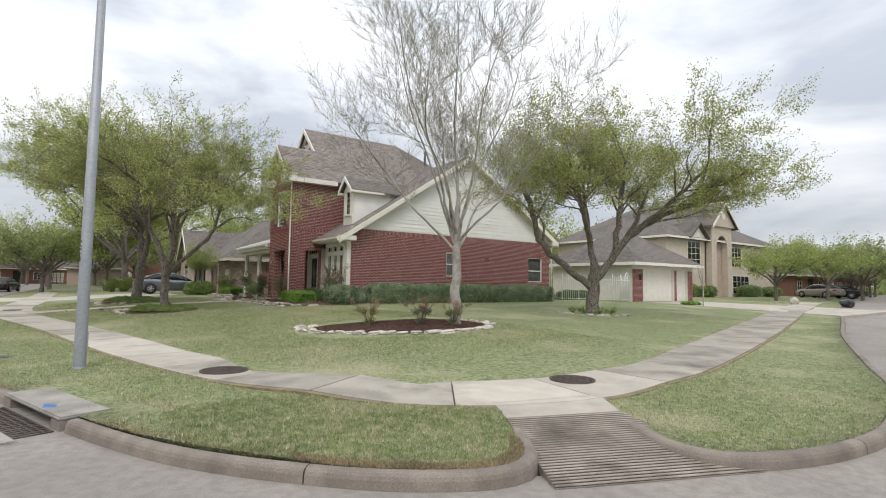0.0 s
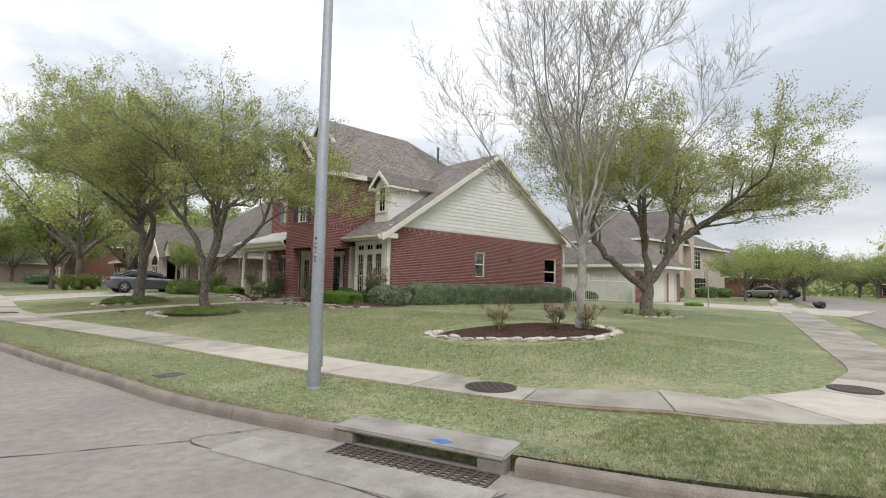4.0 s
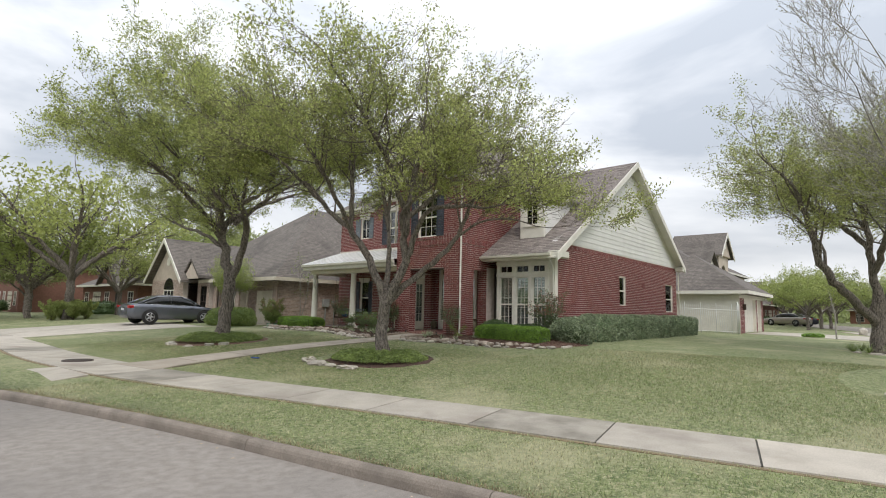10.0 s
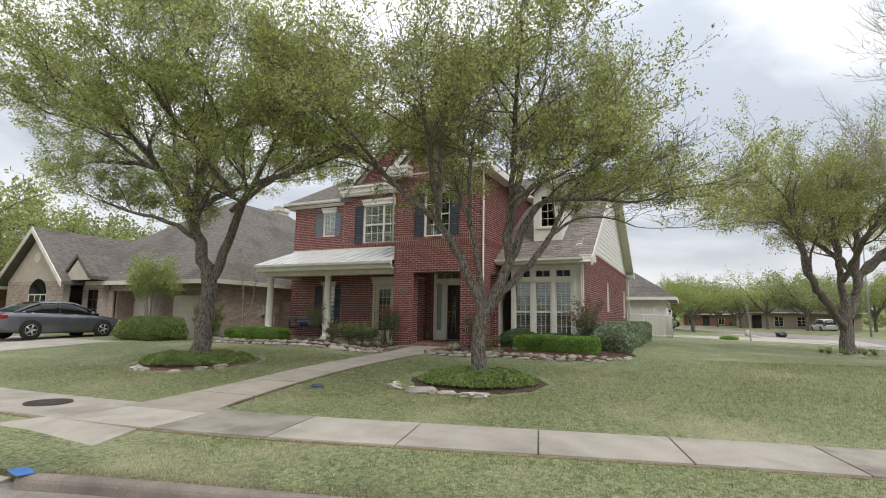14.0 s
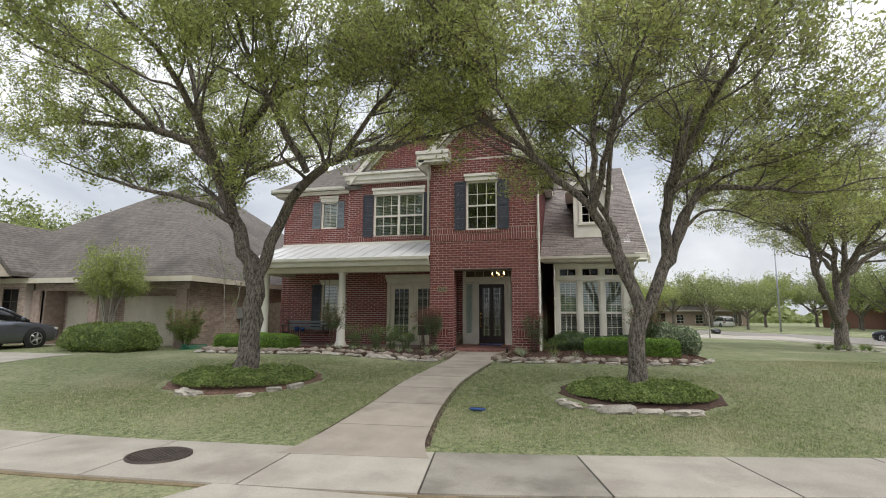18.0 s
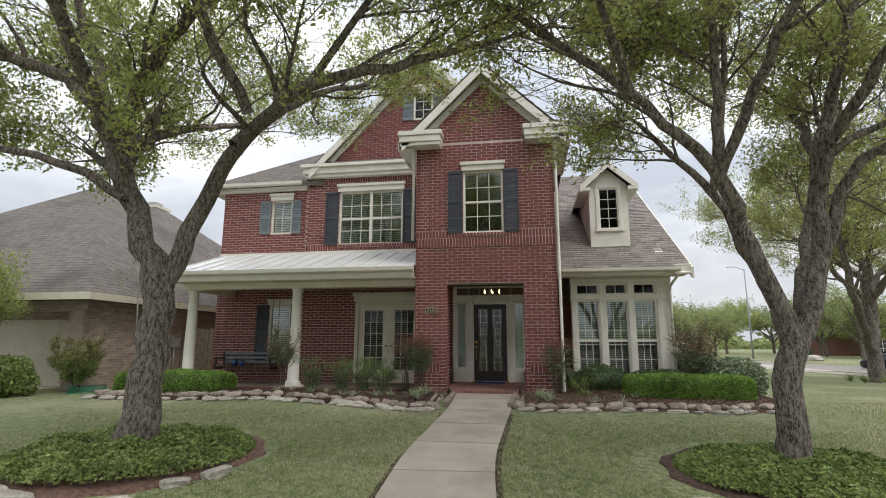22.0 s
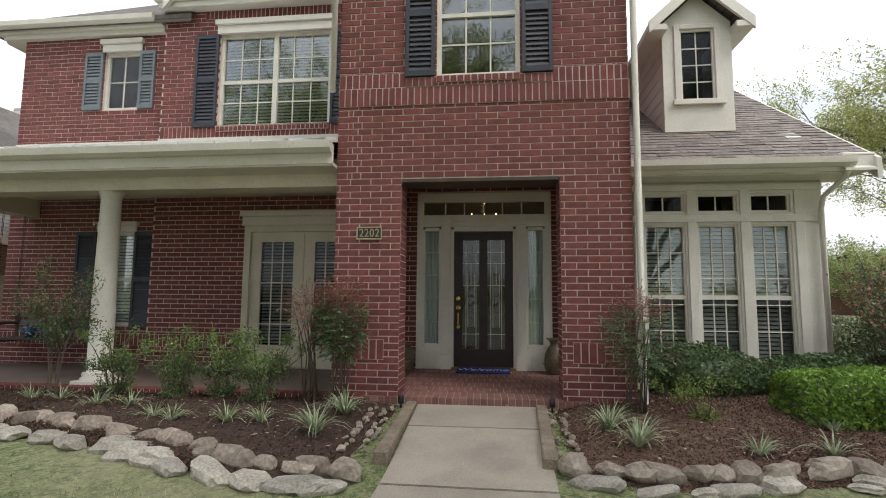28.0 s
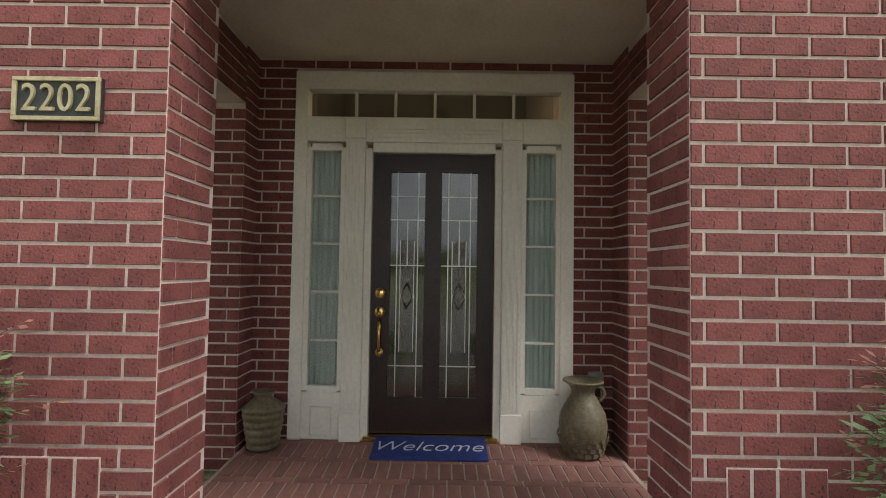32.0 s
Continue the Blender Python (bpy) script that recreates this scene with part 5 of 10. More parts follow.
# french doors under the porch
fd = part("french_door_frame", holed(Side("f", MX - 0.05), FD[0], FD[1], PF, FD[3], 0.11, [(FD[0] + 0.1, FD[1] - 0.1, PF - 1, FD[3] - 0.1)]), M["cream"], house, "cream double french doors with glazed grids")
header(main, FD[0] - 0.05, FD[1] + 0.05, FD[3], 0.24)
for a, b in ((FD[0] + 0.102, 29.52), (29.528, FD[1] - 0.102)):
    d = part("door", main.boxed((a, a + 0.17, -0.055, -0.01, PF + 0.01, FD[3] - 0.103), (b - 0.17, b, -0.055, -0.01, PF + 0.01, FD[3] - 0.103), (a + 0.17, b - 0.17, -0.055, -0.01, FD[3] - 0.26, FD[3] - 0.103), (a + 0.17, b - 0.17, -0.055, -0.01, PF + 0.01, PF + 0.36)), M["cream"], house)
    p = part("pane", main.boxed((a + 0.17, b - 0.17, -0.036, -0.03, PF + 0.36, FD[3] - 0.26)), M["screened"], d)
    p.visible_shadow = False
    for k in range(1, 3):
        u = a + 0.17 + (b - a - 0.34) * k / 3
        part("muntin", main.boxed((u - 0.009, u + 0.009, -0.029, -0.016, PF + 0.36, FD[3] - 0.26)), M["white"], d)
    for k in range(1, 5):
        v = PF + 0.36 + (FD[3] - 0.62 - PF) * k / 5
        part("muntin", main.boxed((a + 0.17, b - 0.17, -0.0285, -0.0165, v - 0.009, v + 0.009)), M["white"], d)
    bm = bmesh.new()
    for k in range(32):
        v = PF + 0.38 + k * 0.052
        if v < FD[3] - 0.28:
            bm.faces.new([bm.verts.new(main.p(*q)) for q in ((a + 0.17, -0.09, v), (b - 0.17, -0.09, v), (b - 0.17, -0.12, v + 0.033), (a + 0.17, -0.12, v + 0.033))])
    part("blind", bm, M["blind"], d)
    part("knob", lathed([(0.03, 0), (0.034, 0.02), (0.02, 0.045)], main.p(29.46 if a < 29 else 29.6, 0.0, 1.6), 10), M["brass"], d)
# near-black sheet in place of the unlit room behind the doors
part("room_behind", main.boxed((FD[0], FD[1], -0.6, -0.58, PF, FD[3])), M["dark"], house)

# entry: surround, sidelights, transom, door
es = part("door_surround", holed(Side("f", EX - 0.045), DO[0], DO[1], EF, 3.31, 0.105, [(25.78, 27.60, EF - 1, 3.18)]), M["white"], house, "white fluted door surround with sidelights and transom")
for nm, dims in (("pilaster", (26.06, 26.20, -0.06, 0.06, EF, 2.80)), ("pilaster", (27.18, 27.32, -0.06, 0.06, EF, 2.80)), ("transom_rail", (25.78, 27.60, -0.06, 0.05, 2.80, 2.98)), ("base_panel", (25.78, 26.06, -0.06, 0.03, EF, 1.02)), ("base_panel", (27.32, 27.60, -0.06, 0.03, EF, 1.02)), ("door_stop", (26.20, 26.25, -0.06, 0.035, EF, 2.76)), ("door_stop", (27.13, 27.18, -0.06, 0.035, EF, 2.76)), ("door_head", (26.25, 27.13, -0.06, 0.035, 2.73, 2.80))):
    part(nm, entry.boxed(dims, bevel=0.004), M["white"], es)
for c in (26.13, 27.25):
    for k in range(5):
        u = c - 0.05 + k * 0.025
        part("flute", entry.boxed((u - 0.007, u + 0.007, 0.06, 0.068, EF + 0.22, 2.78)), M["white"], es)
    part("plinth_block", entry.boxed((c - 0.075, c + 0.075, 0.06, 0.075, EF, EF + 0.2), bevel=0.004), M["white"], es)
    part("corner_block", entry.boxed((c - 0.075, c + 0.075, 0.05, 0.072, 2.82, 2.96), bevel=0.004), M["white"], es)
for c in (2.84, 2.87, 2.9):
    part("moulding", entry.boxed((26.22, 27.16, 0.05, 0.058, c - 0.008, c + 0.008)), M["white"], es)
for c in (25.92, 27.46):
    part("panel", entry.boxed((c - 0.075, c + 0.075, 0.03, 0.042, 0.72, 0.92), bevel=0.006), M["white"], es)
for a, b, z0, z1, cols, rows in ((25.80, 26.04, 1.03, 2.76, 1, 5), (27.34, 27.58, 1.03, 2.76, 1, 5)):
    p = part("sidelight_pane", entry.boxed((a, b, -0.032, -0.026, z0, z1)), M["glass"], es)
    p.visible_shadow = False
    bm = entry.boxed((a - 0.02, a + 0.014, -0.024, 0.032, z0, z1), (b - 0.014, b + 0.02, -0.024, 0.032, z0, z1), (a + 0.014, b - 0.014, -0.024, 0.032, z1 - 0.02, z1 + 0.03), (a + 0.014, b - 0.014, -0.024, 0.032, z0 - 0.01, z0 + 0.03))
    for k in range(1, rows):
        v = z0 + (z1 - z0) * k / rows
        entry.box(bm, a + 0.014, b - 0.014, -0.024, -0.012, v - 0.008, v + 0.008)
    part("sidelight_frame", bm, M["white"], es)
    bm = bmesh.new()
    n = 40
    prev = None
    for k in range(n + 1):
        u = a - 0.01 + (b - a + 0.02) * k / n
        w = -0.10 + 0.018 * math.sin(k * 1.05) + 0.008 * math.sin(k * 2.7 + 1)
        cur = [bm.verts.new(entry.p(u, w, z)) for z in (z0 - 0.02, z1 + 0.02)]
        if prev:
            f = bm.faces.new((prev[0], cur[0], cur[1], prev[1]))
            f.smooth = True
        prev = cur
    part("curtain", bm, M["curtain"], es, "pale green gathered curtain")
tp = part("transom_pane", entry.boxed((25.83, 27.55, -0.03, -0.024, 2.99, 3.17)), M["glass"], es)
tp.visible_shadow = False
for k in range(1, 6):
    u = 25.83 + 1.72 * k / 6
    part("muntin", entry.boxed((u - 0.01, u + 0.01, -0.022, -0.008, 2.98, 3.18)), M["white"], es)

door = part("front_door", holed(Side("f", EX + 0.012), 26.255, 27.125, EF + 0.04, 2.725, 0.048, [(26.37, 26.63, 0.98, 2.60), (26.75, 27.0, 0.98, 2.60)]), M["door_wood"], house, "dark-stained wooden front door with two leaded glass panels")
for a, b in ((26.37, 26.63), (26.75, 27.0)):
    c = (a + b) / 2
    part("glass_panel", entry.boxed((a, c - 0.05, -0.04, -0.034, 0.98, 2.60), (c + 0.05, b, -0.04, -0.034, 0.98, 2.60), (c - 0.05, c + 0.05, -0.04, -0.034, 0.98, 1.3), (c - 0.05, c + 0.05, -0.04, -0.034, 2.1, 2.60)), M["door_glass"], door, "clear leaded glass panel")
    part("glass_panel", entry.boxed((c - 0.05, c + 0.05, -0.04, -0.034, 1.3, 2.1)), M["bevel"], door, "rippled leaded glass strip")
    bm = bmesh.new()
    for z in (1.2, 1.92, 2.25, 2.42):
        entry.box(bm, a, b, -0.033, -0.027, z - 0.004, z + 0.004)
    for u in (a + 0.05, b - 0.05):
        entry.box(bm, u - 0.004, u + 0.004, -0.0325, -0.0275, 0.98, 2.60)
    entry.box(bm, c - 0.004, c + 0.004, -0.0328, -0.0278, 1.92, 2.25)
    for s in (-1, 1):
        for v0, v1, h in ((1.66, 1.74, 0.045), (1.74, 1.66, 0.045)):
            tube(bm, [entry.p(c, -0.03, 1.70 + 0.09), entry.p(c + s * h, -0.03, 1.70), entry.p(c, -0.03, 1.70 - 0.09)], 0.005, 5)
    for u in (c - 0.05, c + 0.05):
        entry.box(bm, u - 0.003, u + 0.003, -0.0327, -0.0279, 1.3, 2.1)
    part("leading", bm, M["lead"], door, "lead cames")
part("threshold", entry.boxed((26.22, 27.16, -0.06, 0.07, EF, EF + 0.035), bevel=0.006), M["brass"], house, "brass threshold")
hw = part("handle_set", lathed([(0.001, 0), (0.03, 0.001), (0.03, 0.012), (0.001, 0.014)], (0, 0, 0), 14), M["brass"], door, "polished brass lock and handle")
bm = bmesh.new()
for z, rr in ((1.72, 0.042), (1.585, 0.042), (1.30, 0.032)):
    r0 = bmesh.ops.create_uvsphere(bm, u_segments=12, v_segments=8, radius=rr)
    for v in r0["verts"]:
        v.co = Vector((EX - 0.002 + v.co.x * 0.55, 27.06 + v.co.y, z + v.co.z))
tube(bm, [(EX + 0.0, 27.06, 1.53), (EX - 0.04, 27.06, 1.5), (EX - 0.048, 27.06, 1.42), (EX - 0.035, 27.06, 1.34), (EX + 0.0, 27.06, 1.30)], [0.012, 0.014, 0.011, 0.012, 0.014], 8)
tube(bm, [(EX + 0.005, 27.06, 1.585), (EX - 0.045, 27.06, 1.585), (EX - 0.05, 27.06, 1.55)], [0.01, 0.012, 0.008], 8)
me_h = bpy.data.meshes.new("handle_set")
bm.to_mesh(me_h)
bm.free()
me_h.materials.append(M["brass"])
hw.data = me_h

# hall behind the door, closed, with a lit chandelier
hall = part("hall_room", boxed((EX + 0.7, EX + 4.2, 25.1, 28.2, 0.58, 0.60), (EX + 4.2, EX + 4.25, 25.1, 28.2, 0.6, 5.2), (EX + 0.2, EX + 4.2, 25.05, 25.1, 0.6, 5.2), (EX + 0.2, EX + 4.2, 28.2, 28.25, 0.6, 5.2), (EX + 0.2, EX + 4.2, 25.1, 28.2, 5.2, 5.25)), M["room"], house, "dim entrance hall behind the glass")

# porch: floor, steps, columns, beam, metal roof
porch_floor = part("porch_floor", prismed([(8.44, 25.42, GR - 0.1), (EX, 25.42, GR - 0.1), (EX, 25.42, EF - 0.004), (8.44, 25.42, PF - 0.004)], (0, 2.53, 0)), M["paver_joint"], house, "brick-paved porch floor")
part("porch_slab", boxed((8.54, MX, TY1 + 0.002, LY - 0.1, GR - 0.1, PF - 0.004), bevel=0.01), M["porch_slab"], house, "brown painted concrete porch floor")
part("footing", boxed((8.30, 8.40, TY1 + 0.01, LY - 0.12, GR - 0.1, GR + 0.13), (8.29, 8.35, 25.3, 28.0, GR - 0.1, GR + 0.135)), M["kerb"], house)
col_prof = [(0.20, 0.0), (0.20, 0.07), (0.175, 0.085), (0.185, 0.12), (0.165, 0.15), (0.140, 0.17), (0.138, 0.9), (0.118, 2.36), (0.128, 2.38), (0.128, 2.40), (0.15, 2.43), (0.165, 2.46)]
for y in (31.50, 34.40):
    c = part("column", lathed(col_prof, (8.72, y, PF), 24), M["white"], house, "round white tapered porch column")
    part("plinth", boxed((8.51, 8.93, y - 0.21, y + 0.21, PF - 0.01, PF + 0.045), bevel=0.006), M["white"], c)
part("porch_beam", boxed((8.56, 8.88, TY1 + 0.002, 34.62, 3.06, 3.40), (8.88, MX + 0.1, 34.30, 34.62, 3.06, 3.40)), M["cream"], house, "cream porch beam")
part("porch_ceiling", boxed((8.88, MX, TY1 + 0.002, 34.30, 3.34, 3.40)), M["cream"], house, "cream porch ceiling")
part("porch_fascia", boxed((8.20, 8.56, TY1 + 0.002, 34.72, 3.22, 3.26), (8.18, 8.22, TY1 + 0.002, 34.72, 3.24, 3.46), (8.22, MX + 0.14, 34.68, 34.72, 3.24, 3.46)), M["white"], house)
bm = bmesh.new()
for a, b in ((TY1 + 0.002, 34.74),):
    prism(bm, [(8.18, a, 3.48), (8.06, a, 3.48), (8.07, a, 3.40), (8.12, a, 3.36), (8.18, a, 3.36)], (0, b - a, 0))
part("gutter", bm, M["white"], house, "white rain gutter")
tin = part("porch_roof", prismed([(8.10, TY1 + 0.002, 3.495), (MX + 0.13, TY1 + 0.002, 4.30), (MX + 0.13, TY1 + 0.002, 4.26), (8.10, TY1 + 0.002, 3.46)], (0, 34.74 - TY1, 0)), M["tin"], house, "white standing-seam metal porch roof")
for k in range(15):
    y = TY1 + 0.05 + k * (34.70 - TY1 - 0.05) / 14
    part("seam", prismed([(8.10, y - 0.012, 3.496), (8.10, y - 0.012, 3.522), (MX - 0.002, y - 0.012, 4.292), (MX - 0.002, y - 0.012, 4.262)], (0, 0.024, 0)), M["tin"], tin)
part("flashing", boxed((MX - 0.03, MX - 0.008, TY1 + 0.01, 32.12, 4.24, 4.34), (MX + 0.11, MX + 0.132, 32.12, LY, 4.26, 4.36)), M["white"], house)

# roofs
SL = 0.651
roof = part("roof", prismed([(9.58, 21.72, 3.56), (AX, 21.72, 3.56 + (AX - 9.58) * SL), (23.85, 21.72, 4.05), (23.85, 21.72, 3.93), (AX, 21.72, 3.44 + (AX - 9.58) * SL), (9.58, 21.72, 3.44)], (0, 3.24, 0)), M["shingle_under"], house, "brown shingle roof of the side wing")
part("roof_back", prismed([(13.3, 24.962, 6.0), (AX, 24.962, 3.55 + (AX - 9.58) * SL), (20.5, 24.962, 6.0)], (0, 2.1, 0)), M["shingle_far"], roof)
n = math.hypot(1, SL)
V, Fc = tiles_on((9.56, 21.70, 3.565), (0, 1, 0), (1 / n, 0, SL / n), 3.3, (AX - 9.56) * n, lambda v: (0.0, 3.28), seed=4)
r = put("shingles", raw("shingles", V, Fc, M["shingle"]), roof)
r["kind"] = "stuff"
# main roof: ridge along x, front gable, hip at the back
RZ, RY, MS = 10.30, 28.65, 0.92
ey0, ez0 = 24.72, RZ - (RY - 24.72) * MS
ey1, MS2 = 31.98, 1.07
ez1 = RZ - (ey1 - RY) * MS2
mr = part("roof", prismed([(10.16, ey0, ez0), (10.16, RY, RZ), (10.16, ey1, ez1), (10.16, ey1, ez1 - 0.14), (10.16, RY, RZ - 0.16), (10.16, ey0, ez0 - 0.14)], (6.12, 0, 0)), M["shingle_under"], house, "steep brown shingle main roof")
bm = bmesh.new()
pts = [(16.28, ey0, ez0), (16.28, RY, RZ), (16.28, ey1, ez1), (21.4, ey1, ez1), (21.4, ey0, ez0)]
vs = [bm.verts.new(p) for p in pts]
for f in ((0, 1, 4), (1, 2, 3), (1, 3, 4)):
    bm.faces.new([vs[i] for i in f])
part("hip_roof", bm, M["shingle_far"], mr)
n2, n4 = math.hypot(1, MS), math.hypot(1, MS2)
V, Fc = tiles_on((10.16, ey0 - 0.02, ez0 + 0.005), (1, 0, 0), (0, 1 / n2, MS / n2), 7, (RY - ey0) * n2, lambda v: (0.0, 6.12), seed=5)
r = put("shingles", raw("shingles", V, Fc, M["shingle"]), mr)
r["kind"] = "stuff"
V, Fc = tiles_on((10.16, ey1 + 0.02, ez1 + 0.005), (1, 0, 0), (0, -1 / n4, MS2 / n4), 7, (ey1 - RY) * n4, lambda v: (0.0, 6.12), seed=6)
r = put("shingles", raw("shingles", V, Fc, M["shingle"]), mr)
r["kind"] = "stuff"
# tower roof
TS, TZ = 0.98, 8.53
tez = TZ - 1.98 * TS
tr_ = part("roof", prismed([(8.06, TYC - 2.05, tez), (8.06, TYC, TZ), (8.06, TYC + 2.05, tez), (8.06, TYC + 2.05, tez - 0.14), (8.06, TYC, TZ - 0.15), (8.06, TYC - 2.05, tez - 0.14)], (4.6, 0, 0)), M["shingle_under"], house, "brown shingle tower roof")
n3 = math.hypot(1, TS)
for sgn, sd in ((1, 7), (-1, 8)):
    V, Fc = tiles_on((8.06, TYC - sgn * 2.07, tez + 0.005), (1, 0, 0), (0, sgn / n3, TS / n3), 4, 2.05 * n3, lambda v: (0.0, 4.4), seed=sd)
    r = put("shingles", raw("shingles", V, Fc, M["shingle"]), tr_)
    r["kind"] = "stuff"
# set-back bay's hip roof
bm = bmesh.new()
vs = [bm.verts.new(p) for p in ((10.3, 31.6, 6.49), (10.3, 35.42, 6.49), (21.4, 35.42, 6.49), (14.0, 31.2, 9.3), (21.4, 31.2, 9.3), (14.0, 30.0, 9.3), (10.3, 31.6, 6.35), (10.3, 35.42, 6.35), (21.4, 35.42, 6.35))]
for f in ((0, 1, 3), (1, 2, 4, 3), (0, 3, 5), (0, 6, 7, 1), (1, 7, 8, 2)):
    bm.faces.new([vs[i] for i in f])
part("roof", bm, M["shingle_far"], house, "low hip roof over the set-back bay")


def rake(at, apex, low, wide=0.24, deep=0.06, name="rake_board"):
    """A sloping white board along a gable's edge, front face at x."""
    (y0, z0), (y1, z1) = low, apex
    part(name, prismed([(at, y0, z0), (at, y1, z1), (at, y1, z1 - wide * 1.25), (at, y0, z0 - wide * 1.25)], (deep, 0, 0)), M["white"], house, "white rake board")


for s in (-1, 1):
    rake(8.00, (TYC, TZ + 0.01), (TYC + s * 1.98, tez - 0.01), 0.2)
    rake(8.27, (TYC, TZ - 0.16), (TYC + s * 1.75, TZ - 0.16 - 1.75 * TS), 0.16, 0.07)
    rake(10.10, (RY, RZ + 0.01), (RY + s * (3.84 if s < 0 else 3.34), RZ - (3.84 * MS if s < 0 else 3.34 * MS2)), 0.2)
    rake(MX - 0.09, (RY, RZ - 0.16), (RY + s * (3.6 if s < 0 else 3.15), RZ - 0.16 - (3.6 * MS if s < 0 else 3.15 * MS2)), 0.18, 0.08)
    a, b = (TYC + s * 1.03, TYC + s * 2.02)
    a, b = min(a, b), max(a, b)
    part("eave_return", boxed((8.0, FX + 0.2, a, b, 6.47, 6.56), (7.97, FX + 0.1, a - 0.02, b + 0.02, 6.56, 6.72), (7.94, FX + 0.1, a - 0.05, b + 0.05, 6.72, 6.84), bevel=0.01), M["white"], house, "white boxed eave return")
    part("soffit", boxed((8.1, MX + 0.2, TYC + s * 1.865 - 0.19, TYC + s * 1.865 + 0.19, 6.405, 6.445)), M["white"], house)
    part("fascia", boxed((8.06, MX + 0.2, TYC + s * 2.075 - 0.015, TYC + s * 2.075 + 0.015, 6.39, 6.62)), M["white"], house)
part("cornice", boxed((10.20, MX + 0.02, TY1 + 0.002, 32.14, 6.55, 6.65), (10.14, MX, TY1 + 0.002, 32.2, 6.65, 6.84), (10.06, MX, TY1 + 0.002, 32.26, 6.84, 6.93), bevel=0.01), M["white"], house, "white cornice under the gable")
part("cornice_roof", prismed([(10.08, TY1 + 0.002, 6.935), (MX, TY1 + 0.002, 7.10), (MX, TY1 + 0.002, 6.935)], (0, 3.85, 0)), M["shingle_far"], house)
part("cornice", boxed((10.42, MX + 0.16, 32.16, 35.25, 6.26, 6.34), (10.34, MX + 0.14, 32.16, 35.34, 6.34, 6.47), (10.56, 20.9, LY + 0.01, 35.34, 6.27, 6.465), bevel=0.01), M["white"], house, "white boxed eave")
part("gutter", prismed([(10.34, 32.27, 6.50), (10.22, 32.27, 6.50), (10.23, 32.27, 6.42), (10.28, 32.27, 6.38), (10.34, 32.27, 6.38)], (0, 3.11, 0)), M["white"], house)
part("side_eave", boxed((FX, 16.3, 24.74, 24.98, 6.52, 6.60), (FX, 16.3, 24.70, 24.76, 6.56, 6.70)), M["white"], house, "white side eave")
# wing eaves and rake
part("front_eave", boxed((9.62, BX - 0.062, 21.9, 24.9, 3.36, 3.42), (9.58, 9.62, 21.74, 24.98, 3.38, 3.54)), M["white"], house, "white eave over the bay")
part("gutter", prismed([(9.58, 21.96, 3.55), (9.46, 21.96, 3.55), (9.47, 21.96, 3.47), (9.52, 21.96, 3.43), (9.58, 21.96, 3.43)], (0, 3.02, 0)), M["white"], house, "white rain gutter")
for x0, x1, z0 in ((9.5, AX, 3.50), (23.9, AX, 4.02)):
    z1 = 3.50 + (AX - 9.5) * SL
    part("rake_board", prismed([(x0, 21.66, z0 + 0.03), (x1, 21.66, z1 + 0.03), (x1, 21.66, z1 - 0.24), (x0, 21.66, z0 - 0.24)], (0, 0.06, 0)), M["white"], house, "white rake board")
    part("rake_soffit", prismed([(x0, 21.72, z0 - 0.10), (x1, 21.72, z1 - 0.10), (x1, 21.72, z1 - 0.13), (x0, 21.72, z0 - 0.13)], (0, 0.37, 0)), M["white"], house)
    part("frieze_board", prismed([(x0 + (0.8 if x0 < AX else -0.8), SY - 0.03, z0 + 0.43), (x1, SY - 0.03, z1 - 0.13), (x1, SY - 0.03, z1 - 0.36), (x0 + (0.8 if x0 < AX else -0.8), SY - 0.03, z0 + 0.2)], (0, 0.02, 0)), M["white"], house)
for xa, xb, ze in ((9.56, 10.35, 3.40), (23.4, 23.9, 3.86)):
    part("eave_box", boxed((xa, xb, 21.68, SY - 0.002, ze, ze + 0.22), bevel=0.015), M["white"], house, "white boxed eave end")

# dormer
DX, DY0, DY1, DYC = 10.65, 22.87, 23.90, 23.385
df = Side("f", DX)
dormer = part("dormer", holed(df, DY0, DY1, 4.30, 6.05, 0.12, [(23.13, 23.64, 4.80, 5.95)]), M["white"], house, "white gabled roof dormer")
part("dormer_gable", prismed([(DX, DY0, 6.05), (DX, DY1, 6.05), (DX, DYC, 6.52)], (0.12, 0, 0)), M["white"], dormer)
for y in (DY0, DY1):
    s = -1 if y == DY0 else 1
    for k in range(9):
        z = 4.3 + k * 0.19
        x1 = 9.58 + (z + 0.19 - 3.56) / SL
        part("plank", prismed([(DX + 0.12, y - s * 0.03, z), (DX + 0.12, y + s * 0.004, z), (DX + 0.12, y - s * 0.01, z + 0.2), (DX + 0.12, y - s * 0.03, z + 0.2)], (max(0.1, x1 - DX - 0.1), 0, 0)), M["siding"], dormer)
for s in (-1, 1):
    part("dormer_roof", prismed([(DX - 0.22, DYC + s * 0.76, 5.98), (DX - 0.22, DYC, 6.68), (DX - 0.22, DYC, 6.60), (DX - 0.22, DYC + s * 0.76, 5.90)], (3.9, 0, 0)), M["shingle_far"], dormer)
    part("dormer_rake", prismed([(DX - 0.25, DYC + s * 0.77, 5.99), (DX - 0.25, DYC, 6.70), (DX - 0.25, DYC, 6.50), (DX - 0.25, DYC + s * 0.77, 5.80)], (0.05, 0, 0)), M["white"], dormer)
    a, b = sorted((DYC + s * 0.5, DYC + s * 0.78))
    part("dormer_return", boxed((DX - 0.24, DX + 1.6, a, b, 5.84, 5.94), bevel=0.008), M["white"], dormer)
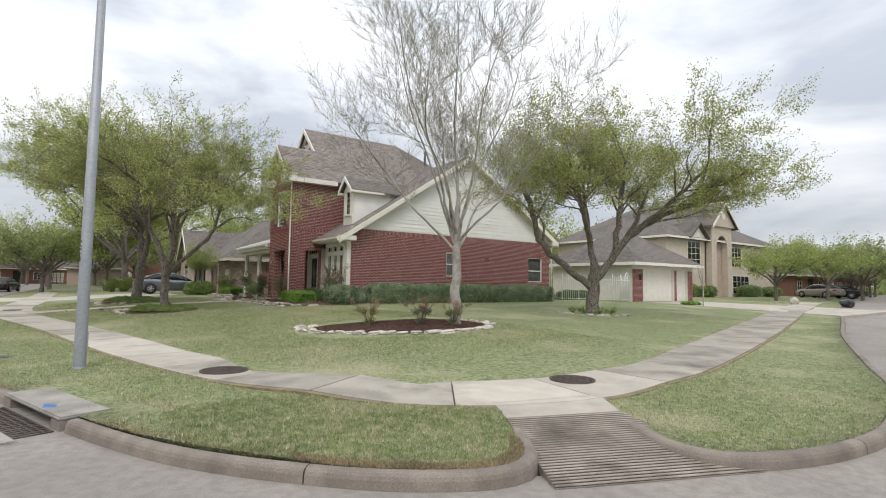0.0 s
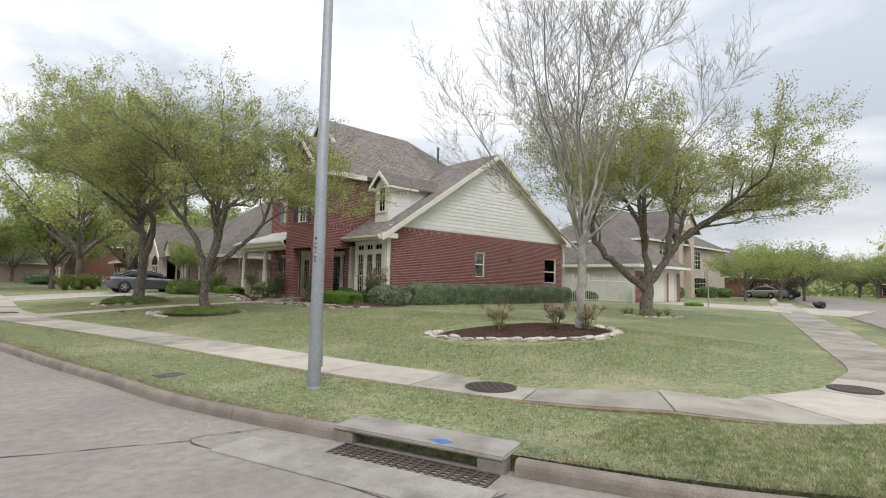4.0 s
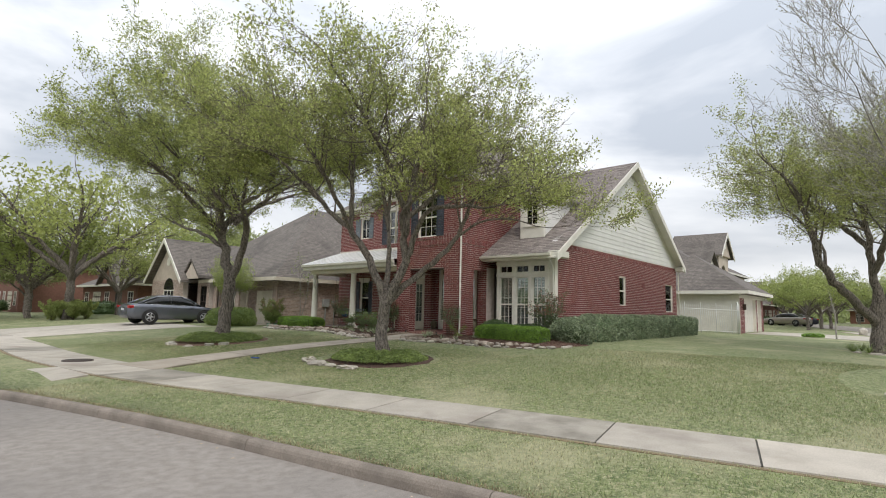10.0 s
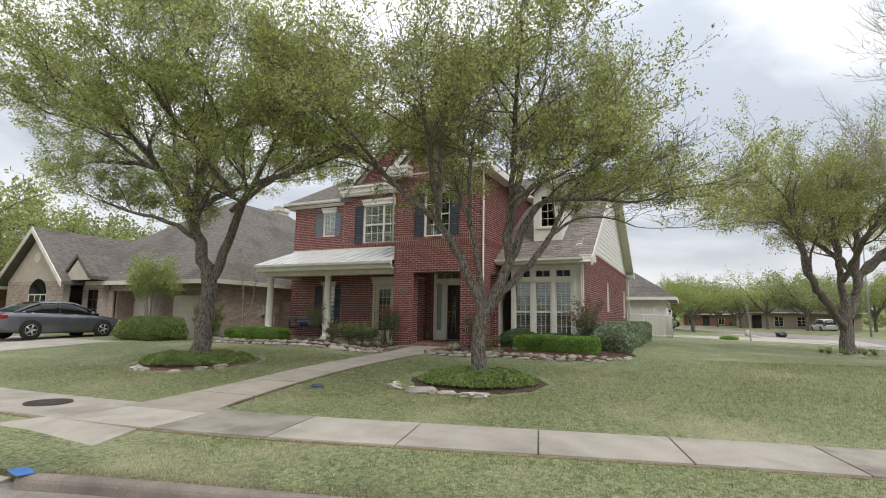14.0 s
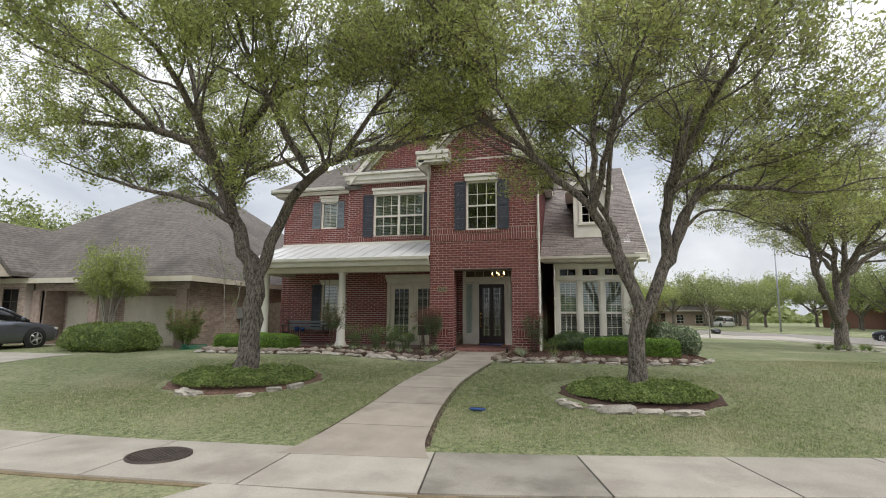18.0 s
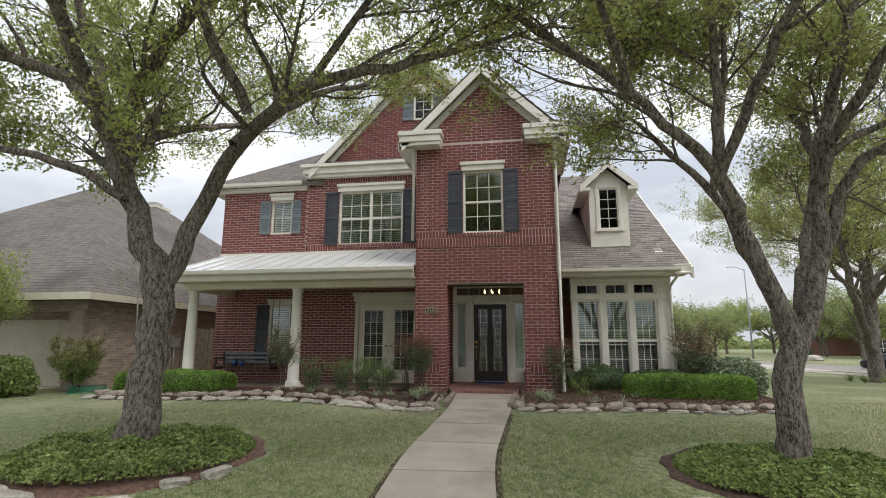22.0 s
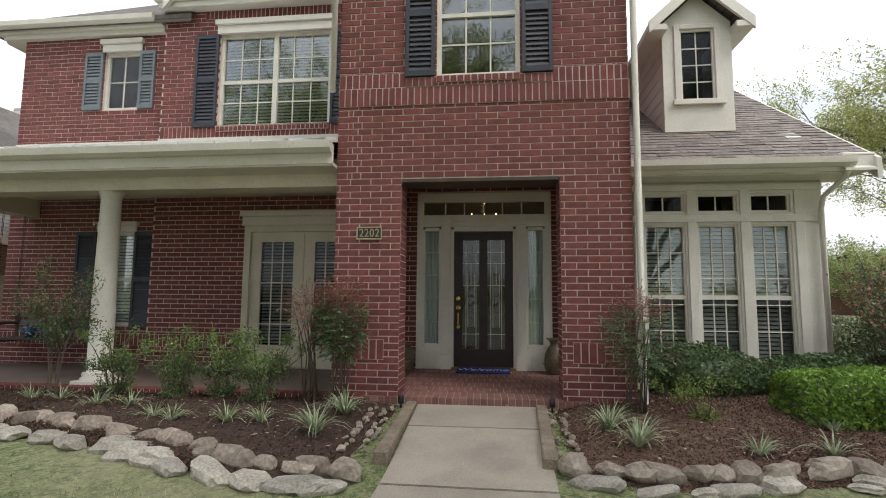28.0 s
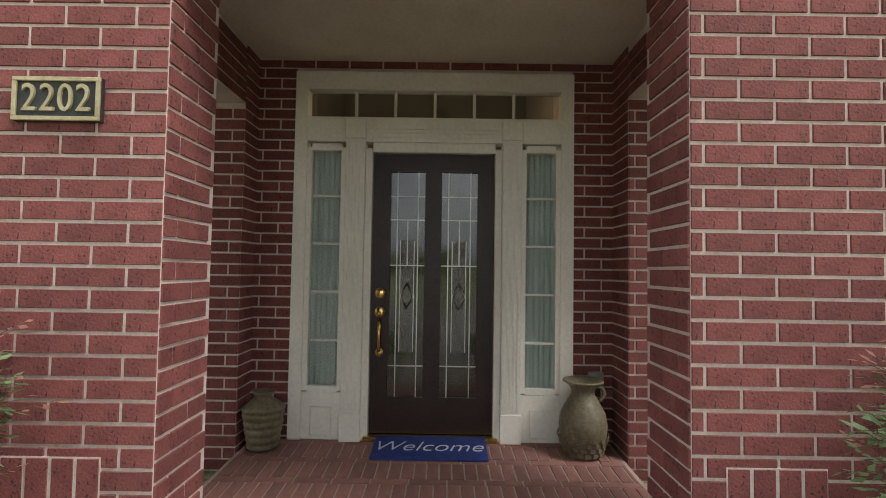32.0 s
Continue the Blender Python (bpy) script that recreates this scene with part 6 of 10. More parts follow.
part("dormer_trim", df.boxed((23.04, 23.13, 0.0, 0.03, 4.72, 6.02), (23.64, 23.73, 0.0, 0.03, 4.72, 6.02), (23.13, 23.64, 0.0, 0.03, 5.95, 6.02), (23.0, 23.77, 0.0, 0.06, 4.72, 4.80), bevel=0.005), M["white"], dormer)
window(df, 23.13, 23.64, 4.80, 5.95, 2, 4, None, 0.03, 0.03, label="small dark dormer window with muntins", bars=0.016, glass="dark_glass")

# downspouts
def spout(pts, label="white downspout"):
    part("downspout", tubed(pts, 0.035, 6), M["white"], house, label)


spout([(8.27, 25.0 - 0.07, 6.5), (8.30, 25.0 - 0.06, 6.3), (8.30, 25.0 - 0.06, 0.62), (8.18, 25.0 - 0.07, 0.5)])
spout([(8.05, 28.42, 6.55), (8.32, 28.41, 6.35), (8.32, 28.41, 4.15)])
spout([(9.52, 22.0, 3.44), (9.62, 22.04, 3.30), (9.94, 22.12, 3.12), (9.985, 22.13, 2.95), (9.985, 22.13, 0.5)])
spout([(23.8, 21.95, 3.9), (23.62, 22.0, 3.7), (23.62, 22.0, 0.6)])
# flue pipe and vents
part("flue_pipe", lathed([(0.07, 0), (0.07, 0.75), (0.1, 0.76), (0.1, 0.9), (0.03, 0.95)], (17.6, 27.2, 9.0), 12), M["utility"], house, "grey metal flue pipe")
part("wall_vent", gable_side.boxed((18.4, 18.7, 0.006, 0.03, 2.7, 2.95)), M["brick"], house)

# ---- trees and plants ----
class Twigs:
    """Collects tapered tubes for branches, and tips for leaves."""

    def __init__(self, seed):
        self.rng = random.Random(seed)
        self.v, self.f, self.tips = [], [], []
        self.fine = True

    def tube(self, pts, radii):
        seg = 12 if radii[0] > 0.09 else 6 if radii[0] > 0.035 else 4 if radii[0] > 0.012 else 3
        side = None
        k0 = len(self.v)
        n = len(pts)
        for i, p in enumerate(pts):
            d = (pts[min(i + 1, n - 1)] - pts[max(i - 1, 0)]).normalized()
            if side is None:
                side = d.cross(Vector((0.37, 0.61, 0.70))).normalized()
            side = (side - d * side.dot(d)).normalized()
            up = d.cross(side)
            for k in range(seg):
                a = 2 * math.pi * k / seg
                self.v.append(tuple(p + (side * math.cos(a) + up * math.sin(a)) * radii[i]))
        for i in range(n - 1):
            for k in range(seg):
                self.f.append((k0 + i * seg + k, k0 + i * seg + (k + 1) % seg, k0 + (i + 1) * seg + (k + 1) % seg, k0 + (i + 1) * seg + k))

    def branch(self, start, way, length, r0, r1, depth, lift, wander, plan):
        """One branch that bends and wavers, with smaller ones along it."""
        g = self.rng
        n = max(3, min(9, int(length / 0.35) + 2)) if depth > 0 else 3
        pts, d = [start.copy()], way.normalized()
        for i in range(n):
            d = (d + Vector((g.gauss(0, wander), g.gauss(0, wander), g.gauss(0, wander * 0.8) + lift / n))).normalized()
            if d.z < -0.12:
                d.z *= 0.3
                d.normalize()
            pts.append(pts[-1] + d * (length / n))
        radii = [r0 + (r1 - r0) * (i / n) ** 0.8 for i in range(n + 1)]
        if depth > 0 or self.fine:
            self.tube(pts, radii)
        if depth <= 0:
            self.tips.append((pts[-1], d))
            for i in range(1, n):
                self.tips.append((pts[i], (pts[i + 1] - pts[i]).normalized()))
            return
        kids, spread, shrink, t0 = plan[depth - 1]
        m = max(1, int(round(kids * (0.8 + 0.4 * g.random()))))
        for j in range(m):
            t = t0 + (1 - t0) * (j + g.random()) / m
            i = min(n - 1, int(t * n))
            p = pts[i].lerp(pts[i + 1], t * n - i)
            dd = (pts[i + 1] - pts[i]).normalized()
            ax = dd.orthogonal().normalized()
            ax.rotate(Matrix.Rotation(j * 2.4 + g.uniform(-0.6, 0.6), 3, dd))
            ang = radians(spread) * g.uniform(0.65, 1.25)
            w = dd * math.cos(ang) + ax * math.sin(ang)
            rr = radii[i] * g.uniform(0.42, 0.62)
            self.branch(p, w, length * shrink * g.uniform(0.7, 1.15) * (1.12 - 0.35 * t), max(rr, 0.005), max(rr * 0.35, 0.0032), depth - 1, lift * 1.0, wander * 1.15, plan)
        w = d
        self.branch(pts[-1], w, length * shrink, r1, max(r1 * 0.4, 0.004), depth - 1, lift, wander * 1.1, plan)

    def limb(self, pts, radii, depth, kids, length, spread, lift, wander, plan, t0=0.35):
        """A main limb along a given line, with branches along its outer part."""
        g = self.rng
        line = spline([(*p, r) for p, r in zip(pts, radii)], 0.25, 3)
        P, R = [Vector(q[:3]) for q in line], [q[3] for q in line]
        P = [p + Vector((g.gauss(0, 1), g.gauss(0, 1), g.gauss(0, 1))) * min(0.03, 0.28 * R[i]) if 0 < i < len(P) - 1 else p for i, p in enumerate(P)]
        self.tube(P, R)
        n = len(P) - 1
        for j in range(kids):
            t = t0 + (1 - t0) * (j + g.random()) / kids
            i = min(n - 1, int(t * n))
            dd = (P[i + 1] - P[i]).normalized()
            ax = dd.orthogonal().normalized()
            ax.rotate(Matrix.Rotation(j * 2.4 + g.uniform(-0.7, 0.7), 3, dd))
            ang = radians(spread) * g.uniform(0.7, 1.25)
            w = dd * math.cos(ang) + ax * math.sin(ang)
            if w.z < 0.15:
                w.z = 0.15 + 0.2 * g.random()
            rr = max(R[i] * 0.5, 0.010)
            self.branch(P[i], w, length * g.uniform(0.65, 1.2), rr, rr * 0.35, depth, lift, wander, plan)
        self.branch(P[-1], (P[-1] - P[-2]), length, R[-1], R[-1] * 0.35, depth, lift, wander, plan)


def leaf_mesh(name, tips, per, size, spread, material, seed, along=0.0, flat=0.0):
    """Many small folded leaves round the tips of twigs."""
    rng = np.random.RandomState(seed)
    P = np.array([tuple(t[0]) for t in tips])
    D = np.array([tuple(t[1]) for t in tips])
    n = len(P) * per
    idx = np.repeat(np.arange(len(P)), per)
    c = P[idx] + rng.normal(0, spread, (n, 3)) + D[idx] * rng.uniform(0, 1, (n, 1)) * along
    a = rng.normal(0, 1, (n, 3))
    a[:, 2] *= 1 - flat
    a /= np.linalg.norm(a, axis=1)[:, None]
    b = np.cross(a, rng.normal(0, 1, (n, 3)))
    b /= np.linalg.norm(b, axis=1)[:, None]
    s = size * rng.uniform(0.6, 1.35, (n, 1))
    v = np.stack([c - a * s, c + b * s * 0.45, c + a * s, c - b * s * 0.45], 1)
    return quads(name, v, material)


def tree(name, at, label, limbs, plan, bark, leaves, seed, depth=3, kids=9, length=2.0, spread=50, lift=0.25, wander=0.10, group="", t0=0.35, trunk_t0=0.8, fine=True, gaps=-1.0, gap_scale=1.0):
    tw = Twigs(seed)
    tw.fine = fine
    for k, (pts, radii) in enumerate(limbs):
        tw.limb([Vector(p) for p in pts], radii, depth, kids, length, spread, lift, wander, plan, trunk_t0 if k == 0 else t0)
    root = thing(name, (0, 0, 0), label, "tree", group)
    put("trunk", raw("trunk", tw.v, tw.f, bark, True), root)
    # leaves gather in clumps and leave gaps between them
    off = Vector((seed * 1.7, seed * 0.9, seed * 0.3))
    leafy = [t for t in tw.tips if noise.noise(t[0] * gap_scale + off) > gaps]
    for i, (per, size, sp, material, along) in enumerate(leaves):
        put("crown", leaf_mesh("crown", leafy, per, size, sp, material, seed + i, along), root)
    root.matrix_basis = Matrix.Translation(at)
    return root, len(tw.tips)


OAK_PLAN = [(3, 44, 0.60, 0.25), (3, 48, 0.64, 0.25), (4, 50, 0.66, 0.25)]
def from_ground(at, limbs):
    return [([(x - at[0], y - at[1], z - at[2]) for x, y, z in pts], radii) for pts, radii in limbs]


# front-yard oak with two stems, beyond the path
OAK_A = (2.4, 30.58, gz(2.4, 30.58) - 0.05)
tree("oak_tree", OAK_A, "live oak with forked trunk and fresh yellow-green leaves", from_ground(OAK_A, [
    ([OAK_A, (2.4, 30.58, 0.8), (2.45, 30.52, 1.6), (2.5, 30.62, 2.4), (2.45, 31, 3.3), (2.43, 31.45, 4.4)], [0.31, 0.225, 0.205, 0.19, 0.155, 0.14]),
    ([(2.43, 31.4, 4.3), (2.4, 31.9, 5.1), (2.3, 32.9, 5.75), (2.2, 34.6, 6.1), (2.1, 35.8, 6.2)], [0.13, 0.11, 0.085, 0.06, 0.035]),
    ([(2.43, 31.45, 4.4), (2.4, 31.8, 5.4), (2.4, 32.3, 6.5), (2.4, 32.5, 7.3)], [0.11, 0.09, 0.06, 0.04]),
    ([(2.43, 31.45, 4.4), (2.3, 31.15, 4.95), (2.2, 30.85, 5.5), (2.1, 30, 6.3), (2, 28.8, 6.45)], [0.12, 0.11, 0.095, 0.07, 0.04]),
    ([(2.3, 31.1, 3.6), (2, 31.9, 4.05), (1.9, 33.1, 4.35), (1.8, 34.6, 4.8)], [0.075, 0.06, 0.045, 0.03]),
    ([(2.5, 30.62, 2.25), (2.6, 30.48, 2.65), (2.75, 30.28, 3.4), (2.6, 29.8, 4.15), (2.1, 29.0, 4.5), (1.5, 28.2, 4.58), (1.4, 27.2, 4.68), (1.4, 26.4, 4.8)], [0.15, 0.135, 0.12, 0.105, 0.09, 0.075, 0.055, 0.035]),
    ([(2.4, 31.2, 4.0), (1.1, 30.9, 5.0), (-0.2, 30.6, 5.8), (-1.2, 30.4, 6.0)], [0.10, 0.08, 0.05, 0.03]),
    ([(2.43, 31.4, 4.3), (3.7, 31.5, 5.2), (5.3, 31.2, 6.0)], [0.10, 0.075, 0.045]),
    ([(1.7, 29, 4.4), (0.7, 29.2, 5.4), (-0.3, 29.1, 6.0)], [0.07, 0.055, 0.035]),
    ([(1.9, 29.3, 4.1), (2.9, 28.8, 5.2), (4.1, 28.3, 6.0)], [0.07, 0.055, 0.035]),
    ([(2.25, 33.2, 5.8), (1.1, 33.4, 6.4), (0, 33.6, 6.6)], [0.07, 0.05, 0.035]),
    ([(2.1, 30, 6.3), (1.1, 29.6, 7.1), (0.2, 29, 7.4)], [0.07, 0.05, 0.035]),
    ([(1.5, 28.2, 4.55), (1.3, 27.5, 5.3), (1.1, 26.8, 5.9)], [0.055, 0.045, 0.03]),
]), OAK_PLAN, M["bark"], [(8, 0.035, 0.08, M["leaf_oak"], 0.12), (2, 0.035, 0.08, M["leaf_lime"], 0.12)], 11, depth=3, kids=6, length=1.6, lift=0.16, wander=0.16, group="front yard oaks", t0=0.45, gaps=-0.20, gap_scale=1.15)
# front-yard oak beside the path, three stems from low down
OAK_B = (2.72, 22.93, gz(2.72, 22.93) - 0.05)
tree("oak_tree", OAK_B, "live oak branching low into three stems with young leaves", from_ground(OAK_B, [
    ([OAK_B, (2.72, 22.92, 0.75), (2.72, 22.88, 1.25), (2.71, 22.82, 1.75), (2.85, 22.93, 2.28), (3.05, 23.09, 2.86), (3.15, 23.25, 3.47), (3.47, 23.62, 4.15), (3.9, 24.0, 4.9)], [0.22, 0.155, 0.145, 0.135, 0.075, 0.062, 0.055, 0.045, 0.03]),
    ([(2.74, 22.74, 1.70), (3.05, 22.5, 2.10), (3.45, 22.24, 2.47), (4.0, 21.88, 3.08), (4.25, 21.62, 3.7), (4.35, 21.3, 4.4), (4.7, 20.8, 5.2)], [0.095, 0.085, 0.078, 0.068, 0.055, 0.045, 0.03]),
    ([(2.71, 22.8, 1.65), (2.6, 23.02, 2.25), (2.4, 23.35, 3.0), (2.15, 23.63, 3.5), (1.9, 24.1, 3.95), (1.8, 24.8, 4.6), (1.7, 25.7, 5.3)], [0.11, 0.10, 0.09, 0.075, 0.06, 0.05, 0.03]),
    ([(2.2, 23.58, 3.4), (2.1, 23.55, 4.5), (2.1, 23.5, 5.6)], [0.07, 0.055, 0.035]),
    ([(2.82, 22.3, 3.1), (2.6, 22.2, 3.8), (2.5, 21.8, 4.05), (2.4, 20.9, 4.4)], [0.055, 0.05, 0.04, 0.025]),
    ([(2.72, 22.8, 1.6), (2.8, 22.5, 2.15), (2.85, 22.3, 2.75), (2.8, 22.25, 3.75), (2.75, 22.0, 4.55), (2.7, 21.8, 5.35), (2.6, 21.5, 6.1)], [0.12, 0.11, 0.10, 0.085, 0.07, 0.05, 0.035]),
    ([(2.85, 22.3, 2.7), (2.9, 21.95, 3.5), (2.95, 21.5, 3.95), (3.0, 20.8, 3.95), (3.0, 20.0, 3.8)], [0.09, 0.075, 0.06, 0.045, 0.03]),
    ([(2.75, 22.2, 3.9), (1.7, 21.8, 4.9), (0.6, 21.4, 5.6)], [0.07, 0.055, 0.035]),
    ([(3.2, 23.3, 3.6), (2.9, 23.2, 4.6), (2.9, 23.1, 5.6)], [0.05, 0.045, 0.03]),
    ([(2.2, 23.6, 3.4), (1.2, 23.3, 4.5), (0.2, 23.0, 5.3)], [0.06, 0.05, 0.03]),
    ([(2.8, 22.2, 3.8), (4.0, 21.8, 4.8), (5.0, 21.4, 5.6)], [0.07, 0.055, 0.035]),
    ([(1.85, 24.5, 4.3), (1.0, 25.0, 5.2), (0.2, 25.6, 5.9)], [0.05, 0.04, 0.03]),
    ([(1.75, 25.3, 5.0), (1.6, 26.0, 5.5), (1.5, 26.7, 5.9)], [0.045, 0.035, 0.025]),
    ([(4.15, 21.75, 3.4), (4.6, 21.2, 3.85), (5.0, 20.6, 3.9), (5.3, 20.0, 3.7)], [0.04, 0.03, 0.022, 0.014]),
]), OAK_PLAN, M["bark"], [(6, 0.035, 0.08, M["leaf_oak"], 0.12), (2, 0.034, 0.08, M["leaf_bud"], 0.12)], 23, depth=3, kids=6, length=1.5, lift=0.14, wander=0.16, group="front yard oaks", t0=0.55, gaps=-0.12, gap_scale=1.15)
# spreading oak beside the side street
tree("oak_tree", (17.0, 13.6, gz(17.0, 13.6) - 0.05), "broad live oak with leaning limbs and a sawn branch stub", [
    ([(0, 0, 0), (0.05, 0.0, 0.7), (0.1, -0.05, 1.4), (0.0, 0.0, 2.4), (-0.2, 0.1, 3.8), (-0.3, 0.2, 5.2)], [0.30, 0.235, 0.215, 0.13, 0.10, 0.07]),
    ([(0.05, 0.05, 1.0), (-0.9, 0.7, 2.0), (-1.6, 1.3, 2.9), (-1.9, 1.6, 4.4), (-2.3, 1.9, 5.6)], [0.15, 0.135, 0.12, 0.10, 0.06]),
    ([(0.1, -0.1, 1.4), (0.7, -0.6, 2.4), (1.3, -1.0, 3.3), (2.6, -2.2, 4.3), (4.0, -3.4, 4.7)], [0.155, 0.14, 0.12, 0.09, 0.05]),
    ([(0.6, -0.5, 2.3), (0.8, -0.7, 3.8), (0.9, -0.9, 5.6)], [0.14, 0.11, 0.07]),
    ([(-0.1, 0.0, 2.8), (-1.2, -0.5, 4.2), (-2.4, -1.0, 5.4)], [0.11, 0.09, 0.05]),
    ([(1.0, -0.8, 2.9), (2.3, -0.5, 4.0), (3.4, -0.4, 5.6)], [0.12, 0.09, 0.05]),
    ([(1.2, -1.0, 3.2), (1.5, -2.4, 4.3), (1.4, -3.8, 5.3)], [0.11, 0.09, 0.05]),
    ([(-0.2, 0.1, 3.6), (0.6, 1.2, 5.0), (1.3, 2.4, 6.0)], [0.10, 0.08, 0.05]),
], OAK_PLAN, M["bark"], [(7, 0.040, 0.10, M["leaf_oak"], 0.14), (3, 0.040, 0.10, M["leaf_bud"], 0.14)], 37, depth=3, kids=7, length=2.0, lift=0.14, wander=0.16, t0=0.45, gaps=-0.28, gap_scale=0.9)
# smooth pale tree, budding, at the corner bed
BARE_PLAN = [(3, 34, 0.66, 0.15), (4, 36, 0.64, 0.2), (4, 40, 0.62, 0.2)]
bare_limbs = [([(0, 0, 0), (0.0, 0, 0.8), (0.02, 0.02, 1.6), (0.03, 0.0, 2.3), (0.10, 0.1, 3.6), (0.0, 0.15, 5.6), (0.05, 0.1, 7.6)], [0.155, 0.13, 0.12, 0.095, 0.045, 0.03, 0.014])]
for i in range(10):
    a = i * 2.4 + 0.35
    low = i % 2 == 0
    t = (1.0, 0.88, 1.08)[i % 3]
    z0 = 2.0 + 0.12 * (i % 6)
    c1, s1, c2, s2 = math.cos(a), math.sin(a), math.cos(a + 0.16), math.sin(a + 0.16)
    reach = ((0.42, 0.42), (1.25, 1.25), (2.2, 2.35), (3.1, 3.6)) if low else ((0.26, 0.6), (0.8, 2.0), (1.5, 3.7), (2.1, 5.4))
    (r1, h1), (r2, h2), (r3, h3), (r4, h4) = reach
    bare_limbs.append(([(0.02, 0.0, z0), (r1 * t * c1, r1 * t * s1, z0 + h1), (r2 * t * c2, r2 * t * s2, z0 + h2), (r3 * t * c1, r3 * t * s1, z0 + h3), (r4 * t * c2, r4 * t * s2, z0 + h4)], [0.045, 0.037, 0.028, 0.019, 0.009]))
tree("bare_tree", (8.35, 11.25, gz(8.35, 11.25)), "tall pale-barked tree with bare spreading branches just budding", bare_limbs, BARE_PLAN, M["bark_pale"], [(1, 0.017, 0.035, M["leaf_bud"], 0.06)], 41, depth=3, kids=7, length=1.35, spread=44, lift=0.30, wander=0.075, t0=0.36, trunk_t0=0.5)


def shrub_leaves(shape, n, size, seed):
    """Corners of leaves over and just inside a rounded body; shape maps unit points to places."""
    rng = np.random.RandomState(seed)
    d = rng.normal(0, 1, (n, 3))
    d /= np.linalg.norm(d, axis=1)[:, None]
    c = shape(d, rng.uniform(0.80, 1.04, n))
    a = rng.normal(0, 1, (n, 3)) + d * 0.4
    a /= np.linalg.norm(a, axis=1)[:, None]
    b = np.cross(a, rng.normal(0, 1, (n, 3)))
    b /= np.linalg.norm(b, axis=1)[:, None]
    s = size * rng.uniform(0.6, 1.4, (n, 1))
    return np.stack([c - a * s, c + b * s * 0.55, c + a * s, c - b * s * 0.55], 1)


def squircle(d, e):
    m = (np.abs(d) ** e).sum(1) ** (1 / e)
    return d / m[:, None]


def clipped(name, x0, x1, y0, y1, z0, z1, label, leaf, n, size, seed, e=6, group="", category="shrub", lumps=0.05):
    """A clipped or rounded shrub: closed dark core for the shaded inside, with leaves all over it."""
    c, h = np.array([(x0 + x1) / 2, (y0 + y1) / 2, (z0 + z1) / 2]), np.array([(x1 - x0) / 2, (y1 - y0) / 2, (z1 - z0) / 2])
    rng = np.random.RandomState(seed)
    ph = rng.uniform(0, 6, 6)

    def shape(d, r):
        q = squircle(d, e)
        p = q * h
        w = 1 + lumps * (np.sin(p[:, 0] * 5 + ph[0]) + np.sin(p[:, 1] * 5 + ph[1]) + np.sin(p[:, 2] * 7 + ph[2]))
        return c + p * (r * w)[:, None]

    root = thing(name, (c[0], c[1], z0), label, category, group)
    bm = bmesh.new()
    bmesh.ops.create_icosphere(bm, subdivisions=3, radius=1.0)
    co = np.array([v.co[:] for v in bm.verts])
    co /= np.linalg.norm(co, axis=1)[:, None]
    q = shape(co, np.full(len(co), 0.84))
    for v, p in zip(bm.verts, q):
        v.co = Vector(p)
    # solid core, its dark colour stands in for shade between the leaves
    part("inner_mass", bm, M["leaf_dark"], root, "closed dark core standing in for the shaded inside")
    # more samples on long sides
    put("foliage", quads("foliage", shrub_leaves(shape, n, size, seed), leaf), root)
    return root


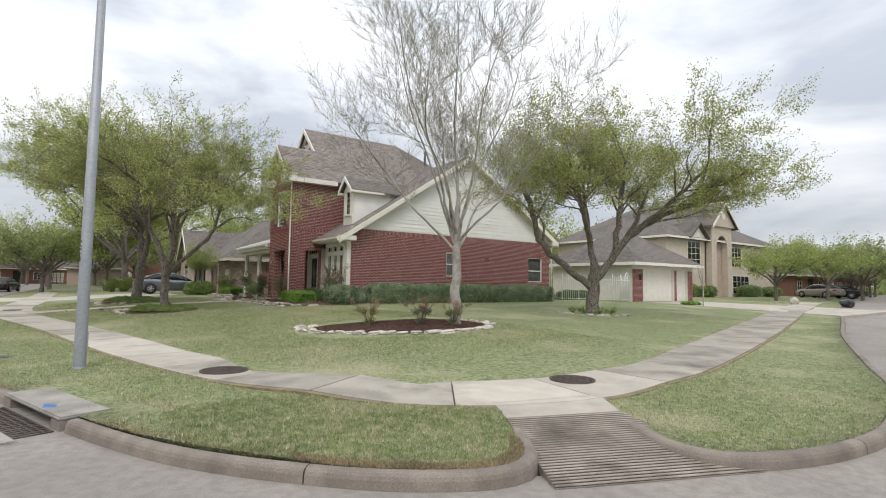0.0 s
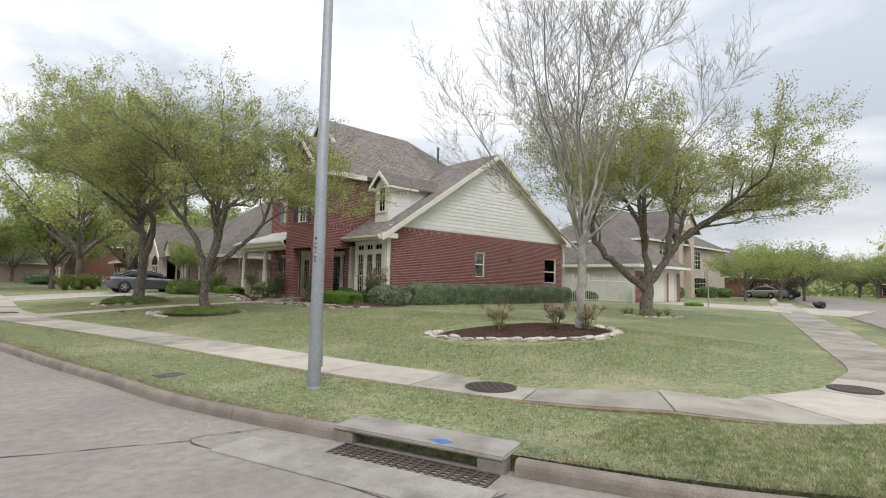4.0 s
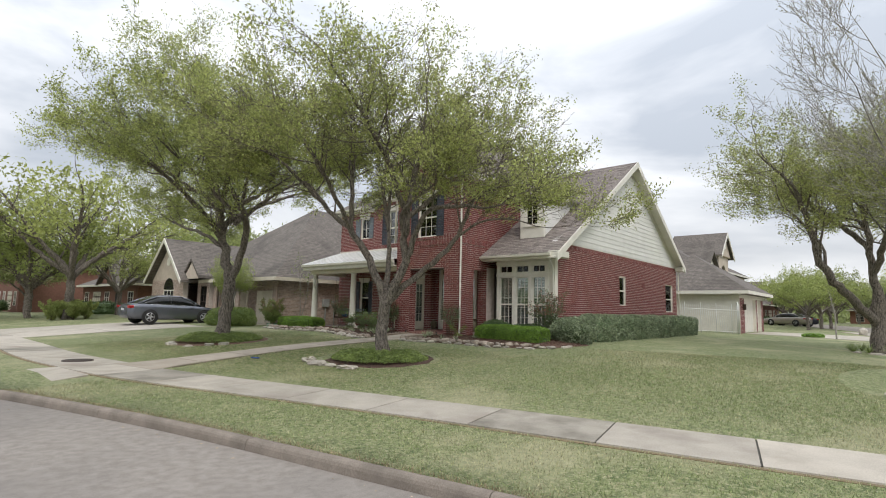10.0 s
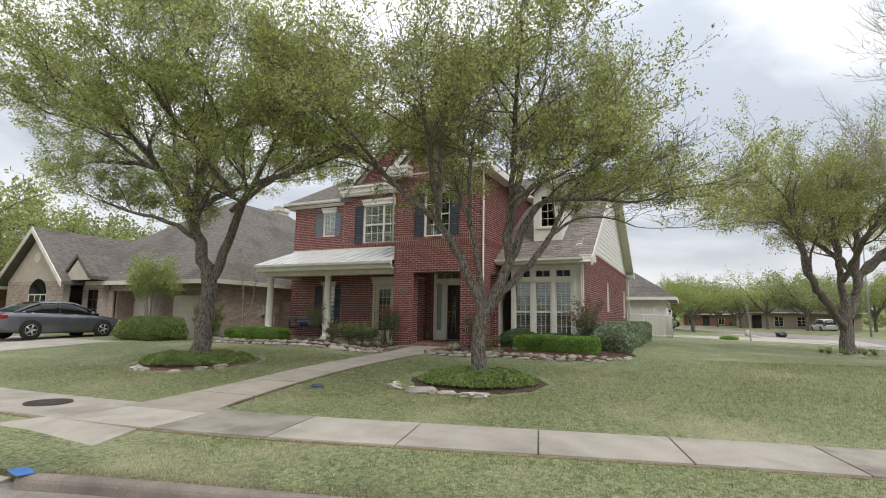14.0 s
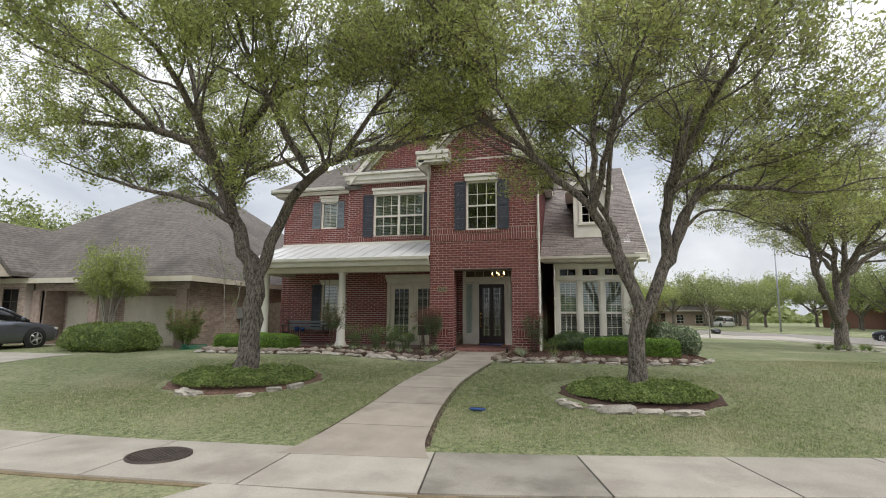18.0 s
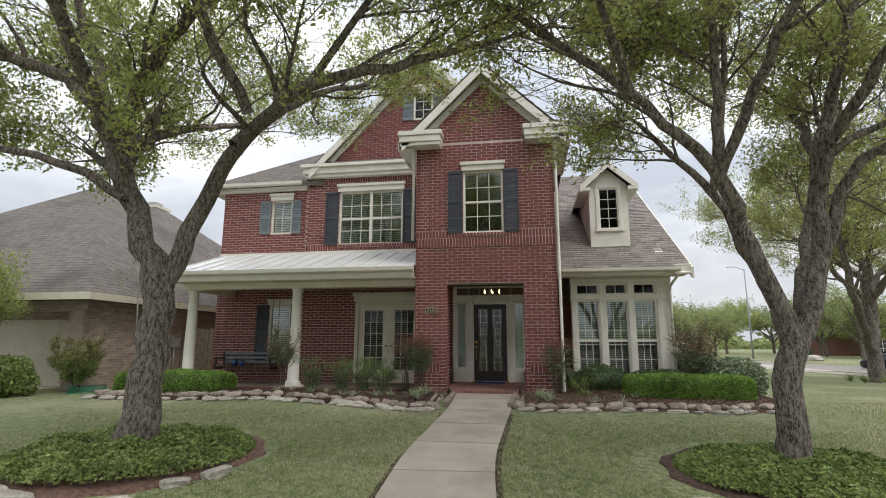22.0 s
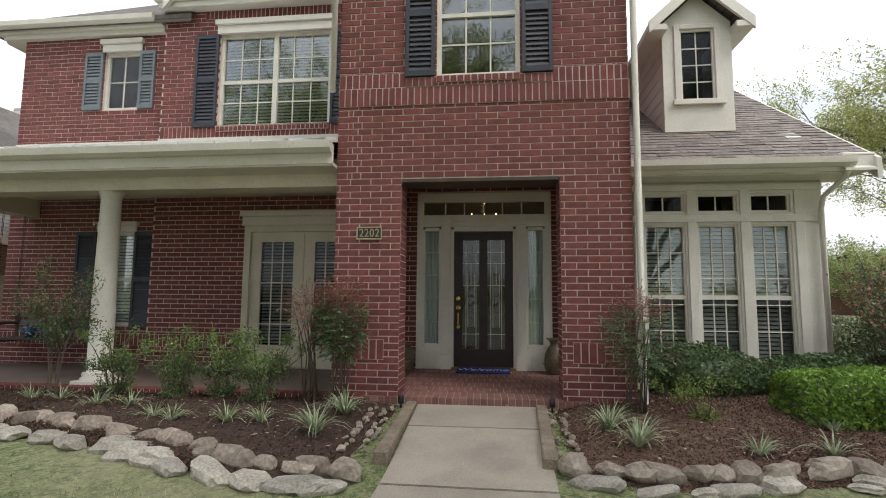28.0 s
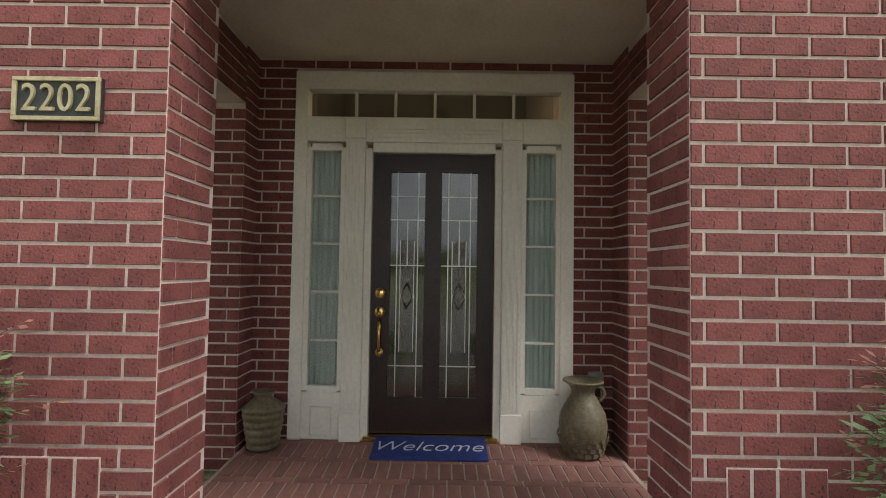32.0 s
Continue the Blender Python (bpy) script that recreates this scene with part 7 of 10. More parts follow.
def long_hedge(name, x0, x1, y0, y1, z0, z1, label, leaf, n, size, seed, along="y", lumps=0.06, category="hedge"):
    """A long clipped hedge: leaves spread evenly over a box with worn corners."""
    rng = np.random.RandomState(seed)
    L, W, H = (y1 - y0, x1 - x0, z1 - z0) if along == "y" else (x1 - x0, y1 - y0, z1 - z0)
    ph = rng.uniform(0, 6, 8)

    def surf(s, t, r):
        # s along 0..1, t round the section
        d = np.stack([np.cos(t), np.sin(t)], 1)
        m = (np.abs(d) ** 5).sum(1) ** (1 / 5)
        d = d / m[:, None]
        u = s * L
        w = 1 + lumps * (np.sin(u * 2.3 + ph[0]) + np.sin(u * 5.1 + ph[1]) + 0.6 * np.sin(t * 3 + u * 3 + ph[2]))
        end = np.clip(np.minimum(s, 1 - s) * L / 0.25, 0.0, 1.0)
        taper = 0.80 + 0.20 * np.sqrt(end)
        a = d[:, 0] * W / 2 * r * w * taper
        b = H / 2 + d[:, 1] * H / 2 * r * w * np.where(d[:, 1] > 0, taper, 1)
        mid = (x0 + x1) / 2 if along == "y" else (y0 + y1) / 2
        return np.stack([mid + a, y0 + u, z0 + b], 1) if along == "y" else np.stack([x0 + u, mid + a, z0 + b], 1)

    s, t = rng.uniform(0, 1, n), rng.uniform(0, 2 * math.pi, n)
    ends = rng.uniform(0, 1, n) < 0.10
    s = np.where(ends, np.where(s > 0.5, 1.0, 0.0) + rng.uniform(-0.01, 0.01, n), s)
    r = np.where(ends, np.sqrt(rng.uniform(0, 1, n)), rng.uniform(0.86, 1.05, n))
    c = surf(s, t, r)
    a = rng.normal(0, 1, (n, 3))
    a /= np.linalg.norm(a, axis=1)[:, None]
    b = np.cross(a, rng.normal(0, 1, (n, 3)))
    b /= np.linalg.norm(b, axis=1)[:, None]
    k = size * rng.uniform(0.6, 1.4, (n, 1))
    root = thing(name, ((x0 + x1) / 2, (y0 + y1) / 2, z0), label, category)
    gs, gt = np.meshgrid(np.linspace(0, 1, 30), np.linspace(0, 2 * math.pi, 17)[:-1], indexing="ij")
    cc = surf(gs.ravel(), gt.ravel(), np.full(gs.size, 0.86))
    f = [(i * 16 + j, i * 16 + (j + 1) % 16, (i + 1) * 16 + (j + 1) % 16, (i + 1) * 16 + j) for i in range(29) for j in range(16)] + [tuple(range(16)), tuple(29 * 16 + j for j in range(16))]
    # closed dark body gives the hedge's shaded inside, no twigs are modelled
    put("inner_mass", raw("twigs", cc, f, M["leaf_dark"], True), root, "closed dark core standing in for the shaded inside")
    put("foliage", quads("foliage", np.stack([c - a * k, c + b * k * 0.55, c + a * k, c - b * k * 0.55], 1), leaf), root)
    return root


long_hedge("boxwood_hedge", 7.5, 8.4, 21.3, 23.7, 0.40, 1.04, "bright green clipped boxwood hedge in the flower bed", M["leaf_box"], 34000, 0.020, 51, "y", 0.035)
long_hedge("boxwood_hedge", 7.25, 8.15, 32.6, 35.3, 0.40, 1.02, "low bright green clipped hedge beside the porch", M["leaf_box"], 28000, 0.020, 52, "y", 0.06)
long_hedge("side_hedge", 10.75, 22.55, 20.75, 21.85, 0.36, 1.42, "long grey-green clipped hedge along the brick side wall", M["leaf_sage"], 42000, 0.035, 53, "x", 0.05)
clipped("corner_shrub", 8.6, 10.3, 20.5, 21.7, 0.36, 1.34, "rounded grey-green shrub at the house corner", M["leaf_sage"], 9000, 0.035, 54, 3.5, category="shrub", lumps=0.05)
clipped("neighbour_hedge", 5.9, 7.6, 37.2, 40.3, 0.38, 1.35, "rounded green hedge beside the neighbouring drive", M["leaf_cover"], 16000, 0.035, 55, 4, category="hedge")


def tree_ring(x, y, rx, ry, seed, top, label):
    """A low mound of ground cover round a trunk, with a soil rim and edging stones."""
    z = gz(x, y)
    soil = thing("tree_bed", (x, y, z), "bare soil ring round a tree trunk", "flower bed")
    bm = bmesh.new()
    n = 28
    cv = bm.verts.new((x, y, z + 0.06))
    rg = random.Random(seed)
    rows = []
    for f, dz in ((0.75, 0.045), (0.93, 0.006), (0.99, -0.05)):
        rows.append([bm.verts.new((x + rx * f * (1 + 0.04 * math.sin(3 * k)) * math.cos(2 * math.pi * k / n), y + ry * f * (1 + 0.04 * math.cos(2.3 * k)) * math.sin(2 * math.pi * k / n), gz(x + rx * f * math.cos(2 * math.pi * k / n), y + ry * f * math.sin(2 * math.pi * k / n)) + dz + 0.01)) for k in range(n)])
    for k in range(n):
        bm.faces.new((cv, rows[0][k], rows[0][(k + 1) % n]))
        for a, b in zip(rows, rows[1:]):
            bm.faces.new((a[k], b[k], b[(k + 1) % n], a[(k + 1) % n]))
    part("soil", bm, M["soil"], soil)
    rng = np.random.RandomState(seed)
    m = 40000
    ang, rad = rng.uniform(0, 2 * math.pi, m), np.sqrt(rng.uniform(0, 1, m))
    px, py = x + rx * 0.86 * rad * np.cos(ang), y + ry * 0.86 * rad * np.sin(ang)
    hgt = top * np.sqrt(np.clip(1 - rad**4, 0, 1)) * (0.80 + 0.20 * np.sin(px * 6 + np.sin(py * 3)) * np.sin(py * 7) + 0.10 * np.sin(px * 17) * np.sin(py * 15))
    c = np.stack([px, py, z + 0.02 + hgt * rng.uniform(0.6, 1.08, m)], 1)
    a = rng.normal(0, 1, (m, 3))
    a[:, 2] = np.abs(a[:, 2]) * 0.6
    a /= np.linalg.norm(a, axis=1)[:, None]
    b = np.cross(a, rng.normal(0, 1, (m, 3)))
    b /= np.linalg.norm(b, axis=1)[:, None]
    k = 0.023 * rng.uniform(0.6, 1.4, (m, 1))
    cover = thing("ground_cover", (x, y, z), label, "ground cover")
    put("foliage", quads("foliage", np.stack([c - a * k, c + b * k * 0.5, c + a * k, c - b * k * 0.5], 1), M["leaf_cover"]), cover)


tree_ring(2.3, 30.5, 1.6, 1.6, 61, 0.27, "mound of low dark green ground cover round the oak")
tree_ring(2.70, 22.9, 1.35, 1.45, 62, 0.22, "mound of low dark green ground cover round the oak")


def stone_mesh(seed, sx, sy, sz, rough=0.22):
    rg = random.Random(seed)
    bm = bmesh.new()
    bmesh.ops.create_icosphere(bm, subdivisions=2, radius=1.0)
    off = Vector((rg.uniform(0, 50), rg.uniform(0, 50), 0))
    for v in bm.verts:
        k = 1 + rough * noise.noise(v.co * 1.3 + off) + 0.08 * noise.noise(v.co * 3.5 + off)
        q = Vector([math.copysign(abs(c) ** 0.8, c) for c in v.co]) * k
        v.co = Vector((q.x * sx, q.y * sy, q.z * sz))
    me = bpy.data.meshes.new("stone")
    bm.to_mesh(me)
    bm.free()
    return me


LIME = [stone_mesh(70 + i, 0.17 + 0.03 * (i % 3), 0.11 + 0.02 * (i % 2), 0.06, 0.5) for i in range(6)]
ROUND = [stone_mesh(80 + i, 0.095 + 0.02 * (i % 3), 0.075 + 0.015 * (i % 2), 0.06, 0.38) for i in range(6)]
for m_ in LIME:
    m_.materials.append(M["rock"])
SLAB = [me.copy() for me in LIME]
for m_ in SLAB:
    m_.materials.clear()
    m_.materials.append(M["slab_rock"])
for m_ in ROUND:
    m_.materials.append(M["river_rock"])


def stones(line, step, kinds, seed, label, group, s0=0.8, s1=1.25, rows=1, tilt=14, lift=0.035):
    rg = random.Random(seed)
    pts = spline(line, step)
    for r in range(rows):
        for i in range(len(pts) - 1):
            d = pts[i + 1] - pts[i]
            nx, ny = -d[1], d[0]
            l = math.hypot(nx, ny)
            o = r * 0.17 + rg.uniform(-0.05, 0.05)
            x, y = pts[i][0] + d[0] * rg.uniform(0.1, 0.9) + nx / l * o, pts[i][1] + d[1] * rg.uniform(0.1, 0.9) + ny / l * o
            ob = new("edging_stone", rg.choice(kinds))
            s = rg.uniform(s0, s1)
            ob.matrix_basis = pose(x, y, gz(x, y) + lift, rg.uniform(-tilt, tilt), rg.uniform(-tilt, tilt), math.degrees(math.atan2(d[1], d[0])) + rg.uniform(-25, 25)) @ Matrix.Diagonal((s, s * rg.uniform(0.8, 1.2), s * rg.uniform(0.8, 1.3), 1))
            tagged(ob, label, "stone", group)


def bed(name, outline, label, material, lift=0.05):
    """A mulch bed: a low crowned sheet that follows the ground."""
    pts = spline(outline + [outline[0]], 0.25)[:-1]
    c = pts.mean(0)
    V, Fc = [(c[0], c[1], gz(*c) + lift + 0.05)], []
    n = len(pts)
    for f, dz in ((0.5, lift + 0.04), (0.85, lift + 0.01), (1.0, -0.03)):
        for p in pts:
            q = c + (p - c) * f
            V.append((q[0], q[1], gz(*q) + dz))
    Fc += [(0, 1 + k, 1 + (k + 1) % n) for k in range(n)]
    for r in range(2):
        Fc += [(1 + r * n + k, 1 + (r + 1) * n + k, 1 + (r + 1) * n + (k + 1) % n, 1 + r * n + (k + 1) % n) for k in range(n)]
    b = new(name, raw(name, V, Fc, material, True))
    tagged(b, label, "flower bed", kind="structure")
    # loose chips
    rng = np.random.RandomState(len(pts))
    m = 40000
    idx = rng.randint(0, n, m)
    rim = pts[idx] + (pts[(idx + 1) % n] - pts[idx]) * rng.uniform(0, 1, (m, 1))
    q = c + (rim - c) * np.sqrt(rng.uniform(0, 0.97, (m, 1)))
    rr = np.clip(np.linalg.norm(q - c, axis=1) / np.linalg.norm(rim - c, axis=1), 0, 1)
    z = np.array([gz(*w) for w in q]) + np.interp(rr, [0.0, 0.5, 0.85, 1.0], [lift + 0.05, lift + 0.04, lift + 0.01, -0.03]) + rng.uniform(0.0, 0.014, m)
    cc = np.column_stack([q, z])
    a = rng.normal(0, 1, (m, 3))
    a[:, 2] *= 0.7
    a /= np.linalg.norm(a, axis=1)[:, None]
    bb = np.cross(a, rng.normal(0, 1, (m, 3)))
    bb /= np.linalg.norm(bb, axis=1)[:, None]
    k = rng.uniform(0.006, 0.017, (m, 1))
    chips = new("mulch_chips", quads("mulch_chips", np.stack([cc - a * k, cc + bb * k * 0.4, cc + a * k, cc - bb * k * 0.4], 1), material))
    tagged(chips, "loose bark chips on the bed", "mulch", kind="stuff")


CORNER = [(4.55, 12.9), (5.0, 11.7), (5.9, 10.6), (7.3, 10.1), (8.7, 10.4), (9.6, 11.4), (9.3, 12.2), (8.2, 12.9), (6.5, 13.3), (5.2, 13.3)]
bed("corner_bed", CORNER, "dark red-brown mulch bed edged with white stones", M["mulch"], 0.02)
stones(CORNER[-1:] + CORNER[:7], 0.27, LIME, 91, "rough white limestone edging a mulch bed", "corner bed stones", 0.55, 1.0, 1, 7, 0.025)
LEFT_BED = [(6.0, 27.42), (5.98, 28.0), (6.42, 29.2), (6.8, 30.6), (6.85, 31.8), (6.6, 33.4), (6.7, 35.4), (8.0, 35.6), (8.35, 32.0), (8.35, 28.2), (8.32, 27.40), (7.2, 27.38)]
bed("porch_bed", LEFT_BED, "dark mulch flower bed along the porch", M["soil"])
stones(LEFT_BED[:7], 0.31, SLAB, 92, "flat tan limestone edging the porch bed", "porch bed stones", 0.65, 1.1, 1, 5, 0.025)
stones([(x + 0.21, y) for x, y in LEFT_BED[:7]], 0.19, ROUND, 97, "rounded river rock edging the porch bed", "porch bed stones", 0.85, 1.5, 1, 18, 0.07)
RIGHT_BED = [(6.3, 25.98), (6.2, 25.2), (6.5, 23.8), (6.5, 22.4), (6.9, 21.0), (8.2, 20.4), (9.6, 20.5), (10.0, 22.0), (9.9, 24.5), (8.6, 25.4), (8.25, 25.98), (7.4, 26.0)]
bed("bay_bed", RIGHT_BED, "dark mulch flower bed below the bay window", M["soil"])
stones(RIGHT_BED[:6], 0.34, SLAB, 93, "flat tan limestone edging the bay bed", "bay bed stones", 0.5, 0.8, 1, 5, 0.025)
stones([(x + 0.21, y) for x, y in RIGHT_BED[:5]], 0.19, ROUND, 98, "rounded river rock edging the bay bed", "bay bed stones", 0.75, 1.2, 1, 18, 0.07)
stones([(6.65, 27.5), (7.2, 27.55), (8.0, 27.58)], 0.10, ROUND, 99, "small river rock beside the path timber", "path stones", 0.2, 0.4, 2)
stones([(6.75, 25.86), (7.3, 25.84), (8.0, 25.82)], 0.10, ROUND, 100, "small river rock beside the path timber", "path stones", 0.2, 0.4, 2)
OAK_RING = [(17.0 + 1.5 * math.cos(a), 13.6 + 1.3 * math.sin(a)) for a in np.linspace(2.6, 6.0, 9)]
stones(OAK_RING, 0.36, SLAB, 94, "flat pale stones round the oak", "oak stones", 0.45, 0.75, 1, 5, 0.015)
stones([(0.75, 31.3), (0.7, 30.4), (0.85, 29.7), (1.4, 29.1), (2.2, 28.9)], 0.62, SLAB, 95, "flat tan stone beside the tree mound", "tree mound stones", 0.7, 1.2, 1, 6, 0.03)
stones([(1.8, 24.2), (1.3, 23.85), (1.2, 23.0), (1.35, 22.2)], 0.28, SLAB, 96, "flat tan stone beside the tree mound", "tree mound stones", 0.7, 1.2, 1, 6, 0.03)


def tuft(x, y, z, n, length, seed, label, material, name="grass_clump"):
    """A clump of arching strap leaves."""
    rg = random.Random(seed)
    V, Fc = [], []
    for k in range(n):
        a, out, L = rg.uniform(0, 6.28), rg.uniform(0.45, 1.25), length * rg.uniform(0.7, 1.2)
        sx, sy = math.cos(a), math.sin(a)
        w = 0.0065
        base = len(V)
        for i in range(5):
            t = i / 4
            r = out * L * t * 0.8
            h = L * (t * 1.05 - 0.75 * out * t * t)
            ww = w * (1 - t) + 0.0015
            V += [(x + sx * r - sy * ww, y + sy * r + sx * ww, z + h), (x + sx * r + sy * ww, y + sy * r - sx * ww, z + h)]
        Fc += [(base + 2 * i, base + 2 * i + 1, base + 2 * i + 3, base + 2 * i + 2) for i in range(4)]
    ob = new(name, raw(name, V, Fc, material))
    return tagged(ob, label, "plant", "liriope clumps")


def bush(x, y, z, h, w, seed, label, leaf, stems=7, per=10, size=0.022, name="shrub", second=None, low=0.25, bark=None):
    """An open shrub: thin stems fan from the ground and carry loose leaves."""
    tw = Twigs(seed)
    g = tw.rng
    for k in range(stems):
        a = k * 2.4 + g.uniform(-0.4, 0.4)
        r = w * g.uniform(0.2, 0.5)
        tw.limb([(0.04 * math.cos(a), 0.04 * math.sin(a), 0), (r * 0.4 * math.cos(a), r * 0.4 * math.sin(a), h * 0.45), (r * math.cos(a), r * math.sin(a), h * g.uniform(0.7, 0.95))], [0.011, 0.009, 0.005], 1, 7, h * 0.22, 45, 0.3, 0.14, [(4, 42, 0.7, 0.2)], low)
    root = thing(name, (0, 0, 0), label, "shrub")
    put("stem", raw("stem", tw.v, tw.f, bark or M["twig"]), root, "thin brown stems")
    put("foliage", leaf_mesh("foliage", tw.tips, per, size, 0.035, leaf, seed), root)["kind"] = "stuff"
    if second:
        top = [t for t in tw.tips if t[0].z > h * 0.68]
        put("new_growth", leaf_mesh("new_growth", top, 3, size * 0.9, 0.04, second, seed + 1), root, "bright new leaves")["kind"] = "stuff"
    root.matrix_basis = Matrix.Translation((x, y, z))
    return root


def nandina(x, y, h, w, seed, label, n, head, lean=0.0, red=0.25):
    """Bare canes with an oval head of small pointed leaflets and airy reddish sprays on top."""
    rg, rng = random.Random(seed), np.random.RandomState(seed)
    z = gz(x, y) + 0.06
    root = thing("nandina_shrub", (x, y, z), label, "shrub", "nandina shrubs")
    tops = []
    for k in range(13):
        a, r = k * 2.4 + rg.uniform(-0.4, 0.4), w * rg.uniform(0.10, 0.42)
        top = Vector((x + r * math.cos(a), y + lean * h + r * math.sin(a), z + h * rg.uniform(0.72, 0.95)))
        mid = Vector((x + 0.45 * r * math.cos(a) + rg.uniform(-0.06, 0.06), y + rg.uniform(-0.06, 0.06) + 0.4 * lean * h + 0.45 * r * math.sin(a), z + h * 0.42))
        part("cane", tubed([(x + 0.09 * math.cos(a), y + 0.09 * math.sin(a), z - 0.05), tuple(mid), tuple(top)], [0.008, 0.0065, 0.004], 5), M["twig"], root)
        tops.append(top)
    # sprays: thin stalks along which leaflets stand in pairs
    leaves = {"foliage": [], "new_growth": []}
    stalks = Twigs(seed)
    for k in range(n):
        q = rng.normal(0, 1, 3)
        q /= np.linalg.norm(q)
        q *= rng.uniform(0.25, 1.0) ** 0.5
        c = Vector((x + q[0] * w * 0.5, y + lean * h + q[1] * w * 0.5, z + h * (head + q[2] * (1.0 - head) * 0.92)))
        hot = c.z > z + h * (1.0 - 0.55 * red) or rg.random() < red * 0.35
        d = (Vector((q[0], q[1], q[2] * 0.5 + 0.25)) + Vector(rng.normal(0, 0.35, 3))).normalized()
        length = rg.uniform(0.07, 0.14) * (1.5 if hot else 1.0)
        stalks.tube([c, c + d * length * 0.5 + Vector((0, 0, 0.006)), c + d * length], [0.0016, 0.0013, 0.0009])
        side = d.cross(Vector((0, 0, 1))).normalized()
        for m in range(7):
            p = c + d * length * (0.25 + 0.75 * m / 6)
            e = (d * 0.6 + side * (1 if m % 2 else -1) * (1.0 if m < 6 else 0.0) + Vector((0, 0, rg.uniform(-0.5, 0.15)))).normalized()
            f = e.cross(Vector(rng.normal(0, 0.3, 3)) + Vector((0, 0, 1))).normalized()
            l = rg.uniform(0.032, 0.054) * (0.8 if hot else 1.0)
            leaves["new_growth" if hot else "foliage"].append([p, p + e * l * 0.5 + f * l * 0.23, p + e * l, p + e * l * 0.5 - f * l * 0.23])
    put("stalk", raw("stalk", stalks.v, stalks.f, M["twig"]), root)["kind"] = "stuff"
    for nm, m in (("foliage", M["leaf_nandina"]), ("new_growth", M["leaf_red"])):
        put(nm, quads(nm, np.array([[tuple(v) for v in lf] for lf in leaves[nm]]), m), root, "reddish young leaves" if nm == "new_growth" else "small dark green leaflets")["kind"] = "stuff"


nandina(7.95, 28.12, 1.28, 0.46, 101, "nandina shrub with dense green head and reddish tips on canes", 760, 0.66, 0.0, 0.42)
nandina(8.0, 28.42, 1.16, 0.40, 103, "leggy nandina shrub with a thin reddish head on bare canes", 170, 0.82, 0.06, 1.2)
nandina(7.95, 25.12, 1.20, 0.62, 102, "leggy nandina shrub with sparse reddish leaves on bare canes", 480, 0.64, -0.04, 0.42)
for i, (x, y, h, w) in enumerate(((7.95, 30.65, 0.64, 0.75), (7.98, 29.95, 0.60, 0.60), (8.05, 29.45, 0.62, 0.55), (7.9, 28.95, 0.60, 0.80))):
    bush(x, y, gz(x, y) + 0.05, h, w, 110 + i, "low upright green shrub with bright new tips before the porch", M["leaf_porch"], 6, 5, 0.016, "porch_shrub", M["leaf_box"], 0.2)
bush(7.95, 31.4, gz(7.95, 31.4) + 0.05, 1.25, 0.6, 118, "small open rose shrub beside the porch column", M["leaf_dark"], 4, 7, 0.018, "rose_shrub", M["leaf_red"], 0.6)
clipped("bay_shrub", 8.75, 9.65, 23.3, 24.7, 0.45, 1.16, "loose dark green shrub under the bay window", M["leaf_dark"], 6500, 0.024, 121, 2.3, lumps=0.10)
clipped("bay_shrub", 8.8, 9.65, 22.2, 23.35, 0.45, 1.10, "loose dark green shrub under the bay window", M["leaf_dark"], 6500, 0.024, 122, 2.3, lumps=0.10)
bush(9.3, 21.9, 0.42, 1.5, 1.0, 123, "tall open shrub at the bay corner", M["leaf_dark"], 8, 4, 0.026, "corner_bush", M["leaf_red"], 0.3)
for i, (x, y) in enumerate(((6.95, 28.0), (7.2, 29.65), (7.52, 30.5), (7.55, 30.15), (7.68, 31.05), (7.68, 31.4), (7.1, 29.4), (6.95, 25.35), (6.85, 24.5), (6.9, 23.95), (7.35, 25.5), (7.55, 27.92), (7.15, 28.9), (7.2, 28.6), (7.5, 23.6))):
    tuft(x, y, gz(x, y) + 0.05, 70 if i in (0, 7, 10, 11) else 40, 0.40 if i in (0, 7, 10, 11) else 0.28, 130 + i, "striped pale green liriope clump in the mulch", M["leaf_liriope"])
bush(6.3, 12.3, gz(6.3, 12.3) + 0.06, 0.55, 0.9, 141, "low rose bush with sparse spring leaves in the corner bed", M["leaf_lime"], 6, 1, 0.022, "rose_bush", M["leaf_red"], 0.2)
bush(7.75, 24.55, gz(7.75, 24.55) + 0.05, 0.34, 0.75, 142, "low straggly shrub with thin yellow-green leaves in the mulch", M["leaf_lime"], 7, 2, 0.014, "straggly_shrub", M["leaf_box"], 0.2)
bush(7.3, 11.3, gz(7.3, 11.3) + 0.06, 0.60, 0.9, 142, "low rose bush with sparse spring leaves in the corner bed", M["leaf_dark"], 6, 1, 0.022, "rose_bush", M["leaf_red"], 0.2)
bush(8.0, 10.9, gz(8.0, 10.9) + 0.06, 0.55, 0.7, 143, "low rose bush with sparse spring leaves in the corner bed", M["leaf_cover"], 6, 1, 0.022, "rose_bush", M["leaf_red"], 0.2)
for i in range(9):
    a = i * 0.7
    tuft(17.0 + 0.9 * math.cos(a), 13.6 + 0.8 * math.sin(a), gz(17, 13.6), 60, 0.52, 150 + i, "green liriope clump under the oak", M["leaf_cover"], "grass_clump")

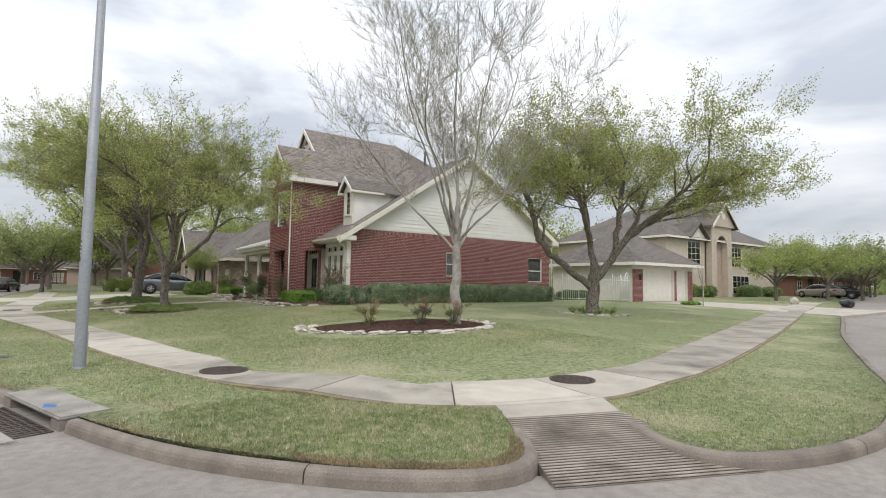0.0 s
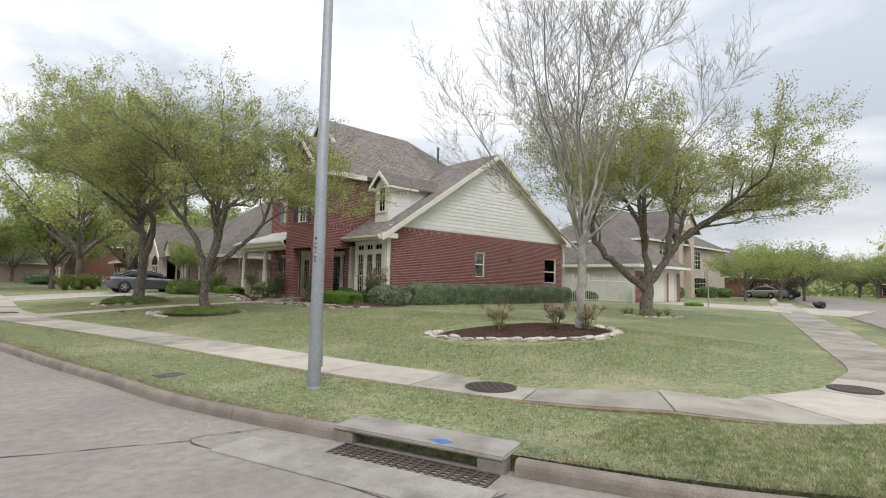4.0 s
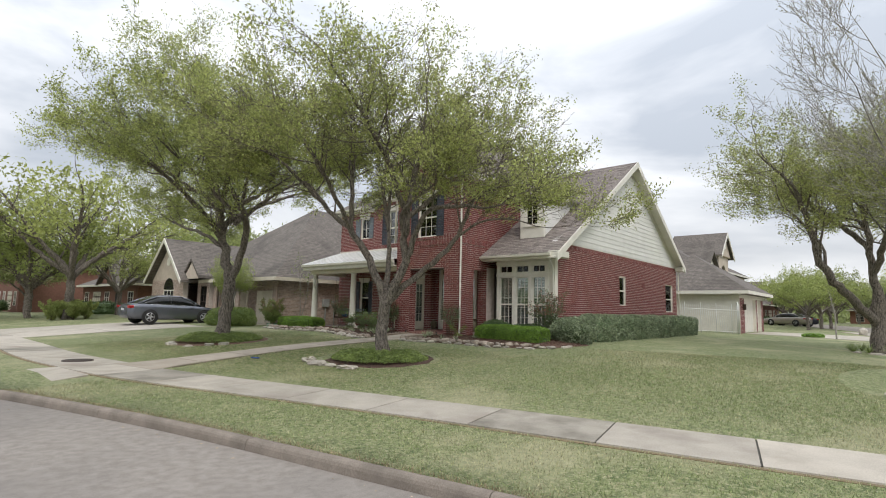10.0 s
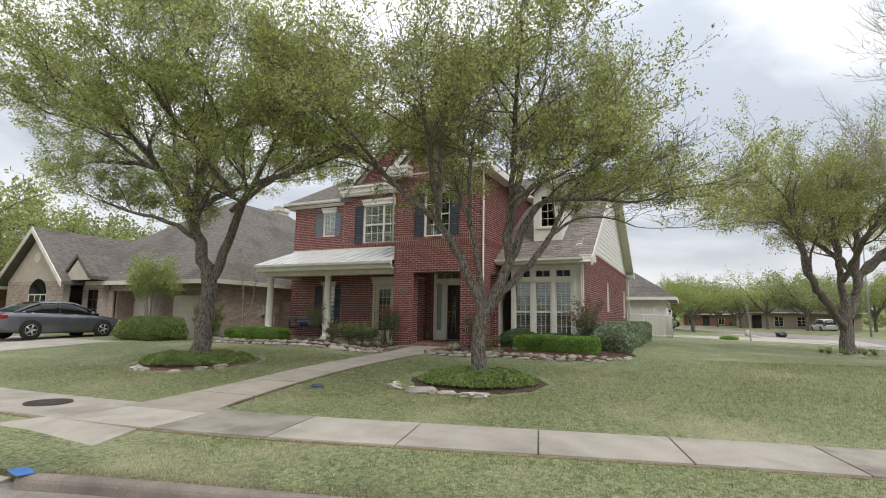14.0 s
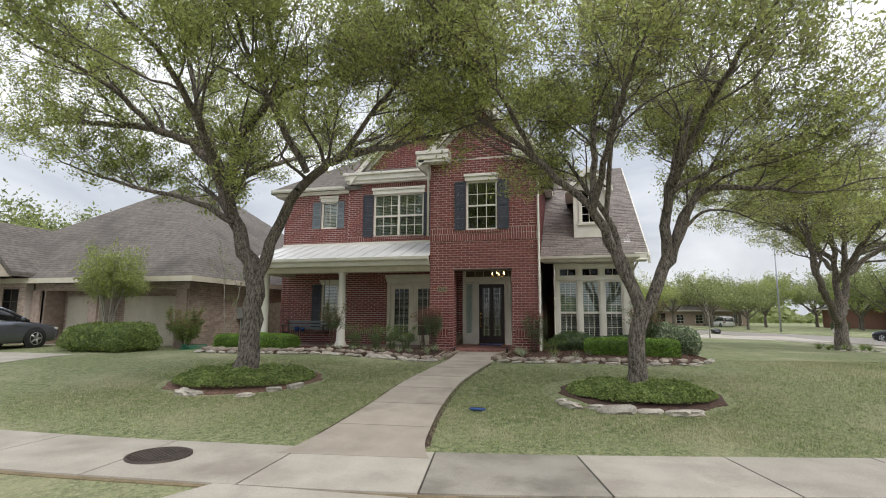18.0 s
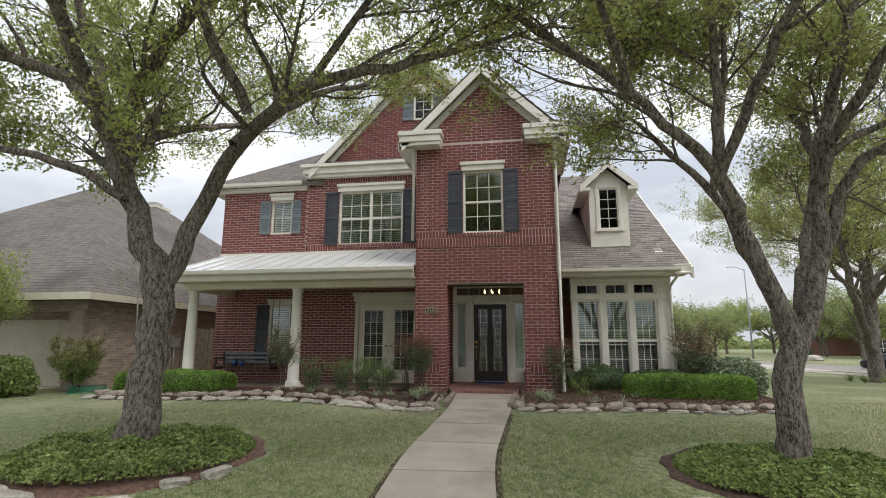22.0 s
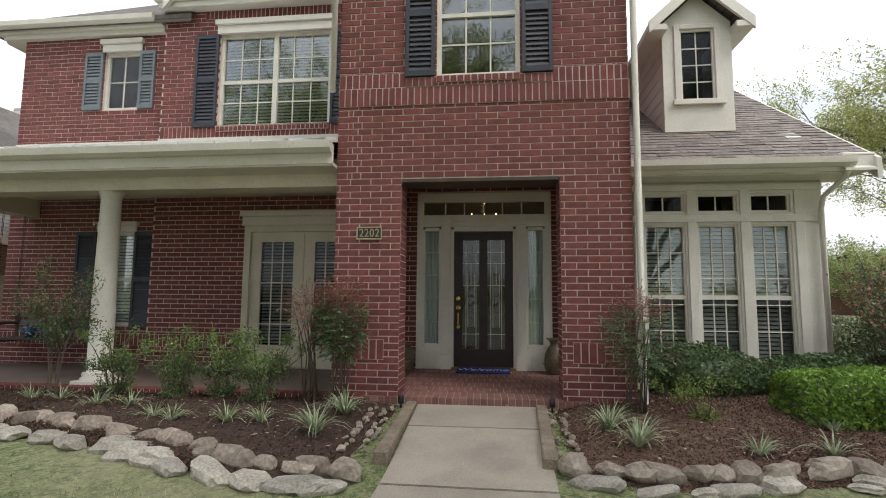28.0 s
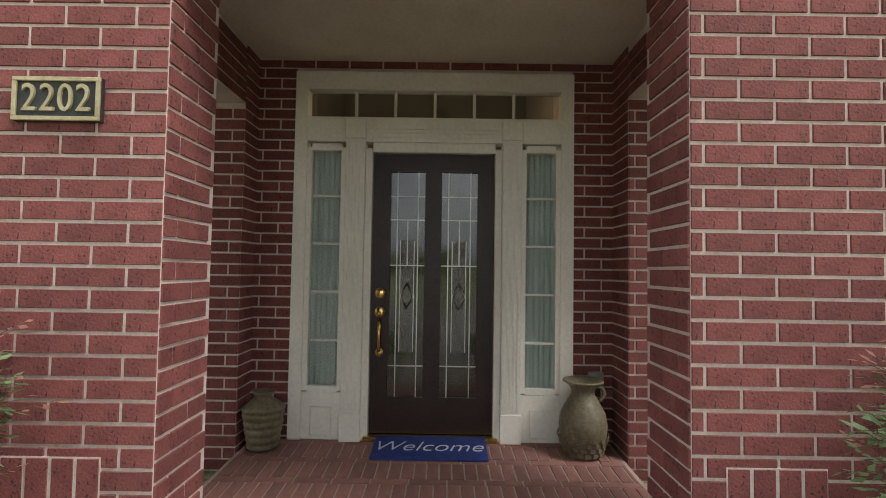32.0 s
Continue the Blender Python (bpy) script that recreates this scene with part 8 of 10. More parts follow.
# ---- the neighbourhood ----
def hip(bm, x0, x1, y0, y1, z, rise, drop=0.18):
    """A hip roof with a fascia's depth, over a rectangle of eaves."""
    r = min(x1 - x0, y1 - y0) / 2
    lengthwise = x1 - x0 > y1 - y0
    top = [(x0 + r, (y0 + y1) / 2), (x1 - r, (y0 + y1) / 2)] if lengthwise else [((x0 + x1) / 2, y0 + r), ((x0 + x1) / 2, y1 - r)]
    c = ((x0, y0), (x1, y0), (x1, y1), (x0, y1))
    v = [bm.verts.new((*p, z)) for p in c] + [bm.verts.new((*p, z + rise)) for p in top]
    lo = [bm.verts.new((*p, z - drop)) for p in c]
    for f in ((0, 1, 5, 4), (1, 2, 5), (2, 3, 4, 5), (3, 0, 4)) if lengthwise else ((0, 1, 4), (1, 2, 5, 4), (2, 3, 5), (3, 0, 4, 5)):
        bm.faces.new([v[i] for i in f])
    for i in range(4):
        bm.faces.new((v[i], v[(i + 1) % 4], lo[(i + 1) % 4], lo[i]))
    bm.faces.new(lo[::-1])


def gable_roof(bm, at, out, y0, y1, z, rise, thick=0.16, axis="x"):
    """A gable roof from at to out along the axis, between two eaves."""
    m = (y0 + y1) / 2
    o = [(y0, z), (m, z + rise), (y1, z), (y1, z - thick), (m, z + rise - thick), (y0, z - thick)]
    if axis == "x":
        prism(bm, [(at, y, h) for y, h in o], (out - at, 0, 0))
    else:
        prism(bm, [(y, at, h) for y, h in o], (0, out - at, 0))


def fascia(h, x0, x1, y0, y1, z, material="white"):
    part("fascia", boxed((x0 - 0.02, x0, y0, y1, z - 0.2, z - 0.004), (x1, x1 + 0.02, y0, y1, z - 0.2, z - 0.004), (x0 - 0.02, x1 + 0.02, y0 - 0.02, y0, z - 0.2, z - 0.004), (x0 - 0.02, x1 + 0.02, y1, y1 + 0.02, z - 0.2, z - 0.004)), M[material], h)


def simple_window(side, h, a, b, z0, z1, cols=2, rows=3, trim="white", glass="car_glass"):
    w = part("window", side.boxed((a - 0.06, b + 0.06, 0.0, 0.05, z0 - 0.06, z0), (a - 0.06, b + 0.06, 0.0, 0.05, z1, z1 + 0.06), (a - 0.06, a, 0.0, 0.05, z0, z1), (b, b + 0.06, 0.0, 0.05, z0, z1)), M[trim], h)
    part("pane", side.boxed((a, b, 0.004, 0.02, z0, z1)), M[glass], w)
    for k in range(1, cols):
        u = a + (b - a) * k / cols
        part("muntin", side.boxed((u - 0.025, u + 0.025, 0.02, 0.035, z0, z1)), M[trim], w)
    for k in range(1, rows):
        v = z0 + (z1 - z0) * k / rows
        part("muntin", side.boxed((a, b, 0.0205, 0.0345, v - 0.02, v + 0.02)), M[trim], w)


def panel_door(side, h, a, b, z0, z1, material, name="garage_door", rows=4, cols=4):
    d = part(name, side.boxed((a, b, -0.06, 0.0, z0, z1)), material, h)
    for i in range(cols):
        for j in range(rows):
            u0, u1 = a + (b - a) * i / cols + 0.07, a + (b - a) * (i + 1) / cols - 0.07
            v0, v1 = z0 + (z1 - z0) * j / rows + 0.06, z0 + (z1 - z0) * (j + 1) / rows - 0.06
            part("panel", side.boxed((u0, u1, 0.0, 0.018, v0, v1), bevel=0.008), material, d)


# beige brick house beside ours
nb = thing("neighbour_house", (14, 44, 0.4), "single-storey beige brick house with a broad brown hip roof", "house")
nf = Side("f", 8.55)
NBR = "beige_brick"
def beige(name, side, u0, u1, v0, v1, depth, holes=(), bricks=True):
    w = part(name, holed(side, u0, u1, v0, v1, depth, list(holes)), M["beige_mortar"], nb)
    if bricks:
        r = put("brickwork", brick_mesh("brickwork", side, brick_spans(u0, u1, v0, v1, holes), M[NBR]), w)
        r["kind"] = "stuff"
    return w
beige("wall", Side("r", 37.4), 8.55, 26.0, 0.2, 2.95, 0.3)
beige("wall", nf, 37.4, 44.6, 0.2, 2.95, 0.35, [(37.95, 41.35, 0.0, 2.55), (41.85, 44.2, 0.0, 2.55)])
beige("wall", Side("f", 9.45), 37.7, 44.6, 0.2, 2.95, 0.2)
beige("wall", Side("f", 8.2), 44.6, 46.2, 0.2, 2.95, 0.3, [(44.95, 45.75, 0.7, 2.6)])
simple_window(Side("f", 8.25), nb, 44.97, 45.73, 0.72, 2.58, 2, 4, "wood_dark")
beige("wall", Side("f", 7.3), 46.2, 51.2, 0.2, 3.0, 0.3, [(47.6, 49.2, 0.9, 2.5)])
part("wall", prismed([(7.3, 46.2, 3.0), (7.3, 51.2, 3.0), (7.3, 48.7, 5.4)], (0.3, 0, 0)), M["stucco"], nb, "tan stuccoed gable")
simple_window(Side("f", 7.35), nb, 47.65, 49.15, 0.95, 2.3, 3, 3)
part("arched_light", prismed([(7.28, 48.4 + 0.75 * math.cos(a), 2.42 + 0.7 * math.sin(a)) for a in np.linspace(0, math.pi, 12)], (0.1, 0, 0)), M["car_glass"], nb, "dark arched window light")
part("round_vent", prismed([(7.27, 48.7 + 0.28 * math.cos(a), 4.2 + 0.28 * math.sin(a)) for a in np.linspace(0, 2 * math.pi, 17)[:-1]], (0.06, 0, 0)), M["white"], nb)
for b in ((25.7, 26.0, 37.7, 51.0, 0.2, 2.95), (7.6, 26.0, 51.0, 51.2, 0.2, 2.95)):
    part("wall", boxed(b), M[NBR], nb)
for a, b in ((37.95, 41.35), (41.85, 44.2)):
    panel_door(Side("f", 9.38), nb, a + 0.3, b - 0.3, 0.25, 2.35, M["cream"])
for y in (41.6, 37.62, 44.4):
    part("pillar", boxed((8.45, 8.85, y - 0.2, y + 0.2, 0.2, 2.55), bevel=0.01), M["beige_brick"], nb, "beige brick pillar")
bm = bmesh.new()
hip(bm, 8.0, 26.5, 36.85, 50.6, 3.0, 5.3)
nroof = part("roof", bm, M["shingle_far"], nb, "weathered brown hip roof")
fascia(nb, 8.0, 26.5, 36.85, 50.6, 3.0, "cream")
bm = bmesh.new()
gable_roof(bm, 6.9, 13.0, 45.7, 51.7, 2.95, 2.75)
part("roof", bm, M["shingle_far"], nb)
for s in (-1, 1):
    part("rake_board", prismed([(6.86, 48.7 + s * 3.0, 2.95), (6.86, 48.7, 5.72), (6.86, 48.7, 5.45), (6.86, 48.7 + s * 3.0, 2.68)], (0.05, 0, 0)), M["white"], nb)
bm = bmesh.new()
gable_roof(bm, 7.3, 10.0, 44.2, 46.6, 3.2, 1.1)
part("porch_gable", bm, M["shingle_far"], nb)
part("porch_gable_wall", prismed([(7.36, 44.35, 3.02), (7.36, 46.45, 3.02), (7.36, 45.4, 4.0)], (0.1, 0, 0)), M["stucco"], nb)
part("wall", boxed((8.62, 9.46, 44.1, 44.24, 0.2, 2.9)), M["beige_brick"], nb)
part("chimney", boxed((20.6, 21.6, 45.5, 46.4, 7.2, 9.0), (20.5, 21.7, 45.4, 46.5, 9.0, 9.15)), M["cream"], nb, "cream chimney")
part("chimney_cap", boxed((20.8, 21.4, 45.7, 46.2, 9.15, 9.4)), M["utility"], nb)
ub = thing("utility_meter", (11.5, 37.3, 1.4), "grey electric meter and conduit on a beige brick wall", "electric meter")
part("meter_box", boxed((11.3, 11.7, 37.22, 37.385, 1.5, 1.95), bevel=0.01), M["utility"], ub)
part("meter_box", boxed((11.95, 12.25, 37.25, 37.385, 1.55, 1.85), bevel=0.01), M["utility"], ub)
part("conduit", tubed([(11.5, 37.32, 1.5), (11.5, 37.32, 0.4)], 0.03, 8), M["utility"], ub)
part("conduit", tubed([(12.1, 37.32, 1.55), (12.1, 37.32, 0.4)], 0.025, 8), M["utility"], ub)
gate = thing("board_fence", (12.5, 36.2, 0.4), "weathered grey wooden gate and fence between the houses", "fence")
for k in range(16):
    part("board", boxed((12.5, 12.53, 35.05 + k * 0.146, 35.05 + k * 0.146 + 0.135, 0.42, 2.15 + 0.02 * (k % 3))), M["wood"], gate)
part("rail", boxed((12.535, 12.58, 35.05, 37.38, 0.8, 0.9)), M["wood"], gate)
part("rail", boxed((12.535, 12.58, 35.05, 37.38, 1.7, 1.8)), M["wood"], gate)

# white garage behind the house
gar = thing("garage", (32, 23, 0.45), "white detached garage with red brick piers and panelled doors", "garage")
GZ = 0.45
gs_, gw_ = Side("r", 20.2), Side("f", 29.2)
part("wall", holed(gs_, 29.2, 36.4, 0.2, 2.95, 0.25, [(30.35, 34.0, 0.0, 2.62), (34.35, 35.75, 0.0, 2.62)]), M["white"], gar)
part("wall", holed(gw_, 20.45, 27.0, 0.2, 2.95, 0.25, []), M["white"], gar, "white garage side wall")
for b in ((36.15, 36.4, 20.45, 27.0, 0.2, 2.95), (29.45, 36.15, 26.8, 27.0, 0.2, 2.95)):
    part("wall", boxed(b), M["white"], gar)
for a, b in ((29.2, 30.33), (34.05, 34.33), (35.78, 36.4)):
    p = part("brick_pier", gs_.boxed((a, b, 0.004, 0.05, 0.2, 2.6)), M["mortar"], gar)
    r = put("brickwork", brick_mesh("brickwork", Side("r", 20.15), brick_spans(a, b, 0.2, 2.6), M["brick"]), p)
    r["kind"] = "stuff"
panel_door(Side("r", 20.36), gar, 30.35, 34.0, GZ, 2.62, M["white"], rows=4, cols=6)
panel_door(Side("r", 20.36), gar, 34.35, 35.75, GZ, 2.62, M["white"], rows=4, cols=3)
bm = bmesh.new()
hip(bm, 28.7, 36.95, 19.6, 27.6, 3.05, 2.7)
part("roof", bm, M["shingle_far"], gar, "brown hip roof")
fascia(gar, 28.7, 36.95, 19.6, 27.6, 3.05)
wl_ = thing("wall_lantern", (29.1, 20.1, 2.3), "dark wall lantern on the garage corner", "lamp")
part("lantern", boxed((29.9, 30.05, 19.98, 20.14, 1.9, 2.25), bevel=0.02), M["wood_dark"], wl_)

# white iron fence
def iron_fence(pts, high, step, label, gate_at=None):
    f = thing("iron_fence", (*pts[0], 0.4), label, "fence")
    for (xa, ya), (xb, yb) in zip(pts, pts[1:]):
        L = math.hypot(xb - xa, yb - ya)
        n = int(L / step)
        for z in (0.15, high - 0.18):
            part("rail", tubed([(xa, ya, gz(xa, ya) + z), (xb, yb, gz(xb, yb) + z)], 0.018, 4), M["gate_iron"], f)
        for k in range(n + 1):
            x, y = xa + (xb - xa) * k / n, ya + (yb - ya) * k / n
            z = gz(x, y)
            h = high + (0.12 if k % 8 == 0 else 0.0)
            part("post" if k % 8 == 0 else "picket", tubed([(x, y, z - 0.02), (x, y, z + h), (x, y, z + h + 0.05)], [0.03, 0.03, 0.02] if k % 8 == 0 else [0.011, 0.011, 0.003], 4), M["gate_iron"], f)
    return f


iron_fence([(23.75, 22.6), (27.6, 19.9), (29.1, 20.3)], 1.55, 0.13, "white wrought-iron picket fence between house and garage")
bm = bmesh.new()
tube(bm, [(28.3, 20.1, 0.45), (28.3, 20.1, 2.0), (28.45, 20.13, 2.25), (28.65, 20.2, 2.33), (28.85, 20.25, 2.25), (29.0, 20.28, 2.0), (29.0, 20.28, 0.45)], 0.03, 6)
gt = thing("garden_gate", (28.6, 20.2, 0.45), "white arched iron gate frame", "gate")
part("gate_frame", bm, M["gate_iron"], gt)
clipped("courtyard_hedge", 25.0, 28.2, 22.2, 23.2, 0.4, 1.15, "low clipped dark hedge behind the white fence", M["leaf_dark"], 5000, 0.04, 160, 5)

# tan stucco house
st = thing("stucco_house", (56, 33, 0.5), "two-storey tan stucco house with a tall arched entry", "house")
ss = Side("r", 26.8)
sx = Side("f", 44.0)
part("wall", boxed((44.0, 66.0, 27.1, 40.0, 0.3, 6.2)), M["stucco"], st)
part("wall", holed(ss, 44.0, 50.8, 0.3, 6.2, 0.3, []), M["stucco"], st)
part("wall", holed(ss, 55.2, 66.0, 0.3, 6.2, 0.3, []), M["stucco"], st)
# entry tower with the arch
arch = [(51.0, 0.4), (51.9, 0.4), (51.9, 5.4)] + [(53.0 - 1.1 * math.cos(a), 5.4 + 1.3 * math.sin(a)) for a in np.linspace(0.1, math.pi - 0.1, 11)] + [(54.1, 5.4), (54.1, 0.4), (55.0, 0.4), (55.0, 7.6), (51.0, 7.6)]
part("entry_tower", prismed([(x, 26.2, z) for x, z in arch], (0, 0.6, 0)), M["stucco"], st, "tan stucco tower with an arched opening")
part("entry_recess", boxed((51.2, 54.8, 26.82, 26.95, 0.4, 7.4)), M["beige_brick"], st)
part("tower_gable", prismed([(50.6, 26.0, 7.6), (55.4, 26.0, 7.6), (53.0, 26.0, 9.9)], (0, 0.5, 0)), M["stucco"], st)
bm = bmesh.new()
gable_roof(bm, 25.7, 31.0, 50.3, 55.7, 7.6, 2.5, axis="y")
part("roof", bm, M["shingle_far"], st)
for s in (-1, 1):
    part("rake_board", prismed([(53.0 + s * 2.7, 25.66, 7.6), (53.0, 25.66, 10.1), (53.0, 25.66, 9.75), (53.0 + s * 2.7, 25.66, 7.25)], (0, 0.06, 0)), M["white"], st)
part("round_vent", prismed([(53.0 + 0.35 * math.cos(a), 25.97, 8.7 + 0.35 * math.sin(a)) for a in np.linspace(0, 2 * math.pi, 17)[:-1]], (0, 0.05, 0)), M["white"], st)
bm = bmesh.new()
hip(bm, 43.5, 66.5, 26.3, 40.5, 6.25, 4.2)
part("roof", bm, M["shingle_far"], st)
fascia(st, 43.5, 66.5, 26.3, 40.5, 6.25)
simple_window(ss, st, 47.6, 49.8, 3.6, 5.9, 3, 4)
simple_window(ss, st, 56.0, 58.2, 3.7, 5.7, 3, 4)
simple_window(ss, st, 56.3, 59.8, 0.9, 2.7, 4, 3)
simple_window(sx, st, 30.0, 31.5, 3.7, 5.5, 2, 3)
bm = bmesh.new()
gable_roof(bm, 26.0, 29.0, 47.0, 50.4, 6.3, 1.5, axis="y")
part("roof", bm, M["shingle_far"], st)
part("gable", prismed([(47.2, 26.4, 6.25), (50.2, 26.4, 6.25), (48.7, 26.4, 7.6)], (0, 0.2, 0)), M["white"], st)

# further houses: plain but whole
def plain_house(x0, x1, y0, y1, z1, rise, wallm, seed, label, way="r", two=False):
    h = thing("distant_house", ((x0 + x1) / 2, (y0 + y1) / 2, 0.3), label, "house", "distant houses")
    part("wall", boxed((x0, x1, y0, y1, 0.0, z1)), M[wallm], h)
    bm = bmesh.new()
    hip(bm, x0 - 0.5, x1 + 0.5, y0 - 0.5, y1 + 0.5, z1 + 0.05, rise)
    part("roof", bm, M["shingle_far"], h)
    fascia(h, x0 - 0.5, x1 + 0.5, y0 - 0.5, y1 + 0.5, z1 + 0.05)
    side = {"r": Side("r", y0), "f": Side("f", x0)}[way]
    a, b = (x0, x1) if way == "r" else (y0, y1)
    rg = random.Random(seed)
    n = int((b - a) / 3.2)
    gapped = rg.randrange(n)
    for s in range(2 if two else 1):
        for k in range(n):
            u = a + (k + 0.5) * (b - a) / n
            if k == gapped and s == 0:
                # near-black panel on the wall, in place of a shaded entry
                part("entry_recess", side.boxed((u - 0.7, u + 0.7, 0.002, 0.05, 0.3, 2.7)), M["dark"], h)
            elif k == (gapped + 2) % n and s == 0:
                panel_door(side, h, u - 1.3, u + 1.3, 0.3, 2.5, M["cream"], rows=4, cols=4)
            else:
                simple_window(side, h, u - 0.6, u + 0.6, 0.9 + s * 2.9, 2.4 + s * 2.9, 2, 3)
    # a front gable
    u = a + (b - a) * (0.3 + 0.4 * rg.random())
    if way == "r":
        part("front_gable", prismed([(u - 2.2, y0 - 0.35, z1), (u + 2.2, y0 - 0.35, z1), (u, y0 - 0.35, z1 + 1.9)], (0, 0.4, 0)), M[wallm], h)
        bm = bmesh.new()
        gable_roof(bm, y0 - 0.7, y0 + 4, u - 2.6, u + 2.6, z1 + 0.1, 2.2, axis="y")
    else:
        part("front_gable", prismed([(x0 - 0.35, u - 2.2, z1), (x0 - 0.35, u + 2.2, z1), (x0 - 0.35, u, z1 + 1.9)], (0.4, 0, 0)), M[wallm], h)
        bm = bmesh.new()
        gable_roof(bm, x0 - 0.7, x0 + 4, u - 2.6, u + 2.6, z1 + 0.1, 2.2)
    part("gable_roof", bm, M["shingle_far"], h)


plain_house(72, 92, 27, 40, 3.2, 4.0, "far_brick", 1, "distant brown brick house behind small trees")
plain_house(97, 118, 32, 46, 5.6, 3.8, "far_brick", 2, "distant two-storey brown brick house", two=True)
plain_house(124, 146, 40, 56, 3.3, 4.2, "beige_brick", 3, "distant beige brick house")
plain_house(10, 28, 62, 78, 3.1, 4.4, "far_brick", 4, "distant brown brick house beyond the trees", "f")
plain_house(6, 24, 86, 102, 5.4, 4.0, "far_brick", 5, "distant two-storey brown brick house", "f", True)
plain_house(-2, 16, 112, 128, 3.2, 4.2, "beige_brick", 6, "distant beige brick house", "f")
plain_house(-42, -22, 84, 100, 3.2, 4.2, "far_brick", 7, "distant brown brick house across the street", "r")
plain_house(-16, 4, 140, 154, 3.2, 4.2, "far_brick", 8, "distant brown brick house at the bend", "r")
plain_house(62, 82, -30, -12, 3.2, 4.0, "far_brick", 9, "distant brown brick house across the side street", "f")
plain_house(96, 116, -6, 10, 3.2, 4.0, "beige_brick", 10, "distant beige brick house across the side street", "f")
plain_house(130, 150, 4, 20, 3.2, 4.0, "far_brick", 11, "distant brown brick house across the side street", "f")

# background trees
BG_PLAN = [(3, 46, 0.64, 0.2), (4, 48, 0.64, 0.2)]
def bg_tree(seed, h, w, leaf, label, per=9, size=0.10, bark="bark"):
    rg = random.Random(seed)
    limbs = [([(0, 0, 0), (0.05, 0.03, h * 0.2), (0.0, 0.1, h * 0.38), (0.1, 0.0, h * 0.55)], [h * 0.026, h * 0.021, h * 0.016, h * 0.009])]
    for k in range(7):
        a = k * 2.4 + rg.uniform(-0.3, 0.3)
        r = w * rg.uniform(0.26, 0.42)
        z0 = h * rg.uniform(0.20, 0.32)
        limbs.append(([(0, 0, z0), (r * 0.4 * math.cos(a), r * 0.4 * math.sin(a), z0 + h * 0.14), (r * math.cos(a), r * math.sin(a), h * rg.uniform(0.45, 0.72))], [h * 0.014, h * 0.011, h * 0.006]))
    return tree("distant_tree", (0, 0, 0), label, limbs, BG_PLAN, M[bark], [(per, size, size * 1.6, leaf, 0.1)], seed, depth=2, kids=6, length=w * 0.17, lift=0.2, wander=0.12, group="distant trees", fine=False)[0]


T = [bg_tree(201, 7.5, 9.0, M["haze_leaf"], "distant leafy street tree with fresh green crown", 4, 0.11),
     bg_tree(202, 8.5, 10.0, M["leaf_oak"], "distant spreading oak with thin spring leaves", 3, 0.10),
     bg_tree(203, 5.5, 6.0, M["leaf_lime"], "small street tree with bright lime-green leaves", 4, 0.07),
     bg_tree(204, 9.5, 8.0, M["leaf_bud"], "distant tree barely in leaf", 2, 0.07)]
SPOTS = [(3.1, 53.2, 1, 1.35), (18, 66, 0, 1.5), (2, 58, 2, 1.5), (-3, 62, 0, 1.0), (8, 60, 1, 0.9), (4, 70, 3, 1.0), (-3, 76, 1, 1.1), (6, 82, 0, 1.0), (20, 58, 0, 1.2), (26, 60, 3, 1.2), (32, 56, 0, 1.2), (14, 57, 2, 1.4),
         (-13, 66, 0, 1.0), (-15, 80, 1, 1.1), (-12, 98, 0, 1.1), (-4, 96, 3, 1.1), (2, 108, 0, 1.2), (-20, 76, 3, 1.0), (-26, 92, 0, 1.2), (-36, 80, 1, 1.2), (-8, 120, 1, 1.3), (-18, 126, 0, 1.3), (-28, 116, 3, 1.2), (-10, 136, 0, 1.3), (-30, 140, 1, 1.4), (12, 106, 0, 1.3), (20, 104, 1, 1.3),
         (46.0, 18.6, 2, 1.0), (57.0, 18.6, 2, 1.15), (66.0, 18.5, 0, 0.9), (73.0, 21.5, 2, 1.2), (80, 23, 0, 0.9), (88, 26, 1, 0.9), (96, 26, 0, 1.0), (106, 28, 2, 1.4), (116, 33, 0, 1.0), (128, 36, 1, 1.1), (140, 38, 0, 1.2),
         (60, -7, 2, 1.2), (66, -9.5, 0, 1.1), (56, -9, 2, 1.0), (60, 4.5, 0, 0.8), (74, 5, 0, 1.1), (86, 8, 1, 1.1), (100, 4, 0, 1.2), (78, -3, 2, 1.5), (90, -3, 0, 1.2), (94, 11, 0, 1.0), (104, 14, 0, 1.0), (116, 18, 1, 1.1), (126, 22, 0, 1.1), (92, 2, 3, 1.0), (120, 10, 0, 1.2), (140, 24, 1, 1.2), (150, 12, 0, 1.3), (160, 30, 0, 1.3), (52, -6, 0, 1.0), (110, -8, 1, 1.2), (135, -2, 0, 1.3), (160, -4, 1, 1.4), (84, -12, 0, 1.2),
         (40, 46, 0, 1.3), (48, 48, 1, 1.3), (60, 50, 0, 1.4), (34, 38, 3, 1.1)]
first = set()
for i, (x, y, k, s) in enumerate(SPOTS):
    m = pose(x, y, gz(x, y) - 0.05 if x > -4.8 else -0.02, 0, 0, (i * 77) % 360) @ Matrix.Scale(s, 4)
    if k not in first:
        T[k].matrix_basis = m
        first.add(k)
    else:
        ob = copy_thing(T[k], m)
        ob.matrix_basis = m

